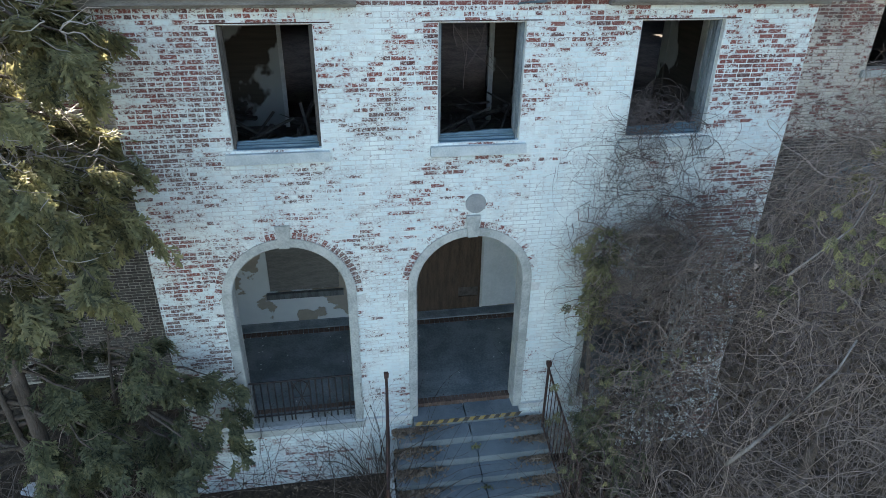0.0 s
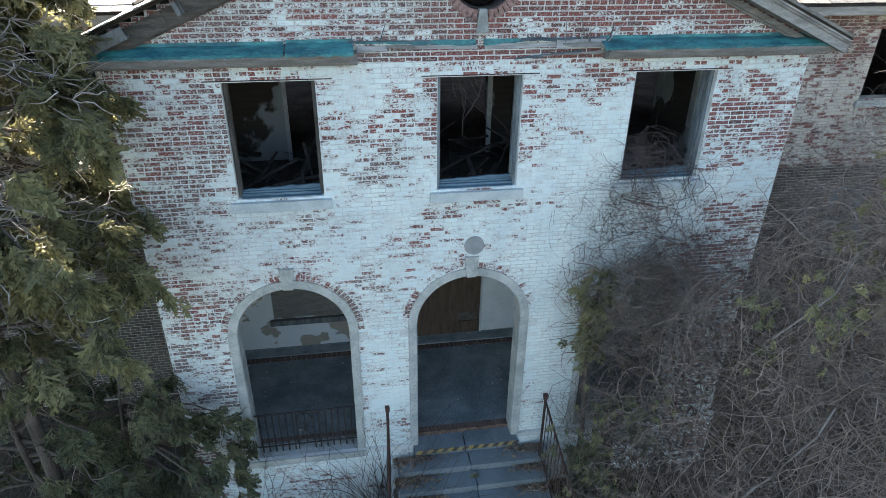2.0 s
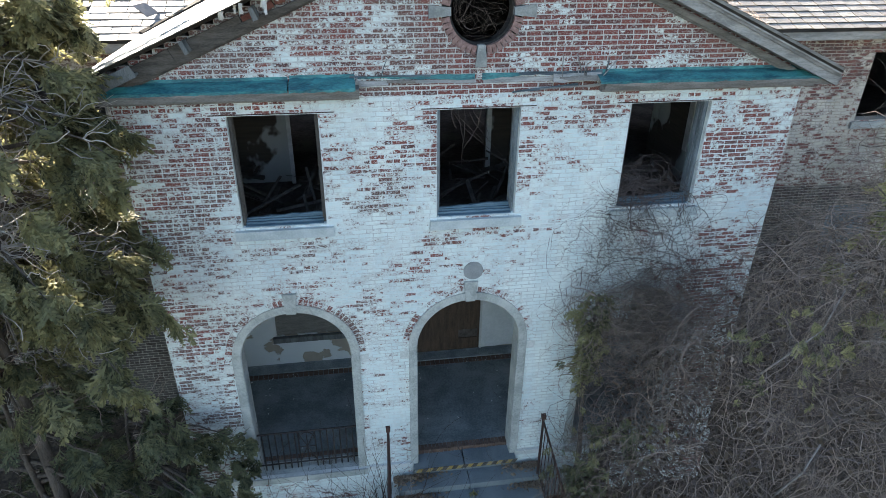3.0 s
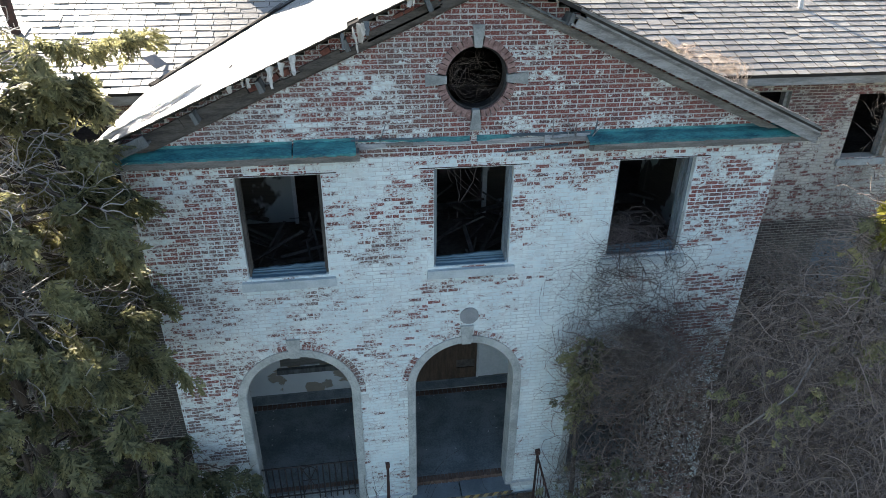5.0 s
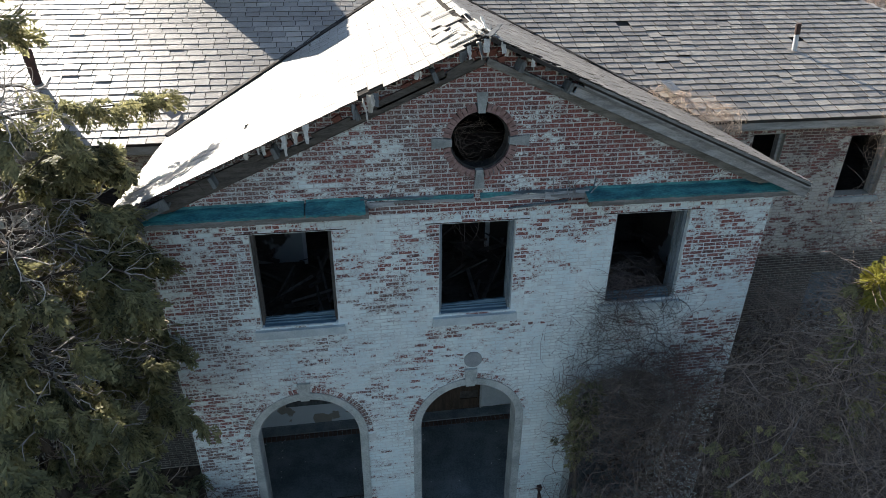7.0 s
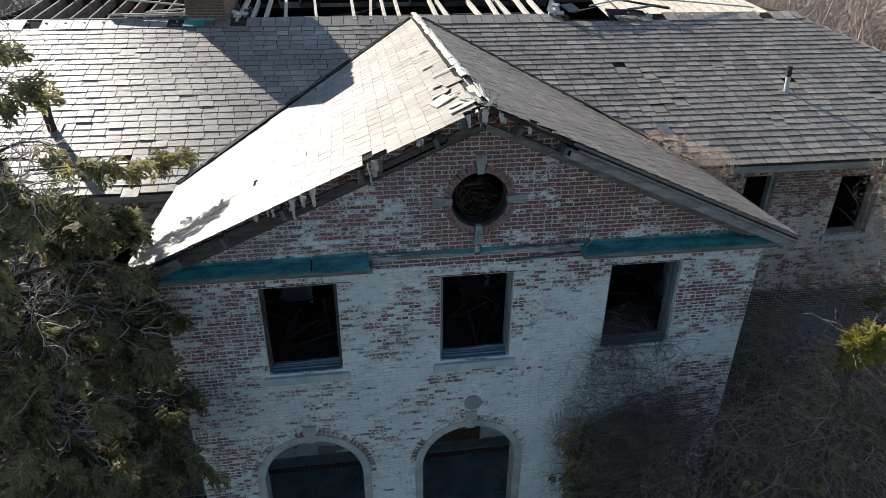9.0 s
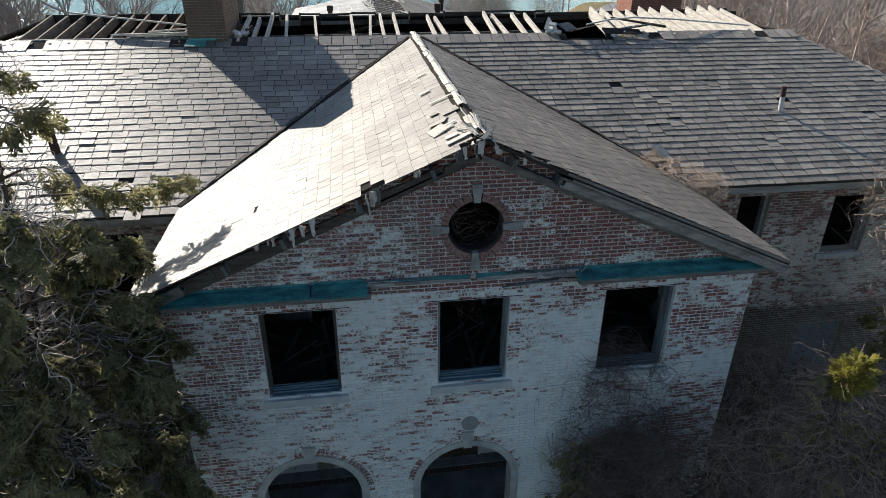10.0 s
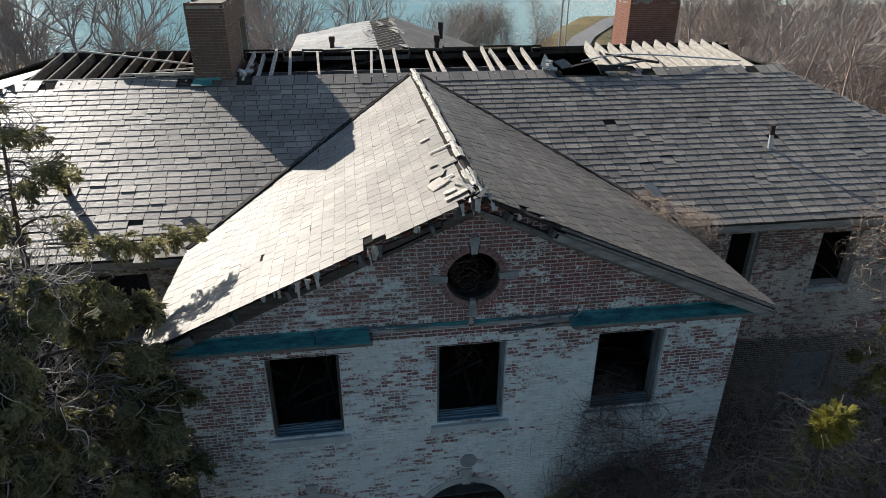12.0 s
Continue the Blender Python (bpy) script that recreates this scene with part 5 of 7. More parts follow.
b.box(0.006, 1.455, 3.13, 3.168, PORCH_Z + 0.003, PORCH_Z + 0.038)
part("dark_gap", b, M_DARK, door)
b = Build()
b.box(1.462, 1.50, 3.105, 3.139, PORCH_Z + 0.04, 2.95)
b.box(-0.06, 1.46, 3.105, 3.139, 2.852, 2.95)
part("door_frame", b, M_STUCCO, door, "white door frame")
b = Build()
b.box(1.504, 3.2, 3.118, 3.138, PORCH_Z + 0.07, 3.0)
setting("panel_wall", b, simple("smooth_plaster", (0.55, 0.58, 0.58), (0.68, 0.70, 0.70), 1.4, 20, 0.75, 0.006), "smooth pale plaster beside the door", "wall")
wb1 = thing("window_5", "boarded porch window in a grey frame", "window", "", "structure")
b = Build()
b.box(-3.016, -1.594, 3.175, 3.205, 1.414, 3.046)
part("plywood_sheet", b, simple("grey_plywood", (0.13, 0.125, 0.115), (0.20, 0.19, 0.17), 2.5, 20, 0.85, 0.003, 0.3, (1, 1, 5)), wb1)
b = Build()
b.box(-3.09, -1.51, 3.05, 3.138, 1.275, 1.40)
part("sill", b, M_WOOD_V, wb1)
b = Build()
b.box(XL + 0.35, XR - 0.35, 2.84, 3.10, PORCH_Z, PORCH_Z + 0.030)
b.box(XL + 0.35, XR - 0.35, 3.101, 3.139, PORCH_Z, PORCH_Z + 0.036)
setting("baseboard", b, M_KERB, "low concrete kerb along the porch wall", "baseboard")
b = Build()
for k in range(60):
    x = -4 + 0.107 * k
    b.box(x + 0.004, x + 0.10, 2.68, 2.838, PORCH_Z - 0.02, PORCH_Z + 0.008 + random.uniform(-0.002, 0.002))
setting("brick_border", b, M_BROWNBRICK, "dark brick border of the porch floor", "floor border")
b = Build()
b.box(XL + WALL_THICK, XR - WALL_THICK, WALL_THICK + 0.01, 3.13, 4.38, 4.44)
setting("ceiling_porch", b, M_STUCCO, "plain porch ceiling", "ceiling")
b = Build()
for k in range(90):
    x, y = random.uniform(-3.6, 4.8), random.uniform(0.5, 3.1)
    if random.random() < 0.5:
        y = 2.8 - abs(random.gauss(0, 0.14))
    b.obox(pose(x, y, PORCH_Z + 0.006, random.uniform(-15, 15), random.uniform(-15, 15), random.uniform(0, 180)), random.uniform(0.012, 0.04), random.uniform(0.01, 0.02), 0.006)
crumbs = part("plaster_crumbs", b, M_STUCCO)
tagged(crumbs, "fallen plaster crumbs on the porch floor", "debris", "", "stuff")

# railing in the first arch
rail = thing("railing", "low wrought-iron railing with a star panel between the arch jambs", "railing", "", "", (-2.265, 0.12, ARCH_FOOT))
def rp(x, y, z):
    return (x + 2.265, y - 0.12, z - ARCH_FOOT)
for nm, z, r in (("top_rail", 1.49, 0.017), ("bottom_rail", 0.76, 0.014)):
    b = Build()
    b.tube([rp(-3.124, 0.12, z), rp(-1.406, 0.12, z)], r)
    part(nm, b, M_DARKIRON, rail)
xs = [-3.05 + 0.112 * k for k in range(15)]
for x in xs:
    if -2.46 < x < -2.11:
        continue
    b = Build()
    b.tube([rp(x, 0.12, 0.63), rp(x, 0.12, 1.48)], 0.013, None, 5)
    part("picket", b, M_DARKIRON, rail)
b = Build()
for x in (-2.43, -2.14):
    b.tube([rp(x, 0.12, 0.63), rp(x, 0.12, 1.48)], 0.013, None, 5)
for a, c in (((-2.43, 0.78), (-2.14, 1.46)), ((-2.43, 1.46), (-2.14, 0.78)), ((-2.285, 0.76), (-2.285, 1.48)), ((-2.43, 1.12), (-2.14, 1.12))):
    b.tube([rp(a[0], 0.12, a[1]), rp(c[0], 0.12, c[1])], 0.010, None, 5)
b.tube([rp(-2.285 + 0.13 * math.cos(k * math.pi / 9), 0.12, 1.30 + 0.16 * math.sin(k * math.pi / 9)) for k in range(10)], 0.010, None, 5)
part("star_panel", b, M_DARKIRON, rail)

# ---- steps ----
stair = thing("front_steps", "grey stone front steps with cracks and a striped top edge", "steps", "", "", (0.6, -0.9, GROUND))
so = Vector(stair.location)
STEP_Y = [-0.15, -0.46, -0.77, -1.07, -1.38, -1.69, -2.00]
STEP_Z = [0.555, 0.385, 0.215, 0.045, -0.125, -0.295, -0.465]
STEP_X = [(-0.40, 1.505), (-0.72, 1.97), (-0.76, 1.95), (-0.80, 1.97), (-0.80, 1.99), (-0.82, 2.0), (-0.82, 2.0)]
for k in range(7):
    (x0, x1), y0, z1 = STEP_X[k], STEP_Y[k], STEP_Z[k]
    yb = 0.195 if k == 0 else STEP_Y[k - 1] + 0.03
    crack = 0.55 + 0.04 * k + random.uniform(-0.03, 0.03)
    for a, c in ((x0, crack - 0.008), (crack + 0.008, x1)):
        b = Build()
        b.box(a - so.x, c - so.x, y0 - 0.02 - so.y, yb - so.y, z1 - 0.075 - so.z, z1 + random.uniform(-0.006, 0.004) - so.z, 0.003)
        b.box(a + 0.005 - so.x, c - 0.005 - so.x, y0 + 0.015 - so.y, yb - so.y, z1 - 0.19 - so.z, z1 - 0.076 - so.z)
        part("tread", b, M_STEP, stair)
n = Nodes("worn_yellow_paint")
M_YELLOW = n.done(n.mix(n.ramp(n.noise(n.pos(), 14, 5, 0.7), 0.45, 0.62), (0.32, 0.22, 0.06), (0.24, 0.22, 0.17)), 0.8)
M_BLACKPAINT = simple("worn_black_paint", (0.04, 0.035, 0.03), (0.10, 0.09, 0.08), 14, 50, 0.8)
for k in range(20):
    x = -0.38 + 1.87 * k / 20
    b = Build()
    w = 1.87 / 20
    zb, zt, yy = STEP_Z[0] - 0.085, STEP_Z[0] - 0.003, STEP_Y[0] - 0.026
    b.add([(x - so.x, yy - so.y, zb - so.z), (x + w - so.x, yy - so.y, zb - so.z), (x + w + 0.05 - so.x, yy - so.y, zt - so.z), (x + 0.05 - so.x, yy - so.y, zt - so.z),
           (x - so.x, yy + 0.01 - so.y, zb - so.z), (x + w - so.x, yy + 0.01 - so.y, zb - so.z), (x + w + 0.05 - so.x, yy + 0.01 - so.y, zt - so.z), (x + 0.05 - so.x, yy + 0.01 - so.y, zt - so.z)],
          [(0, 1, 2, 3), (3, 2, 6, 7), (0, 4, 5, 1), (1, 5, 6, 2), (0, 3, 7, 4)])
    part("stripe", b, M_YELLOW if k % 2 == 0 else M_BLACKPAINT, stair, "worn yellow stripe" if k % 2 == 0 else "worn black stripe")
b = Build()
b.box(-0.9 - so.x, 2.06 - so.x, STEP_Y[1] - 0.0 - so.y, -0.065 - so.y, GROUND - 0.2 - so.z, STEP_Z[1] - 0.20 - so.z)
b.box(-0.9 - so.x, -0.83 - so.x, -2.1 - so.y, -0.066 - so.y, GROUND - 0.2 - so.z, 0.0 - so.z)
part("cheek_wall", b, M_STUCCO, stair, "white stucco cheek wall")

for side, x0, y0, zt in ((-1, -0.87, -0.42, 1.88), (1, 1.86, -0.42, 1.80)):
    hr = thing("handrail", "rusty wrought-iron stair railing tangled in bare vines", "handrail", "stair railings", "", (x0, y0, 0.3))
    b = Build()
    b.tube([(0, 0, 0), (0, 0, zt - 0.34)], 0.024, None, 8)
    b.obox(pose(0, 0, zt - 0.32), 0.075, 0.075, 0.085, 0.008)
    part("post", b, M_IRON, hr)
    b = Build()
    b.tube([(0, -0.02, zt - 0.42), (0.12 * side, -1.5, zt - 0.42 - 0.84)], 0.02)
    part("top_rail", b, M_IRON, hr)
    b = Build()
    b.tube([(0, -0.02, 0.14), (0.12 * side, -1.5, 0.14 - 0.84)], 0.014)
    part("bottom_rail", b, M_IRON, hr)
    for k in range(1, 12):
        f = k / 12
        b = Build()
        b.tube([(0.12 * side * f, -1.5 * f, 0.14 - 0.84 * f), (0.12 * side * f, -1.5 * f, zt - 0.42 - 0.84 * f)], 0.009, None, 5)
        part("picket", b, M_IRON, hr)
    b = Build()
    b.tube([(0.12 * side, -1.5, -0.95), (0.12 * side, -1.5, zt - 1.2)], 0.026, None, 8)
    part("post", b, M_IRON, hr)

# ---- vent pipes and roof scraps ----
def vent(x, y, h, r, lean, label, mat=None):
    z = main_z(y)
    v = thing("vent_pipe", label, "vent pipe", "", "", (x, y, z))
    b = Build()
    b.tube([(0, 0, -0.1), (lean * h, 0, h)], r, None, 12)
    pipe = part("pipe", b, mat or M_PIPE, v, "rusty iron pipe" if mat else "grey metal pipe")
    b = Build()
    b.tube([(lean * h * 0.62, 0, h * 0.62), (lean * h * 1.0, 0, h * 1.01)], r * 1.12, None, 12)
    part("pipe_cap", b, M_IRON, pipe, "rusty collar")
    b = Build()
    b.obox(pose(0, 0, 0.02, math.degrees(math.atan(MAIN_SLOPE))), 0.34, 0.42, 0.02, 0.01)
    part("flashing", b, M_SLATE, v)
    return v


vent(9.17, 5.44, 0.62, 0.055, -0.1, "short grey vent pipe with a rusty top on the slates")
vent(-7.19, 4.92, 0.66, 0.085, -0.06, "dark rusty vent pipe on the pale slates", M_IRON)
scrap = thing("roof_scrap", "torn slabs of roofing lying by the hole", "debris", "", "", (6.3, 8.9, main_z(8.9)))
for k, (dx, dy, sx, sy, rz, tilt) in enumerate(((0.0, -0.1, 1.1, 0.25, 4, 24), (0.3, 0.25, 1.3, 0.12, -12, 10), (-0.9, 0.2, 0.9, 0.3, 15, -12), (-1.5, 0.1, 0.5, 0.35, 40, 30), (0.7, 0.5, 1.6, 0.08, -8, 16))):
    b = Build()
    b.obox(pose(dx, dy, 0.12 + 0.04 * k, tilt, random.uniform(-12, 12), rz), sx, sy, 0.03, 0.02)
    part("slab", b, M_WOOD_V if k % 2 else M_DECK, scrap)
for k, (x, y, dz) in enumerate(((4.30, 9.02, 0.03), (4.46, 9.06, 0.03), (4.38, 9.04, 0.10), (4.52, 8.96, 0.03), (4.42, 9.10, 0.17), (6.05, 8.72, 0.06), (6.45, 8.80, 0.06))):
    b = Build()
    b.obox(pose(x, y, main_z(y) + dz + 0.045, random.uniform(-12, 30), random.uniform(-15, 15), random.uniform(0, 180)), 0.20, 0.10, 0.07, 0.012)
    tagged(part("fallen_brick", b, M_STUCCO), "whitewashed brick lying by the roof hole", "brick", "fallen bricks by the roof hole")
b = Build()
b.plate(pose(4.34, 9.12, main_z(9.12) + 0.06, 62, 0, -12), [(-0.16, 0.0), (0.22, 0.02), (0.12, 0.12), (-0.04, 0.36), (-0.10, 0.22)], 0.02)
tagged(part("broken_board", b, M_CAP), "broken white board standing by the roof hole", "board")
for x, y, s in ((-4.55, 3.85, 0.26), (5.55, 4.1, 0.40)):
    b = Build()
    b.obox(pose(x, y, main_z(y) + 0.09, 30, random.uniform(-15, 15), random.uniform(0, 60)), s, s * 1.1, 0.02, 0.02)
    sl = part("loose_slate", b, M_SLATE)
    tagged(sl, "loose slate lying in the roof valley", "slate")

# ---- wing windows ----
for k, (a, c, z0, z1) in enumerate(WING_WIN):
    win = thing("window_%d" % (k + 6), "empty dark window of the wing with a stone sill", "window", "windows of the wings", "structure")
    b = Build()
    for x0, x1 in ((a + 0.003, a + 0.07), (c - 0.07, c - 0.003)):
        b.box(x0, x1, MAIN_Y + 0.10, MAIN_Y + 0.22, z0 + 0.003, z1 - 0.003)
    part("frame", b, M_WOOD, win)
    b = Build()
    b.box(a - 0.09, c + 0.09, MAIN_Y - 0.06, MAIN_Y + 0.12, z0 - 0.15, z0 - 0.005)
    part("sill", b, M_CONCRETE, win)
    if k == 3:
        b = Build()
        b.box(a + 0.07, c - 0.07, MAIN_Y + 0.12, MAIN_Y + 0.15, z0 + 0.003, z1 - 0.003)
        part("plywood_sheet", b, simple("blue_board", (0.10, 0.13, 0.15), (0.17, 0.20, 0.22), 2, 20, 0.8), win, "blue-grey boarding")

# ================= plants =================
def foliage_material(name, dark, mid, light):
    n = Nodes(name)
    p = n.pos()
    r = n.node("ShaderNodeNewGeometry", "Random Per Island")
    big = n.noise(p, 2.4, 4, 0.6)
    f = n.math("ADD", n.math("MULTIPLY", r, 0.30), n.math("ADD", n.math("MULTIPLY", big, 1.1), -0.10))
    c = n.mix(n.ramp(f, 0.35, 0.65), dark, mid)
    c = n.mix(n.ramp(f, 0.66, 0.92), c, light)
    m = n.done(c, 0.6, None, spec=0.25)
    tr = n.t.nodes.new("ShaderNodeBsdfTranslucent")
    n.put(tr.inputs["Color"], n.node("ShaderNodeHueSaturation", 0, {"Color": c, "Saturation": 1.0, "Value": 1.4}))
    mixs = n.t.nodes.new("ShaderNodeMixShader")
    mixs.inputs[0].default_value = 0.5
    n.t.links.new(n.bsdf.outputs[0], mixs.inputs[1])
    n.t.links.new(tr.outputs[0], mixs.inputs[2])
    n.t.links.new(mixs.outputs[0], n.t.nodes["Material Output"].inputs["Surface"])
    return m


M_LEAF = foliage_material("arborvitae_foliage", (0.060, 0.064, 0.036), (0.225, 0.215, 0.110), (0.40, 0.36, 0.18))
# arborvitae green darkened: shade on the low trees is put into the colour
M_LEAF_SHADED = foliage_material("shaded_arborvitae_foliage", (0.040, 0.050, 0.034), (0.150, 0.160, 0.092), (0.30, 0.285, 0.15))
M_LEAF_Y = foliage_material("yellow_green_foliage", (0.10, 0.105, 0.024), (0.24, 0.225, 0.045), (0.40, 0.34, 0.08))


def twig_material(name, a, b):
    n = Nodes(name)
    r = n.node("ShaderNodeNewGeometry", "Random Per Island")
    p = n.pos()
    c = n.mix(n.math("ADD", n.math("MULTIPLY", r, 0.7), n.math("MULTIPLY", n.noise(p, 2.0, 3), 0.3)), a, b)
    return n.done(c, 0.85, None, spec=0.2)


M_VINE = twig_material("grey_vine", (0.044, 0.034, 0.028), (0.395, 0.316, 0.266))
M_TWIG_SUNLIT = twig_material("sunlit_twigs", (0.22, 0.20, 0.18), (0.54, 0.50, 0.46))
M_VINE_DARK = twig_material("brown_twigs", (0.034, 0.026, 0.021), (0.095, 0.070, 0.053))
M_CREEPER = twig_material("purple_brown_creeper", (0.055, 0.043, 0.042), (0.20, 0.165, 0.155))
M_STRAW = twig_material("dry_straw_vine", (0.32, 0.225, 0.165), (0.62, 0.50, 0.39))
M_FARTWIG = twig_material("far_twigs", (0.18, 0.135, 0.112), (0.48, 0.375, 0.315))
M_FILL_LEAF = twig_material("dead_leaves", (0.04, 0.031, 0.025), (0.125, 0.096, 0.07))


def tubes(paths, radii, sides=3):
    """All strands at once. paths: (n, k, 3), radii: (n, k). Gives vertices and quads."""
    n, k, _ = paths.shape
    d = np.gradient(paths, axis=1)
    d /= np.linalg.norm(d, axis=2, keepdims=True) + 1e-9
    ref = np.tile(np.array([0.31, 0.47, 0.83]), (n, k, 1))
    s = np.cross(d, ref)
    s /= np.linalg.norm(s, axis=2, keepdims=True) + 1e-9
    u = np.cross(s, d)
    vs = []
    for j in range(sides):
        a = 2 * math.pi * j / sides
        vs.append(paths + (s * math.cos(a) + u * math.sin(a)) * radii[..., None])
    v = np.stack(vs, axis=2).reshape(-1, 3)
    i = np.arange(n)[:, None, None] * k * sides
    r = np.arange(k - 1)[None, :, None] * sides
    j = np.arange(sides)[None, None, :]
    a = i + r + j
    b2 = i + r + (j + 1) % sides
    f = np.stack([a, b2, b2 + sides, a + sides], axis=-1).reshape(-1, 4)
    return v, f


def strands_on(blobs, n, k, step, gravity, wild, rmin, rmax, lo=0.85, hi=1.05, top_bias=0.2, pull=0.25, toward=None, flow=0.0):
    """Vines that creep over the shells of a few ellipsoids, drooping and tangling."""
    vol = np.array([b[1][0] * b[1][2] + b[1][1] * b[1][2] for b in blobs])
    which = rng.choice(len(blobs), n, p=vol / vol.sum())
    c = np.array([b[0] for b in blobs])[which]
    rad = np.array([b[1] for b in blobs])[which]
    d = rng.normal(size=(n, 3))
    d[:, 2] = d[:, 2] + top_bias
    if toward is not None:
        flip = (d @ np.array(toward)) < -0.25
        d[flip, :2] *= -1
    d /= np.linalg.norm(d, axis=1, keepdims=True)
    shell = rng.uniform(lo, hi, (n, 1))
    p = c + d * rad * shell
    t = np.cross(d, rng.normal(size=(n, 3)))
    t /= np.linalg.norm(t, axis=1, keepdims=True)
    if flow:
        # neighbouring vines lean the same way, in swathes, with bare gaps between
        e1 = np.cross(d, np.array([0.05, 0.0, 1.0]))
        e1 /= np.linalg.norm(e1, axis=1, keepdims=True) + 1e-9
        e2 = np.cross(d, e1)
        a = 2.2 * np.sin(p[:, 0] * 1.7 + p[:, 2] * 0.9 + 0.7) + 1.6 * np.sin(p[:, 2] * 1.3 - p[:, 1] * 1.1)
        t = t * (1 - flow) + (e1 * np.cos(a)[:, None] + e2 * np.sin(a)[:, None]) * flow
        t /= np.linalg.norm(t, axis=1, keepdims=True)
        gap = np.array([noise.noise(Vector(q) * 1.5) + 0.6 * noise.noise(Vector(q) * 3.7) for q in p.tolist()])
        keep = gap > rng.uniform(-0.75, 0.25, n)
        p, t, c, rad, shell = p[keep], t[keep], c[keep], rad[keep], shell[keep]
        n = len(p)
    out = np.zeros((n, k, 3))
    curl = rng.normal(size=(n, 3)) * 0.5
    for i in range(k):
        out[:, i] = p
        t = t + rng.normal(size=(n, 3)) * wild + curl * wild * 0.8 + np.array([0, 0, -gravity])
        q = (p - c) / rad
        l = np.linalg.norm(q, axis=1, keepdims=True)
        t = t - q / (l + 1e-6) * (l - shell) * pull * 4
        t /= np.linalg.norm(t, axis=1, keepdims=True)
        p = p + t * step
        p[:, 2] = np.maximum(p[:, 2], GROUND + 0.02)
    r0 = rng.uniform(rmin, rmax, (n, 1)) * (rng.uniform(0.6, 1.0, (n, 1)))
    radii = r0 * np.linspace(1.0, 0.45, k)[None, :]
    return tubes(out, radii)


def join(parts):
    vs, fs, o = [], [], 0
    for v, f in parts:
        vs.append(v)
        fs.append(f + o)
        o += len(v)
    return np.concatenate(vs), np.concatenate(fs)


def spray_template(seed, length=0.23):
    """A drooping flat frond: a stem with alternate branchlets, each feathered with narrow scale leaves."""
    r = np.random.default_rng(seed)
    quads = []

    def strip(a, b, w0, w1, nrm):
        d = b - a
        s = np.cross(d, nrm)
        s = s / (np.linalg.norm(s) + 1e-9)
        quads.append([a - s * w0, a + s * w0, b + s * w1, b - s * w1])
    nst = 4
    bend = r.uniform(0.25, 0.7)
    axis = [np.array([length * i / nst, 0, -bend * length * (i / nst) ** 2]) + r.normal(size=3) * 0.005 for i in range(nst + 1)]
    for i in range(nst):
        nrm = np.array([0.3, 0, 1.0]) + r.normal(size=3) * 0.15
        strip(axis[i], axis[i + 1], 0.011, 0.007, nrm)
        for s in (-1, 1):
            ln = (0.135 * (1 - i / nst) ** 0.6 + 0.045) * r.uniform(0.7, 1.2)
            ang = r.uniform(0.55, 0.95)
            d = np.array([math.cos(ang), s * math.sin(ang), -0.22 + r.normal() * 0.12])
            st = axis[i] + (axis[i + 1] - axis[i]) * (0.25 if s > 0 else 0.7)
            end = st + d * ln + np.array([0.1, 0, -0.25]) * ln
            strip(st, end, 0.013, 0.009, nrm)
            for f in (0.35, 0.72):
                a = st + (end - st) * f
                for q in (-1, 1):
                    if r.uniform() < 0.10:
                        continue
                    lf = np.array([d[0] - q * d[1] * 0.8, d[1] + q * d[0] * 0.8, d[2] - 0.15 + r.normal() * 0.15]) * (0.026 + 0.18 * ln * (1 - 0.6 * f)) * r.uniform(0.7, 1.25)
                    strip(a, a + lf, 0.0140, 0.0085, nrm + r.normal(size=3) * 0.25)
    return np.array(quads)      # (q, 4, 3)


TEMPLATES = [spray_template(s) for s in range(5)]


def place_sprays(pos, out, scale, droop):
    """Sprays at pos, pointing along out (n, 3), hanging by droop."""
    n = len(pos)
    x = out + np.array([0, 0, -1.0]) * droop[:, None]
    x /= np.linalg.norm(x, axis=1, keepdims=True) + 1e-9
    up = np.tile(np.array([0, 0, 0.8]), (n, 1)) + rng.normal(size=(n, 3)) * 0.45
    y = np.cross(up, x)
    y /= np.linalg.norm(y, axis=1, keepdims=True) + 1e-9
    z = np.cross(x, y)
    rot = np.stack([x, y, z], axis=2) * scale[:, None, None]
    which = rng.integers(0, len(TEMPLATES), n)
    vs = []
    for k, tmpl in enumerate(TEMPLATES):
        sel = np.where(which == k)[0]
        if len(sel) == 0:
            continue
        pts = np.einsum("nij,qvj->nqvi", rot[sel], tmpl) + pos[sel][:, None, None, :]
        vs.append(pts.reshape(-1, 3))
    v = np.concatenate(vs)
    f = np.arange(len(v)).reshape(-1, 4)
    return v, f


M_DARKBARK = simple("dark_conifer_bark", (0.055, 0.045, 0.038), (0.13, 0.108, 0.092), 5, 40, 0.95, 0.01, 0.2, (3, 3, 0.6))


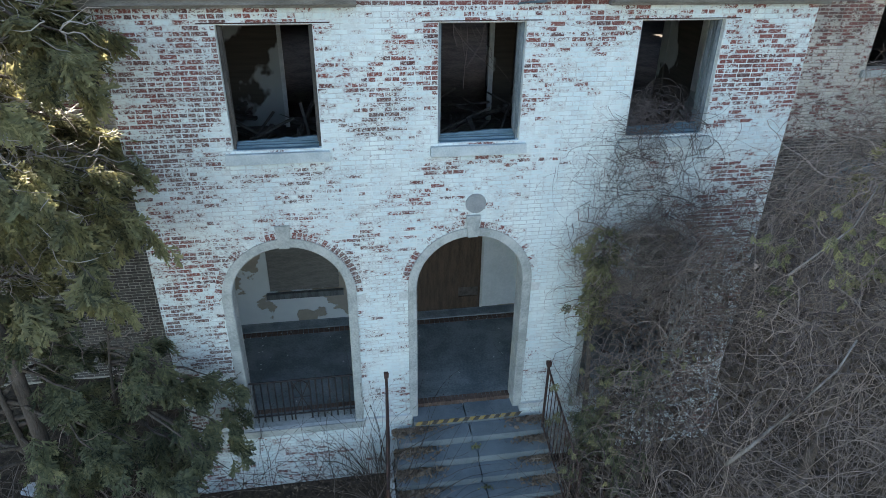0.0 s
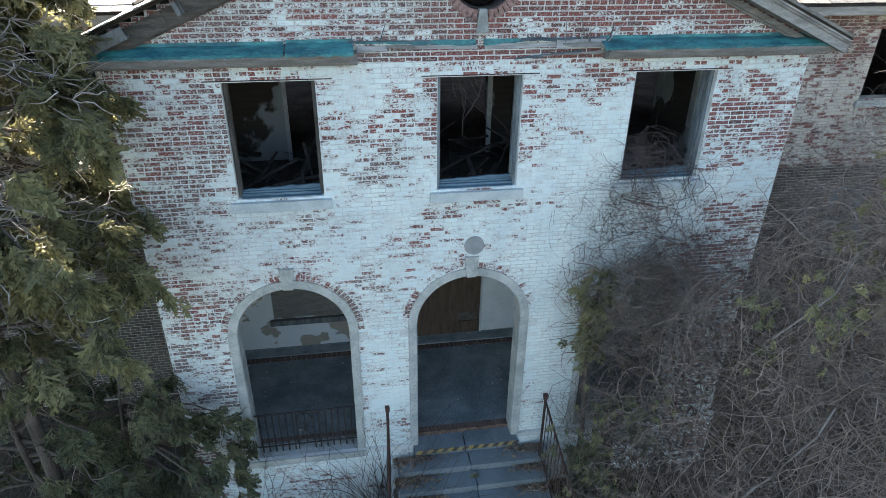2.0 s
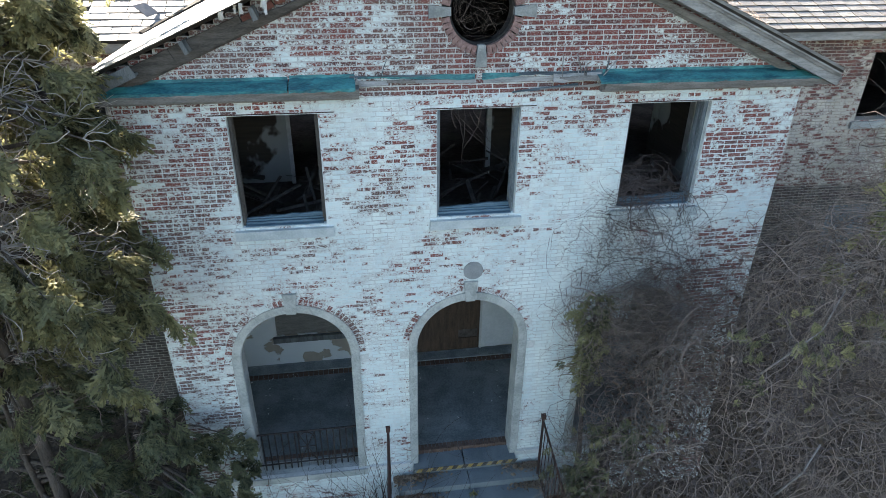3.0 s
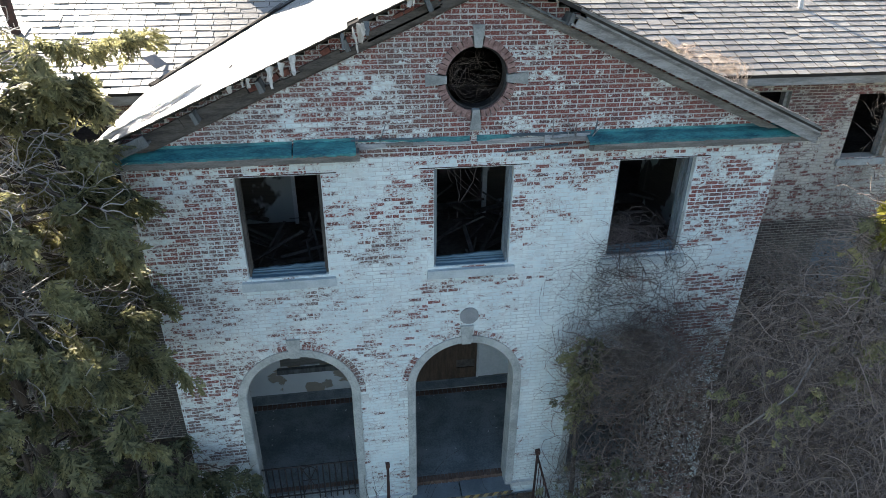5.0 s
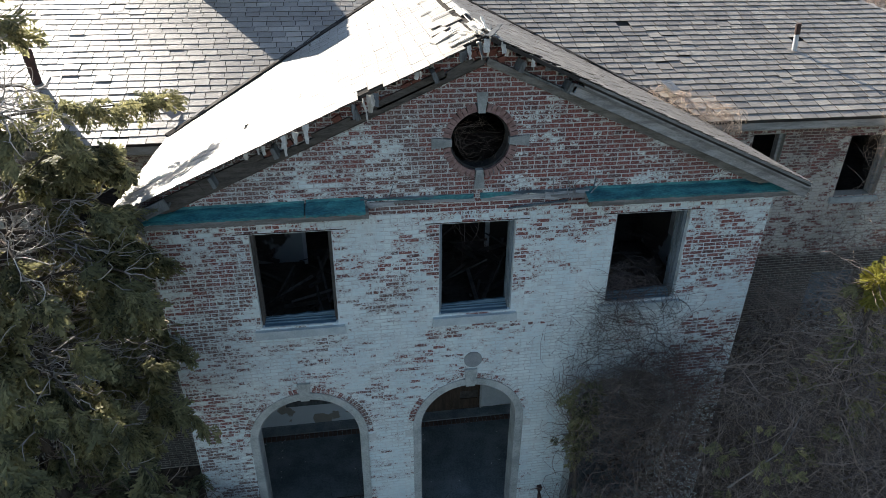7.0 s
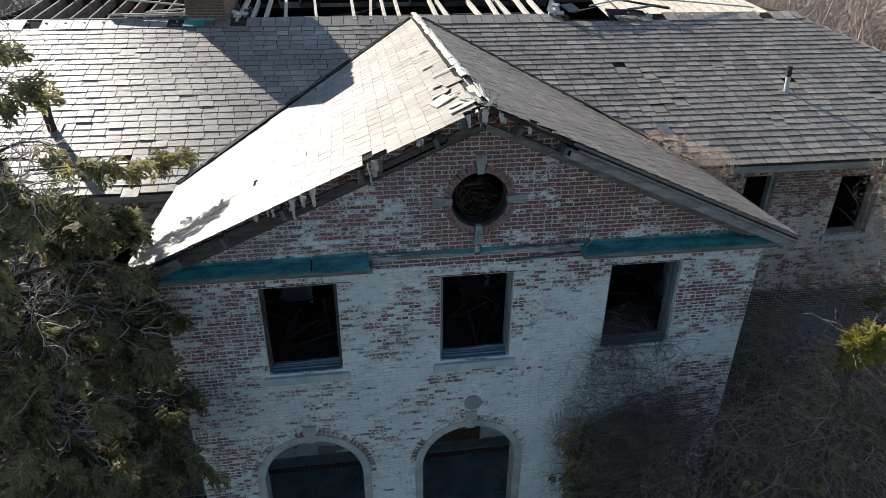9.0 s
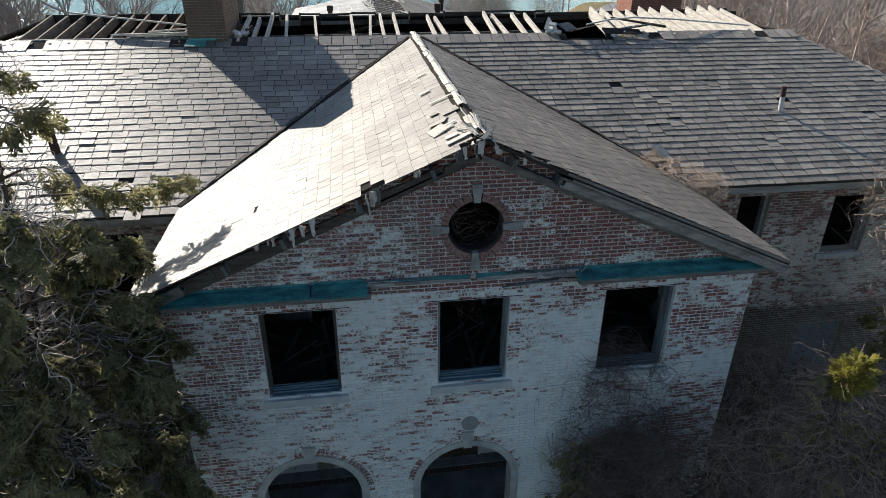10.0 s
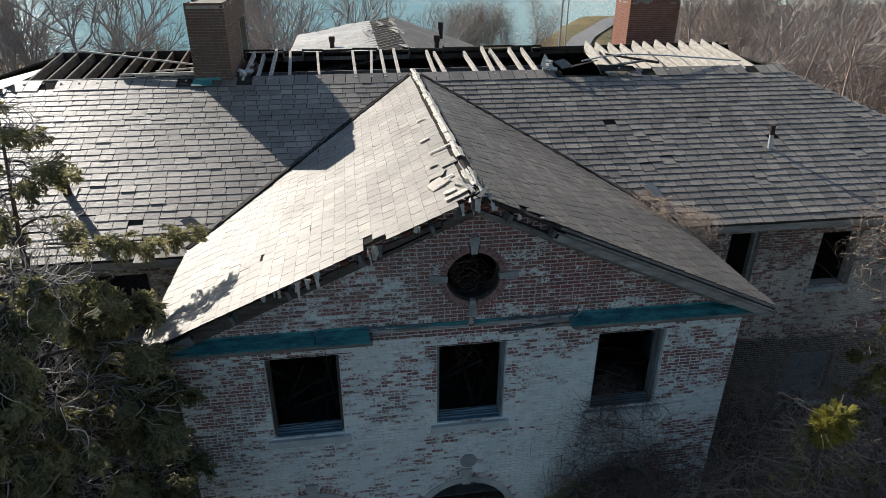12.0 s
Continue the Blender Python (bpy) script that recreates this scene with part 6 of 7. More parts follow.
def conifer(base, height, radius, n_limbs, per_limb, label, lean=(0, 0), bare_to=0.12, mat=None, scale=1.0, sparse_top=0.0, belly=0.35, twigs=250, ring=None, taper=0.55):
    """An arborvitae: leaning trunk, drooping limbs, hanging sprays and bare grey twigs."""
    t = thing("conifer_tree", label, "tree", "", "", base)
    b = Build()
    trunk = [(lean[0] * f * f + 0.06 * math.sin(f * 7), lean[1] * f * f + 0.05 * math.cos(f * 5), height * f) for f in np.linspace(0, 1, 12)]
    b.tube(trunk, 0.10 * height / 8, 0.015, 8)
    part("trunk", b, M_DARKBARK, t, smooth=True)
    b = Build()
    pos, out, sc, dr = [], [], [], []
    tw_paths, tw_r = [], []
    for k in range(n_limbs):
        f = bare_to + (1 - bare_to) * ((k + random.random()) / n_limbs) ** 0.9
        az = random.uniform(0, 2 * math.pi)
        if ring is not None:
            az = ring[0] + random.uniform(-ring[1], ring[1])
        prof = min(1.0, (f - bare_to) / belly + 0.15) * (1 - f) ** taper * 1.25 + 0.10
        ln = radius * prof * random.uniform(0.62, 1.02)
        d = Vector((math.cos(az), math.sin(az), 0))
        st = Vector((lean[0] * f * f, lean[1] * f * f, height * f))
        up = random.uniform(0.10, 0.45)
        pts = []
        for s in np.linspace(0, 1, 7):
            pts.append(st + d * ln * s + Vector((0, 0, ln * (up * s - 0.55 * s * s))) + Vector((random.uniform(-1, 1), random.uniform(-1, 1), random.uniform(-1, 1))) * 0.05 * ln * s)
        b = Build()
        b.tube(pts, 0.012 + 0.018 * ln, 0.005, 5)
        part("limb", b, M_DARKBARK, t, smooth=True)
        m = max(6, int(1.05 * per_limb * ln / radius * (1.0 if f < 0.75 else 1 - sparse_top)))
        for j in range(m):
            if j % 13 == 0:      # a new plume
                cl = random.uniform(0.2, 1.0) ** 0.6
                cside = max(-0.5, min(0.5, random.gauss(0, 0.30)))
                cdrop = random.gauss(-0.02, 0.06)
                cdir = d * random.uniform(0.5, 1.0) + Vector((-d.y, d.x, 0)) * random.gauss(0, 0.6)
                cdr = random.uniform(0.2, 1.1)
            i0 = min(5, int(cl * 6))
            p = pts[i0].lerp(pts[i0 + 1], cl * 6 - i0)
            side = Vector((-d.y, d.x, 0)) * cside * ln * cl
            fall = (j % 13) * random.uniform(0.016, 0.034)
            p = p + side + cdir * fall * 0.8 + Vector((random.gauss(0, 0.06), random.gauss(0, 0.06), cdrop - fall * cdr + random.gauss(0, 0.035)))
            pos.append(p)
            out.append(cdir + Vector((random.gauss(0, .26), random.gauss(0, .26), random.gauss(0.0, .16))))
            sc.append(random.uniform(0.7, 1.2) * scale)
            dr.append(max(0.0, cdr + random.gauss(0, 0.25)))
        for j in range(max(1, twigs // n_limbs)):
            s = random.uniform(0.2, 0.9)
            i0 = min(5, int(s * 6))
            p = pts[i0]
            q = [Vector(p)]
            dd = (d + Vector((random.gauss(0, .7), random.gauss(0, .7), random.gauss(0.1, .5)))).normalized()
            for _ in range(7):
                dd = (dd + Vector((random.gauss(0, .42), random.gauss(0, .42), random.gauss(-0.05, .42)))).normalized()
                q.append(q[-1] + dd * random.uniform(0.07, 0.13))
            tw_paths.append([tuple(v) for v in q])
            tw_r.append(np.linspace(0.009, 0.0035, 8) * random.uniform(0.5, 1.4))
    v, f = place_sprays(np.array([tuple(p) for p in pos]), np.array([tuple(o) for o in out]), np.array(sc), np.array(dr))
    raw_mesh("crown", v, f, mat or M_LEAF, t)
    if tw_paths:
        v, f = tubes(np.array(tw_paths), np.array(tw_r))
        # twigs of tall trees are paler: sunlight put into their colour
        tagged(raw_mesh("twig_tangle", v, f, M_TWIG_SUNLIT if height > 9 else M_VINE, t), "", "", "", "stuff")
    return t


corner_tree = conifer((-5.95, -0.95, GROUND), 10.2, 2.35, 72, 82, "drooping olive-green arborvitae crowding the house corner", (0.35, 0.2), 0.48, None, 0.95, 0.10, 0.14, 1700, None, 0.34)
conifer((-6.2, -0.85, GROUND), 5.6, 1.8, 46, 46, "low dark arborvitae under the taller one", (0.1, 0.1), 0.22, M_LEAF_SHADED, 0.85, 0.0, 0.3, 200)
tall = conifer((-7.2, 2.2, GROUND), 11.6, 1.6, 44, 34, "tall ragged arborvitae with a thin sunlit top", (0.5, 0.0), 0.3, None, 1.0, 0.35, 0.3, 600)
conifer((-4.9, -0.5, GROUND), 3.9, 2.15, 20, 46, "dark young arborvitae hanging before the white wall", (0.1, 0.0), 0.42, M_LEAF_SHADED, 0.8, 0.0, 0.2, 60, (-0.15, 0.7))
conifer((2.55, -0.45, GROUND), 5.0, 0.62, 30, 17, "dark green arborvitae shrub against the arch", (-0.1, -0.1), 0.66, None, 0.6, 0.0, 0.4, 60)
conifer((2.75, -1.25, GROUND), 3.2, 0.8, 30, 24, "low dark green arborvitae at the edge of the thicket", (0.0, -0.1), 0.12, M_LEAF_SHADED, 0.6, 0.0, 0.3, 60)
tip = conifer((4.83, -2.9, GROUND), 8.2, 0.8, 22, 12, "vine-smothered arborvitae with a yellow-green tip", (0.0, 0.0), 0.66, None, 0.6, 0.0, 0.2, 260)
d = rng.normal(size=(150, 3))
d /= np.linalg.norm(d, axis=1, keepdims=True)
p = np.array([0.0, 0.0, 8.12]) + d * np.array([0.15, 0.15, 0.27]) * rng.uniform(0.35, 1.0, (150, 1)) + np.array([0.12, 0, 0.08]) * (rng.uniform(size=(150, 1)) < 0.3)
v, f = place_sprays(p, d + np.array([0, 0, 0.5]), rng.uniform(0.3, 0.55, 150), rng.uniform(0, 0.5, 150))
raw_mesh("tip_foliage", v, f, M_LEAF_Y, tip)
conifer((10.4, 1.0, GROUND), 8.6, 1.1, 50, 16, "yellow-green arborvitae wrapped in dry vines", (0, 0), 0.25, M_LEAF_Y, 0.9, 0.0, 0.4, 150)

# a bough of the tall tree that hangs out over the roof valley
bough = [Vector(q) - Vector((-7.2, 2.2, GROUND)) for q in ((-6.58, 2.2, 8.45), (-5.9, 1.75, 8.62), (-5.2, 1.5, 8.72), (-4.5, 1.45, 8.76), (-3.88, 1.58, 8.78))]
b = Build()
b.tube(bough, 0.022, 0.006, 6)
part("limb", b, M_DARKBARK, tall, smooth=True)
k = 90
s = rng.uniform(1.3, 3.98, k)
i = s.astype(int)
pts = np.array([tuple(q) for q in bough])
p = pts[i] + (pts[i + 1] - pts[i]) * (s - i)[:, None] + rng.normal(size=(k, 3)) * np.array([0.09, 0.12, 0.06])
o = np.array([0.6, 0.1, -0.1]) + rng.normal(size=(k, 3)) * 0.6
v, f = place_sprays(p, o, rng.uniform(0.55, 1.0, k), rng.uniform(0.1, 0.8, k))
raw_mesh("bough_foliage", v, f, M_LEAF, tall)

# the great thicket before the right-hand side of the house
MOUNDS = [((3.5, -0.85, 1.6), (1.25, 0.75, 2.7)), ((5.0, -0.7, 2.2), (1.8, 0.9, 2.8)), ((4.35, -3.2, 2.4), (1.95, 1.9, 4.0)), ((6.6, -2.3, 2.2), (2.2, 2.6, 4.3)), ((2.75, -2.2, 0.4), (1.15, 1.7, 2.7)), ((4.9, -0.9, 1.5), (2.2, 1.1, 2.9)),
          ((8.6, 0.4, 2.0), (2.0, 2.4, 4.4)), ((3.3, -5.0, 0.6), (1.6, 1.5, 2.6)), ((7.0, 1.6, 1.3), (1.8, 1.3, 3.2)), ((8.7, 1.7, 1.5), (1.6, 1.2, 3.0)),
          ((6.5, 0.8, 2.1), (1.1, 1.0, 3.1)), ((7.9, 0.9, 2.4), (1.3, 1.2, 3.1))]
CAMWARD = (-0.45, -0.75, 0.45)
LIT = MOUNDS[2:5] + MOUNDS[6:]
outer = [strands_on(LIT, 5600, 12, 0.12, 0.10, 0.40, 0.0026, 0.0064, 0.86, 1.06, 0.35, 0.25, CAMWARD, 0.6),
         strands_on(LIT, 650, 18, 0.13, 0.10, 0.34, 0.0022, 0.0055, 0.94, 1.09, 0.4, 0.25, CAMWARD, 0.4),
         strands_on(LIT, 330, 14, 0.17, 0.10, 0.30, 0.0035, 0.0075, 0.9, 1.05, 0.3, 0.25, CAMWARD, 0.5),
         strands_on(MOUNDS[2:4], 1300, 14, 0.14, 0.30, 0.30, 0.0030, 0.0075, 0.95, 1.08, 0.5, 0.3, CAMWARD),
         strands_on([((4.85, -2.8, 5.4), (0.75, 0.75, 1.8))], 260, 10, 0.14, 0.05, 0.25, 0.002, 0.005, 0.6, 1.05, 0.2, 0.25, CAMWARD)]
outer.append(strands_on([MOUNDS[0], MOUNDS[1], MOUNDS[5]], 750, 13, 0.15, 0.10, 0.24, 0.0030, 0.0070, 0.9, 1.07, 0.4, 0.25, CAMWARD, 0.5))
outer.append(strands_on([((3.3, -0.55, 3.5), (1.15, 0.45, 1.0))], 420, 12, 0.13, 0.05, 0.24, 0.002, 0.0055, 0.7, 1.08, 0.3, 0.25, (0.0, -0.9, 0.5)))
v, f = join(outer)
thicket = raw_mesh("vine_thicket", v, f, M_VINE)
tagged(thicket, "tangled mound of bare grey-brown vines beside the house", "vines", "", "stuff")
# darker strands stand for the shaded inside of the mounds
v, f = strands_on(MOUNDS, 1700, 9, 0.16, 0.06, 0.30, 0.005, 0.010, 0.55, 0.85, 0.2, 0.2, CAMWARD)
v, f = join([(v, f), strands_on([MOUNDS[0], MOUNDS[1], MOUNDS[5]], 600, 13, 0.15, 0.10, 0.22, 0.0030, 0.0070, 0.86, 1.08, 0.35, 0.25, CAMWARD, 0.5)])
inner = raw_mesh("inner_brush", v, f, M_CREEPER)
tagged(inner, "brush coloured dark for the shaded inside of the thicket", "brush", "", "stuff")


def leaf_quads(p, size, flat=0.5):
    n = len(p)
    a = rng.normal(size=(n, 3))
    a[:, 2] *= flat
    a /= np.linalg.norm(a, axis=1, keepdims=True)
    c = np.cross(a, rng.normal(size=(n, 3)))
    c /= np.linalg.norm(c, axis=1, keepdims=True)
    s = rng.uniform(size[0], size[1], (n, 1))
    v = np.stack([p - a * s, p + c * s * 0.5, p + a * s, p - c * s * 0.5], axis=1).reshape(-1, 3)
    return v, np.arange(4 * n).reshape(-1, 4)


def inside(blobs, n, lo, hi):
    which = rng.integers(0, len(blobs), n)
    d = rng.normal(size=(n, 3))
    d /= np.linalg.norm(d, axis=1, keepdims=True)
    p = np.array([b[0] for b in blobs])[which] + d * np.array([b[1] for b in blobs])[which] * rng.uniform(lo, hi, (n, 1))
    return p[p[:, 2] > GROUND]


# leaf quads added as dark filling, so the mounds look shaded within
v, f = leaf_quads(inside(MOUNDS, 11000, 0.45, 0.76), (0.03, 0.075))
tagged(raw_mesh("dead_leaves", v, f, M_FILL_LEAF), "dark leaf quads filling the shaded inside of the thicket", "leaves", "", "stuff")
# green sprigs that show through the vines
TUFTS = ((3.05, -3.25, 5.42, 13, 0.13), (3.48, -3.75, 5.82, 15, 0.15), (2.55, -2.80, 3.75, 7, 0.12), (3.0, -3.6, 5.1, 5, 0.12), (3.35, -3.35, 5.85, 6, 0.12), (3.3, -3.95, 5.45, 6, 0.13), (2.0, -2.0, 2.45, 14, 0.24), (1.85, -2.55, 1.9, 14, 0.26), (2.15, -1.3, 1.4, 12, 0.26))
p = np.concatenate([np.array([x, y, z]) + rng.normal(size=(m, 3)) * w for x, y, z, m, w in TUFTS])
o = rng.normal(size=p.shape) * 0.6 + np.array([-0.3, -0.8, 0.3])
v, f = place_sprays(p, o, rng.uniform(0.28, 0.52, len(p)), rng.uniform(0.2, 0.9, len(p)))
tagged(raw_mesh("green_sprigs", v, f, M_LEAF), "green arborvitae sprigs poking out of the vines", "foliage", "", "stuff")
v, f = leaf_quads(np.array([2.85, -3.35, 5.25]) + rng.normal(size=(26, 3)) * 0.045, (0.015, 0.034), 1.0)
tagged(raw_mesh("withered_leaves", v, f, M_VINE), "tuft of withered pale leaves on the vines", "leaves", "", "stuff")

# thick bleached stems in the thicket
stems = thing("dead_limbs", "bleached dead limbs leaning in the thicket", "dead tree", "", "", (3.6, -4.6, GROUND))
for k in range(4):
    b = Build()
    x, y = random.uniform(-0.6, 1.6), random.uniform(-0.5, 0.8)
    pts = [Vector((x, y, 0))]
    d = Vector((random.uniform(-0.1, 0.6), random.uniform(-0.2, 0.3), 1)).normalized()
    for _ in range(9):
        d = (d + Vector((random.gauss(0.03, .28), random.gauss(0, .28), random.gauss(0, .12)))).normalized()
        pts.append(pts[-1] + d * 0.55)
    b.tube(pts, random.uniform(0.015, 0.028), 0.008, 7)
    part("limb", b, M_VINE_DARK, stems, smooth=True)

for pts, r0 in (([(2.15, -4.55, 3.75), (2.30, -4.62, 4.05), (2.46, -4.6, 4.22), (2.50, -4.7, 4.46), (2.66, -4.70, 4.72), (2.78, -4.75, 5.0), (3.02, -4.6, 5.18)], 0.018), ([(2.9, -3.75, 5.35), (3.2, -3.75, 5.62), (3.45, -3.75, 5.85), (3.8, -3.5, 6.15)], 0.012)):
    b = Build()
    b.tube([Vector(q) - Vector((3.6, -4.6, GROUND)) for q in pts], r0, r0 * 0.45, 8)
    part("limb", b, M_BARK, stems, smooth=True)

# creeper on the wall below and in the third window
WALLV = [((3.35, -0.10, 4.9), (0.95, 0.24, 1.0)), ((3.3, -0.05, 5.6), (0.7, 0.22, 0.5)), ((3.2, -0.16, 4.0), (1.1, 0.3, 0.9)), ((4.2, -0.15, 3.9), (1.1, 0.3, 0.8))]
v, f = join([strands_on(WALLV, 400, 16, 0.11, 0.03, 0.17, 0.0030, 0.0072, 0.7, 1.05, 0.0, 0.25),
             strands_on([((2.75, -0.1, 4.9), (0.9, 0.16, 1.0))], 110, 13, 0.10, 0.0, 0.18, 0.0018, 0.0036, 0.6, 1.15, 0.0, 0.25)])
hang = np.zeros((9, 8, 3))
for k in range(9):
    q = np.array([random.uniform(0.15, 0.75), random.uniform(0.16, 0.3), 7.15])
    d = np.array([random.gauss(0, 0.35), random.gauss(0, 0.1), -1.0])
    for j in range(8):
        hang[k, j] = q
        d = d + rng.normal(size=3) * np.array([0.22, 0.1, 0.1])
        q = q + d * 0.055 * (1 + 0.15 * k)
v, f = join([(v, f), tubes(hang, np.full((9, 8), 0.0025)),
             strands_on([((3.12, 0.06, 5.78), (0.36, 0.18, 0.5)), ((3.0, -0.12, 5.2), (0.5, 0.2, 0.6))], 190, 13, 0.085, 0.02, 0.27, 0.002, 0.0048, 0.4, 1.1, 0.0, 0.3)])
tagged(raw_mesh("wall_creeper", v, f, M_CREEPER), "bare creeper tangled over the wall and window sill", "creeper", "", "stuff")
v, f = strands_on([((0.58, 0.22, 8.42), (0.36, 0.10, 0.30))], 42, 16, 0.06, 0.0, 0.18, 0.0012, 0.0026, 0.6, 1.0, 0.0, 0.5)
tagged(raw_mesh("attic_creeper", v, f, M_VINE), "dry creeper curled inside the round window", "creeper", "", "stuff")
# dry nest of straw in the right valley
v, f = strands_on([((5.3, 3.45, 8.05), (0.40, 0.45, 0.13)), ((5.75, 3.1, 7.88), (0.38, 0.42, 0.18)), ((6.15, 2.9, 7.70), (0.35, 0.35, 0.24))], 150, 18, 0.075, 0.03, 0.24, 0.0028, 0.0062, 0.5, 1.15, 0.3, 0.3)
tagged(raw_mesh("valley_straw", v, f, M_STRAW), "dry straw-coloured vine caught in the roof valley", "vines", "", "stuff")
v, f = strands_on([((9.95, 1.4, 6.7), (0.9, 1.2, 1.6)), ((10.5, 2.5, 7.2), (0.8, 0.8, 1.2))], 520, 12, 0.085, 0.04, 0.3, 0.002, 0.0045, 0.8, 1.15, 0.2, 0.3)
tagged(raw_mesh("wing_vines", v, f, M_STRAW), "pale dry vines over the arborvitae by the wing", "vines", "", "stuff")


# canes: shoots that rise from the ground and arch over
def canes(boxes, n, k, step, r, bend, lean=(0, 0)):
    which = rng.integers(0, len(boxes), n)
    bx = np.array(boxes)[which]
    p = np.stack([rng.uniform(bx[:, 0], bx[:, 1]), rng.uniform(bx[:, 2], bx[:, 3]), bx[:, 4]], axis=1)
    t = rng.normal(size=(n, 3)) * 0.4 + np.array([lean[0], lean[1], 1.0])
    t /= np.linalg.norm(t, axis=1, keepdims=True)
    side = rng.normal(size=(n, 3)) * bend
    side[:, 2] = -abs(side[:, 2]) * 0.8 - bend * 0.6
    out = np.zeros((n, k, 3))
    st = rng.uniform(step * 0.5, step * 1.2, (n, 1))
    for i in range(k):
        out[:, i] = p
        t = t + side + rng.normal(size=(n, 3)) * 0.13
        t /= np.linalg.norm(t, axis=1, keepdims=True)
        p = p + t * st
    radii = rng.uniform(r * 0.5, r, (n, 1)) * np.linspace(1, 0.35, k)[None, :]
    return tubes(out, radii, 4)


v, f = join([canes([(-8.0, -4.3, -1.8, 0.4, GROUND)], 190, 14, 0.16, 0.011, 0.06), canes([(-8.5, -4.25, -3.0, -1.3, GROUND)], 300, 14, 0.15, 0.020, 0.06), canes([(-1.25, -0.7, -1.6, -0.3, GROUND)], 70, 13, 0.14, 0.007, 0.05), canes([(1.75, 2.2, -1.8, -0.2, GROUND)], 60, 13, 0.14, 0.006, 0.05, (-0.05, 0)),
             canes([(-7.5, -1.0, -3.4, -1.2, GROUND)], 200, 12, 0.10, 0.008, 0.09)])
tagged(raw_mesh("bramble_canes", v, f, M_VINE), "bare arching bramble canes along the foot of the wall", "brambles", "", "stuff")
v, f = join([canes([(-3.9, -0.8, -1.9, -0.25, GROUND)], 150, 15, 0.17, 0.006, 0.05), canes([(-1.3, -0.7, -1.9, -0.3, GROUND)], 150, 15, 0.18, 0.0075, 0.045), canes([(-6.5, -4.3, -2.6, -1.0, GROUND)], 160, 14, 0.17, 0.009, 0.06),
             canes([(1.7, 2.3, -1.9, -0.2, GROUND)], 80, 15, 0.18, 0.005, 0.045, (-0.08, 0))])
tagged(raw_mesh("bramble_twigs", v, f, M_VINE_DARK), "thin dark bramble twigs before the wall and stair rails", "brambles", "", "stuff")
v, f = join([canes([(2.2, 8.0, -6.8, -4.0, GROUND)], 500, 13, 0.16, 0.007, 0.08)])
tagged(raw_mesh("undergrowth", v, f, M_VINE_DARK), "bare brown undergrowth below the thicket", "brush", "", "stuff")

# leaf litter on steps and ground
pts = []
for k in range(1, 7):
    y0, y1, z = STEP_Y[k] + 0.0, STEP_Y[k - 1], STEP_Z[k]
    for _ in range(800):
        side = random.random()
        x = -0.78 + abs(random.gauss(0, 0.33)) if side < 0.6 else 1.95 - abs(random.gauss(0, 0.28))
        pts.append((x, y1 - abs(random.gauss(0, 0.09)), z + random.uniform(0.006, 0.03)))
for _ in range(9000):
    x, y = random.uniform(-9, 3), random.uniform(-4.5, 0.5)
    if y > -0.1 and XL - 0.1 < x < XR or (-0.9 < x < 2.0 and y > -2.1):
        continue
    pts.append((x, y, ground_z(x, y) + random.uniform(0.01, 0.06)))
v, f = leaf_quads(np.array(pts), (0.02, 0.05), 0.25)
M_LITTER = twig_material("dry_leaf_litter", (0.12, 0.088, 0.06), (0.34, 0.26, 0.19))
tagged(raw_mesh("leaf_litter", v, f, M_LITTER), "fallen brown leaves on steps and ground", "leaves", "", "stuff")
# weeds in the cracks of the steps
pts = []
for x, y, z in ((0.62, -0.60, 0.22), (0.70, -1.20, -0.12)):
    for _ in range(26):
        pts.append((x + random.gauss(0, 0.05), y + random.gauss(0, 0.02), z + 0.03 + abs(random.gauss(0, 0.02))))
v, f = leaf_quads(np.array(pts), (0.02, 0.05), 1.5)
tagged(raw_mesh("weeds", v, f, M_LEAF), "small green weeds in the step joints", "weeds", "", "stuff")
# plastic bag on the ground
bm = bmesh.new()
bmesh.ops.create_icosphere(bm, subdivisions=3, radius=0.16)
for vert in bm.verts:
    q = vert.co.copy()
    vert.co *= 0.75 + 0.5 * noise.noise(q * 9) + 0.2 * noise.noise(q * 22)
    vert.co.z *= 0.6
me = bpy.data.meshes.new("plastic_bag")
bm.to_mesh(me)
bm.free()
me.materials.append(simple("white_plastic", (0.6, 0.63, 0.65), (0.75, 0.77, 0.78), 6, 40, 0.4))
bag = new("plastic_bag", me)
bag.location = (-7.1, 0.35, GROUND + 0.06)
tagged(bag, "crumpled white plastic bag on the ground", "bag")

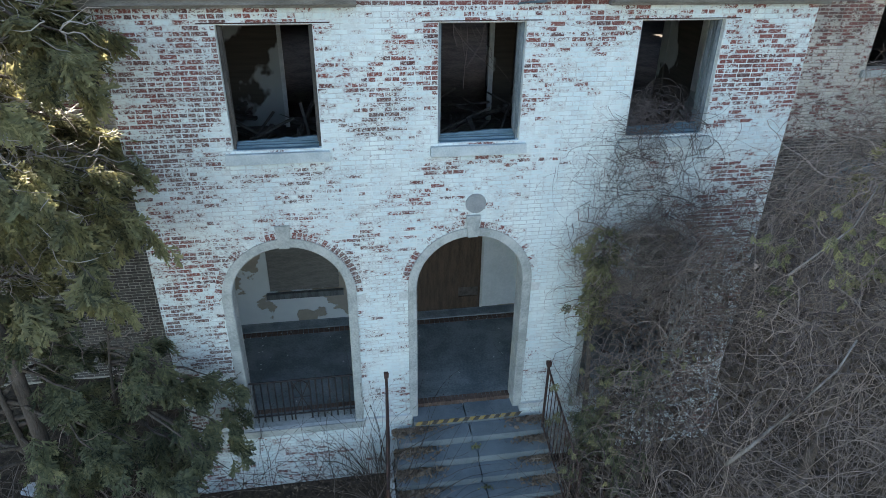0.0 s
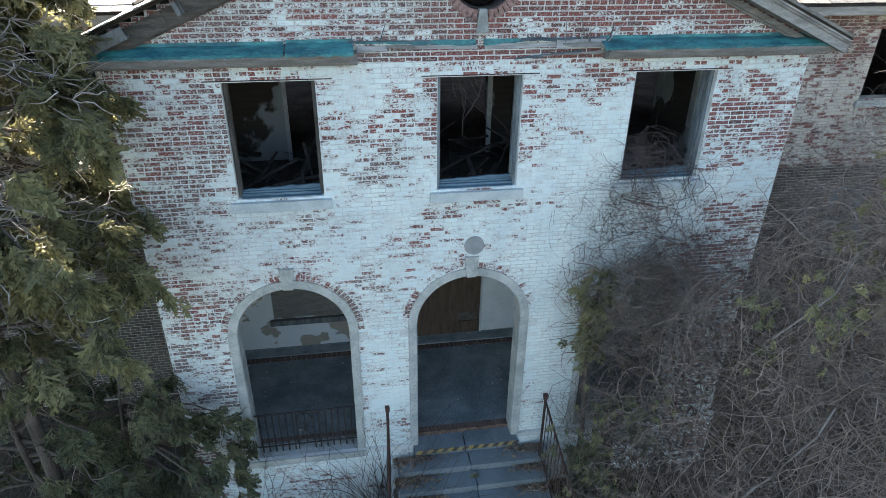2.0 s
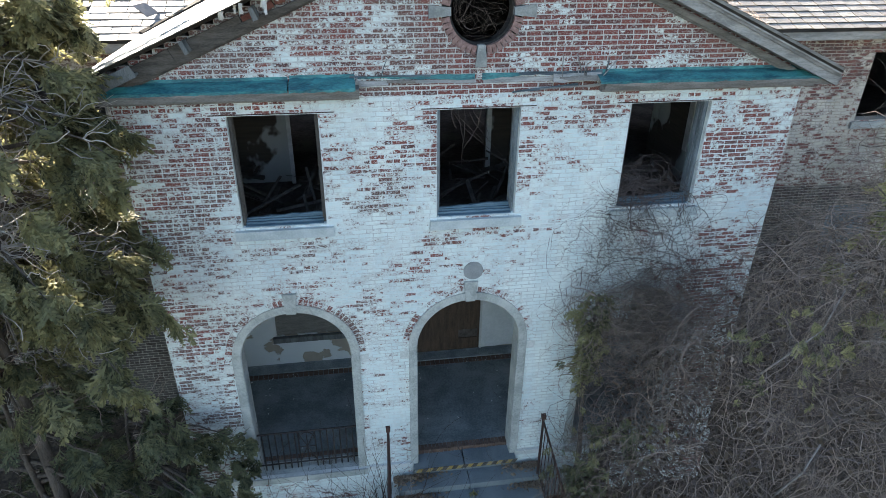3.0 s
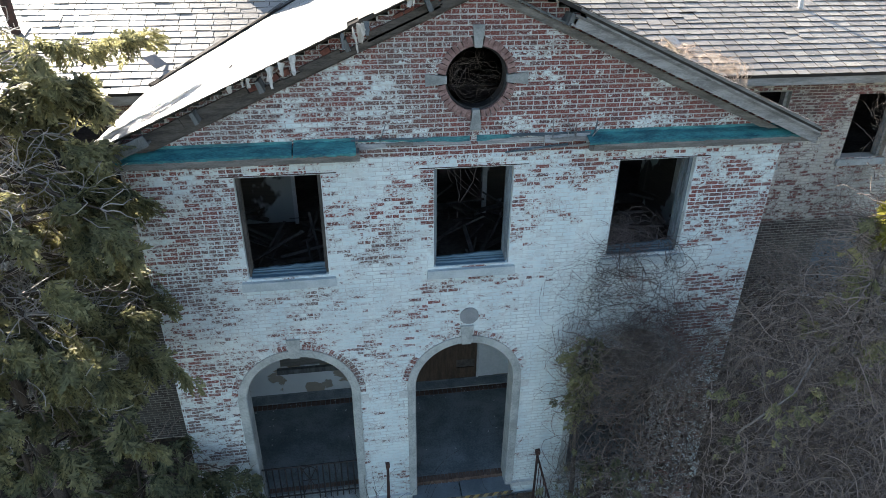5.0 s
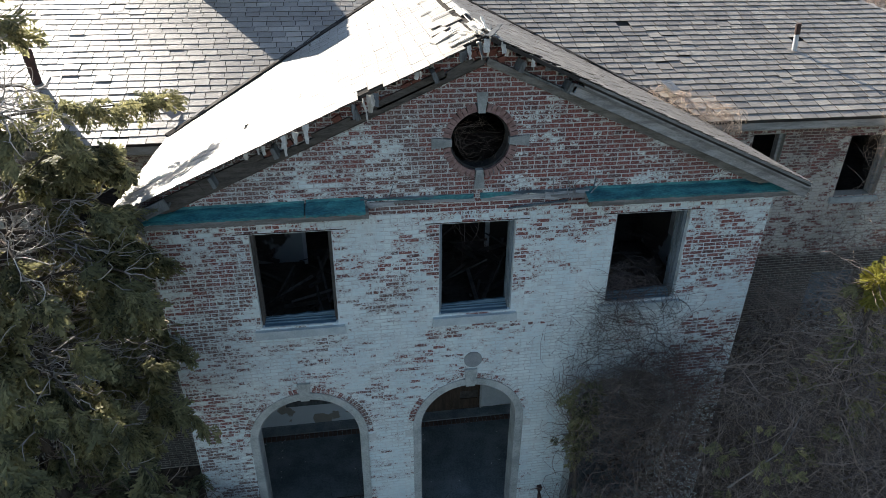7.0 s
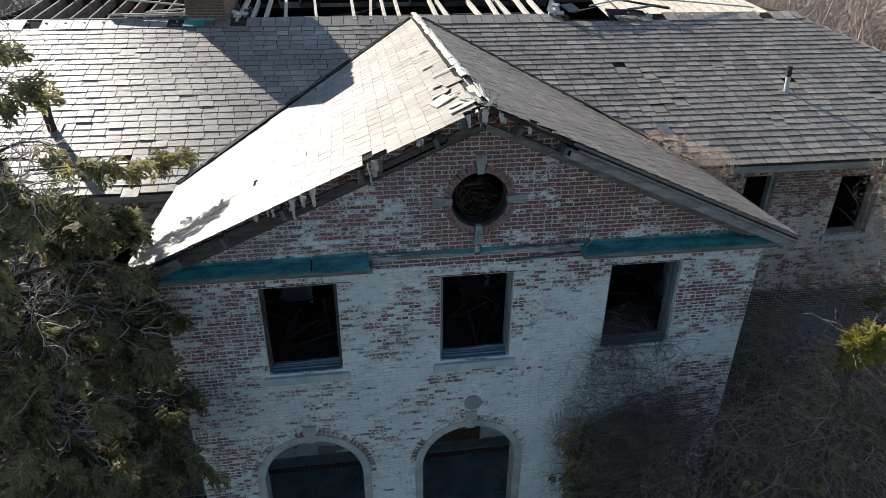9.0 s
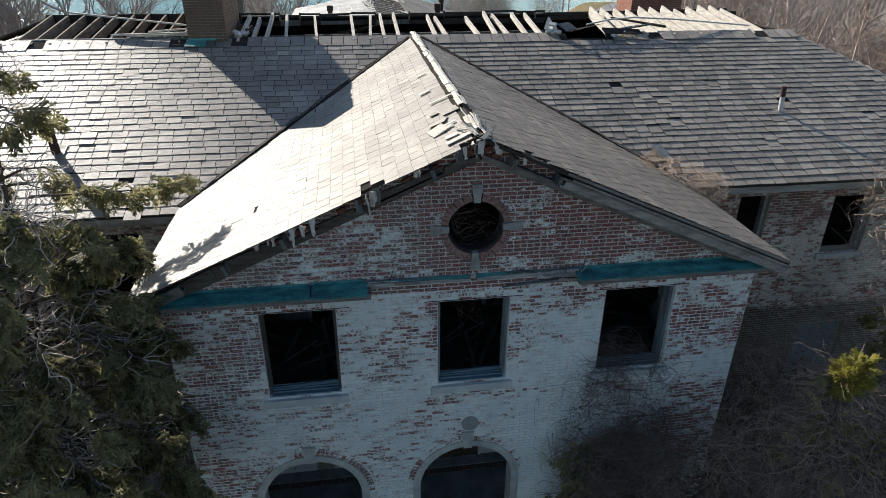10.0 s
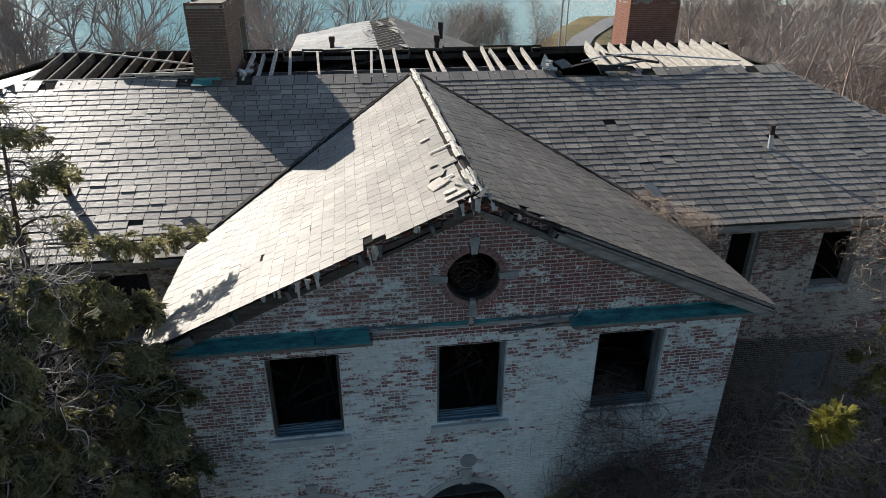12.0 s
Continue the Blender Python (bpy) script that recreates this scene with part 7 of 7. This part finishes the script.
# ================= distance =================
def bare_tree_mesh(name, seed, height, spread, mat, depth=5, r0=0.15, fine=4, thin=0.008, tips=0):
    r = random.Random(seed)
    wood, fine_wood = Build(), Build()

    def grow(p, d, ln, rad, lev):
        pts = [p]
        segs = 4 if lev < 3 else 2
        for _ in range(segs):
            d = (d + Vector((r.gauss(0, .13), r.gauss(0, .13), r.gauss(0.03, .09)))).normalized()
            pts.append(pts[-1] + d * ln / segs)
        b = wood if lev < 2 else fine_wood
        b.tube(pts, max(rad, thin), max(rad * 0.6, thin * 0.8), 6 if lev == 0 else (4 if lev < 2 else 3))
        if lev >= depth:
            for _ in range(tips):
                a = r.choice(pts[1:])
                e = (d + Vector((r.gauss(0, .55), r.gauss(0, .55), r.gauss(0.1, .4)))).normalized() * ln * r.uniform(0.5, 1.2)
                s = e.cross(Vector((r.gauss(0, 1), r.gauss(0, 1), r.gauss(0, 1)))).normalized() * thin * 0.8
                b.add([tuple(a - s), tuple(a + s), tuple(a + e * 0.6 + s * 0.8), tuple(a + e), tuple(a + e * 0.6 - s * 0.8)], [(0, 1, 2, 3, 4)])
            return
        for _ in range(r.randint(3, fine)):
            f = r.uniform(0.35, 1.0)
            q = pts[min(segs, int(f * segs + 0.5))]
            nd = (d + Vector((r.gauss(0, spread), r.gauss(0, spread), r.gauss(0.12, spread * 0.6)))).normalized()
            grow(q, nd, ln * r.uniform(0.5, 0.78), rad * 0.55, lev + 1)
    for _ in range(r.randint(2, 4)):
        grow(Vector((r.uniform(-.3, .3), r.uniform(-.3, .3), 0)), Vector((r.gauss(0, .3), r.gauss(0, .3), 1)).normalized(), height * 0.45, r0, 0)
    return wood.mesh("trunk", mat), fine_wood.mesh("crown", mat)


M_PALETWIG = twig_material("pale_tree_twigs", (0.26, 0.23, 0.21), (0.50, 0.455, 0.42))
TREE_MESHES = [bare_tree_mesh("bare_tree", s, 9.0, 0.5, M_PALETWIG, 4, 0.15, 5, 0.0055, 8) for s in range(4)]
for k, (x, y, s) in enumerate(((-19.0, 32.0, 1.6), (-15.5, 34.0, 1.5), (-25.0, 36.0, 1.5), (-4.0, 36.0, 1.7), (-8.0, 44.0, 1.3), (-1.0, 42.0, 1.3), (3.5, 48.0, 1.0), (9.0, 54.0, 1.0), (38.0, 42.0, 1.6), (23.5, 27.0, 1.25), (29.0, 31.0, 1.35), (36.0, 33.0, 1.4), (27.0, 39.0, 1.5), (45.0, 40.0, 1.5), (33.0, 47.0, 1.45), (21.0, 33.0, 1.0))):
    tr = new("bare_tree")
    for nm, me in zip(("trunk", "crown"), TREE_MESHES[k % 4]):
        new(nm, me).parent = tr
    tr.matrix_world = pose(x, y, ground_z(x, y) - 0.1, 0, 0, k * 77) @ Matrix.Scale(s, 4)
    tagged(tr, "bare grey winter tree behind the house", "tree", "trees behind the house")


def woods(name, spots, per, label):
    """Leafless woods in one mesh: crooked trunks with clouds of fine twigs."""
    out = []
    for x, y, h in spots:
        base = np.array([x, y, ground_z(x, y) - 0.1])
        m = max(3, int(h / 2.2))
        st = np.zeros((m, 6, 3))
        for i in range(m):
            d = np.array([random.gauss(0, 0.22), random.gauss(0, 0.22), 1.0])
            p = base + np.array([random.gauss(0, 0.4), random.gauss(0, 0.4), 0])
            for j in range(6):
                st[i, j] = p
                d = d + rng.normal(size=3) * 0.16
                d[2] = max(d[2], 0.5)
                p = p + d / np.linalg.norm(d) * h * 0.17
        v, f = tubes(st, np.linspace(0.06, 0.015, 6)[None, :] * rng.uniform(0.5, 1.3, (m, 1)) * h / 8)
        out.append((v, f))
        q = int(per * h * h / 64)
        i, j = rng.integers(0, m, q), rng.uniform(0.6, 4.99, q)
        j0 = j.astype(int)
        a = st[i, j0] + (st[i, j0 + 1] - st[i, j0]) * (j - j0)[:, None]
        grow = rng.normal(size=(q, 3)) * 0.8 + np.array([0, 0, 0.35])
        grow /= np.linalg.norm(grow, axis=1, keepdims=True)
        a = a + grow * rng.uniform(0, 0.16 * h, (q, 1))
        e = grow + rng.normal(size=(q, 3)) * 0.5
        e /= np.linalg.norm(e, axis=1, keepdims=True)
        e *= rng.uniform(0.06, 0.17, (q, 1)) * h
        mid = a + e * 0.5 + rng.normal(size=(q, 3)) * 0.012 * h
        s = np.cross(e, rng.normal(size=(q, 3)))
        s /= np.linalg.norm(s, axis=1, keepdims=True) + 1e-9
        s *= rng.uniform(0.0035, 0.008, (q, 1))
        v = np.stack([a - s, a + s, mid + s * 0.9, mid - s * 0.9, mid + s * 0.9, mid - s * 0.9, a + e - s * 0.4, a + e + s * 0.4], axis=1).reshape(-1, 3)
        k = np.arange(q)[:, None] * 8
        f = np.concatenate([k + np.array([0, 1, 2, 3]), k + np.array([5, 4, 7, 6])])
        out.append((v, f))
    v, f = join(out)
    return tagged(raw_mesh(name, v, f, M_FARTWIG), label, "woods", "", "stuff")


spots = []
while len(spots) < 150:
    x, y = random.uniform(17, 75), random.uniform(16, 66)
    if x < 15.5 + (y - 14) * 0.40 or x > 26 + (y - 10) * 1.15:
        continue
    spots.append((x, y, random.uniform(7.0, 12.5)))
for k in range(14):
    spots.append((random.uniform(4, 26), random.uniform(62, 82), random.uniform(3.0, 4.6)))
for k in range(16):
    spots.append((random.uniform(-30, 2), random.uniform(42, 62), random.uniform(3, 4.5)))
woods("winter_woods", spots, 430, "brown leafless woods beyond the house")
spots = [(random.uniform(12.5, 25), random.uniform(74, 80), random.uniform(5.5, 8.5)) for k in range(12)] + [(-16 + 4.1 * k, random.uniform(60, 70), random.uniform(4, 6)) for k in range(6)]
woods("shore_thicket", spots, 2300, "round reddish-brown leafless shrubs near the shore")

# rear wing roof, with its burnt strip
# whiter slate: the sun on the rear left slope is put into the colour
M_SLATE_FAR_LIT = slate_material("sunlit_far_slate", (0.30, 0.29, 0.27), (0.40, 0.385, 0.36), (0.46, 0.44, 0.40), 0.55)
b = Build()
RX, RY0, RY1, RY2 = 0.85, 12.2, 22.2, 23.4
REAR = {-1: (4.45, 9.0), 1: (4.1, 8.45)}        # half width and eave height on either side
for q in ([(RX, RY0, 10.0), (RX, RY1, 10.0), (RX - REAR[-1][0], RY2, REAR[-1][1]), (RX - REAR[-1][0], RY0, REAR[-1][1])],
          [(RX, RY1, 10.0), (RX, RY0, 10.0), (RX + REAR[1][0], RY0, REAR[1][1]), (RX + REAR[1][0], RY2, REAR[1][1])],
          [(RX, RY1, 10.0), (RX + REAR[1][0], RY2, REAR[1][1]), (RX - REAR[-1][0], RY2, REAR[-1][1])]):
    plane_slab(q)
rear = setting("roof_rear", b, M_DECK, "slate roof of the rear wing with a burnt strip", "roof")
for side in (-1, 1):
    b = Build()
    rw, re = REAR[side]
    c2 = (10.0 - re) / rw
    sl = Vector((side, 0, -c2)).normalized()
    nr = Vector((side * c2, 0, 1)).normalized()
    for i in range(17):
        s = (i + 1) * 0.262
        y = RY0
        while y < RY1 + (RY2 - RY1) * s / rw:
            w = random.uniform(0.3, 0.5)
            if not (side < 0 and s < 1.25 + 0.35 * noise.noise(Vector((y * 0.9, 0, 2)))):
                o = Vector((RX, y + w / 2, 10.0)) + sl * s
                slate(b, o, Vector((0, 1, 0)), -sl, nr, w - 0.008, 0.34, 0.022)
            y += w
    # lit colour on the left slope, shaded colour on the right
    tagged(part("slates", b, M_SLATE_FAR_LIT if side < 0 else M_SLATE_SHADED, rear), "", "", "", "stuff")
for k in range(15):
    b = Build()
    y = 13.0 + 0.62 * k
    b.beam((RX - 0.08, y, 10.0), (RX - 1.35, y + 0.1, 9.72), 0.03, 0.02)
    part("batten", b, M_RAFTER, rear)
for k in range(12):
    b = Build()
    y = random.uniform(13.0, 21.8)
    dx = random.choice((0.05, 0.1, 0.5, 1.1))
    b.obox(pose(RX - dx, y, 10.03 - dx * 0.2, random.uniform(-10, 10), 12, random.uniform(-30, 30)), random.uniform(0.12, 0.3), random.uniform(0.5, 1.1), 0.03, 0.03)
    part("torn_board", b, M_RAFTER, rear)
b = Build()
for side in (-1, 1):
    b.box(RX + side * 3.9 - 0.15, RX + side * 3.9 + 0.15, 17.6, 22.9, GROUND - 0.2, REAR[side][1] + 0.02)
b.box(RX - 3.74, RX + 3.74, 22.6, 22.9, GROUND - 0.2, 8.4)
setting("wall_rear_wing", b, M_MORTAR_WING, "brick walls of the rear wing", "wall")
for x, y, h in ((-1.75, 17.0, 0.42), (2.95, 20.5, 0.7), (2.1, 15.5, 0.5)):
    z = 10.0 - abs(x - RX) * (0.225 if x < RX else 0.378)
    b = Build()
    b.tube([(0, 0, -0.1), (0, 0, h)], 0.09, None, 10)
    vp = thing("roof_vent", "small dark vent stack on the rear roof", "vent", "vents on the rear roof", "", (x, y, z))
    part("stack", b, M_IRON, vp)
    b = Build()
    b.tube([(0, 0, h * 0.6), (0, 0, h + 0.02)], 0.12, None, 10)
    part("cap", b, M_IRON, vp)
# masts and poles by the shore
for x, y, h, r in ((-22.0, 62.0, 16, 0.11), (21.5, 60.0, 17, 0.14), (23.5, 64.0, 17, 0.10), (32.0, 54.0, 16, 0.10), (33.5, 56.0, 16, 0.08), (3.0, 60.0, 16, 0.08), (27.5, 50.0, 12, 0.13), (49.0, 52.0, 16, 0.12)):
    po = thing("mast", "tall thin pale mast near the shore", "pole", "masts by the shore", "", (x, y, ground_z(x, y)))
    b = Build()
    b.tube([(0, 0, 0), (0, 0, h)], r, r * 0.6, 8)
    shaft = part("shaft", b, M_PIPE, po)
    b = Build()
    b.beam((-1.4, 0, h * 0.55), (1.4, 0, h * 0.55), 0.08, 0.08)
    part("spreader", b, M_PIPE, shaft)
shed = thing("shed", "small white shed glimpsed between bare trees", "shed", "", "", (52.0, 55.0, GROUND))
b = Build()
b.box(-1.5, 1.5, -1, 1, 0, 2.2)
part("wall", b, M_STUCCO, shed)
b = Build()
b.prism([(-1.7, 2.2), (1.7, 2.2), (0, 3.0)], -1.2, 1.2)
part("roof", b, M_SLATE, shed)

# upper boughs of the corner tree, hanging over the eave
root = Vector((-5.95, -0.95, GROUND))
for ends in (((-5.72, -0.82, 7.55), (-5.2, -0.45, 8.05), (-4.75, -0.2, 8.38), (-4.32, -0.1, 8.42)), ((-5.72, -0.82, 7.3), (-5.3, -0.35, 7.8), (-4.95, 0.05, 8.1), (-4.58, 0.35, 8.12)), ((-5.70, -0.82, 7.8), (-5.35, -0.6, 8.3), (-5.0, -0.4, 8.62), (-4.62, -0.35, 8.70))):
    pts = [Vector(q) - root for q in ends]
    b = Build()
    b.tube(pts, 0.024, 0.006, 6)
    part("limb", b, M_DARKBARK, corner_tree, smooth=True)
    k = 130
    s = 0.9 + 2.05 * np.repeat(rng.uniform(0, 1, 10) ** 0.8, 13)
    i = s.astype(int)
    line = np.array([tuple(q) for q in pts])
    p = line[i] + (line[i + 1] - line[i]) * (s - i)[:, None] + np.repeat(rng.normal(size=(10, 3)) * np.array([0.12, 0.14, 0.08]), 13, axis=0) + rng.normal(size=(k, 3)) * 0.06
    o = np.repeat(np.array([0.6, 0.0, -0.1]) + rng.normal(size=(10, 3)) * 0.6, 13, axis=0) + rng.normal(size=(k, 3)) * 0.25
    v, f = place_sprays(p, o, rng.uniform(0.65, 1.1, k), rng.uniform(0.3, 1.1, k))
    raw_mesh("bough_foliage", v, f, M_LEAF, corner_tree)

# ================= pieces of walls and roofs =================
for spans, z0, z1, place in BRICK_JOBS:
    lay_bricks(spans, z0, z1, place)
tagged(part("bricks", rest, M_BRICK, front, "flaking white-painted bricks"), "", "", "", "stuff")
tagged(part("bricks", plinth_b, M_BRICK_PLINTH, plinth), "", "", "", "stuff")
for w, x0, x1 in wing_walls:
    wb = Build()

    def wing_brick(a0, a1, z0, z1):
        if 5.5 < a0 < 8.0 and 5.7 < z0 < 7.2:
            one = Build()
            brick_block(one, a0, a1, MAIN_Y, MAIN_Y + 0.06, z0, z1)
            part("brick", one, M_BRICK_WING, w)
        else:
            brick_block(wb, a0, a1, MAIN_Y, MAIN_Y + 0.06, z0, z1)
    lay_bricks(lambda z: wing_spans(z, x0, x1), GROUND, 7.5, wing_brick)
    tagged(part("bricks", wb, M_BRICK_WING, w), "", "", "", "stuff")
for job in SLATE_JOBS:
    slate_field(*job)
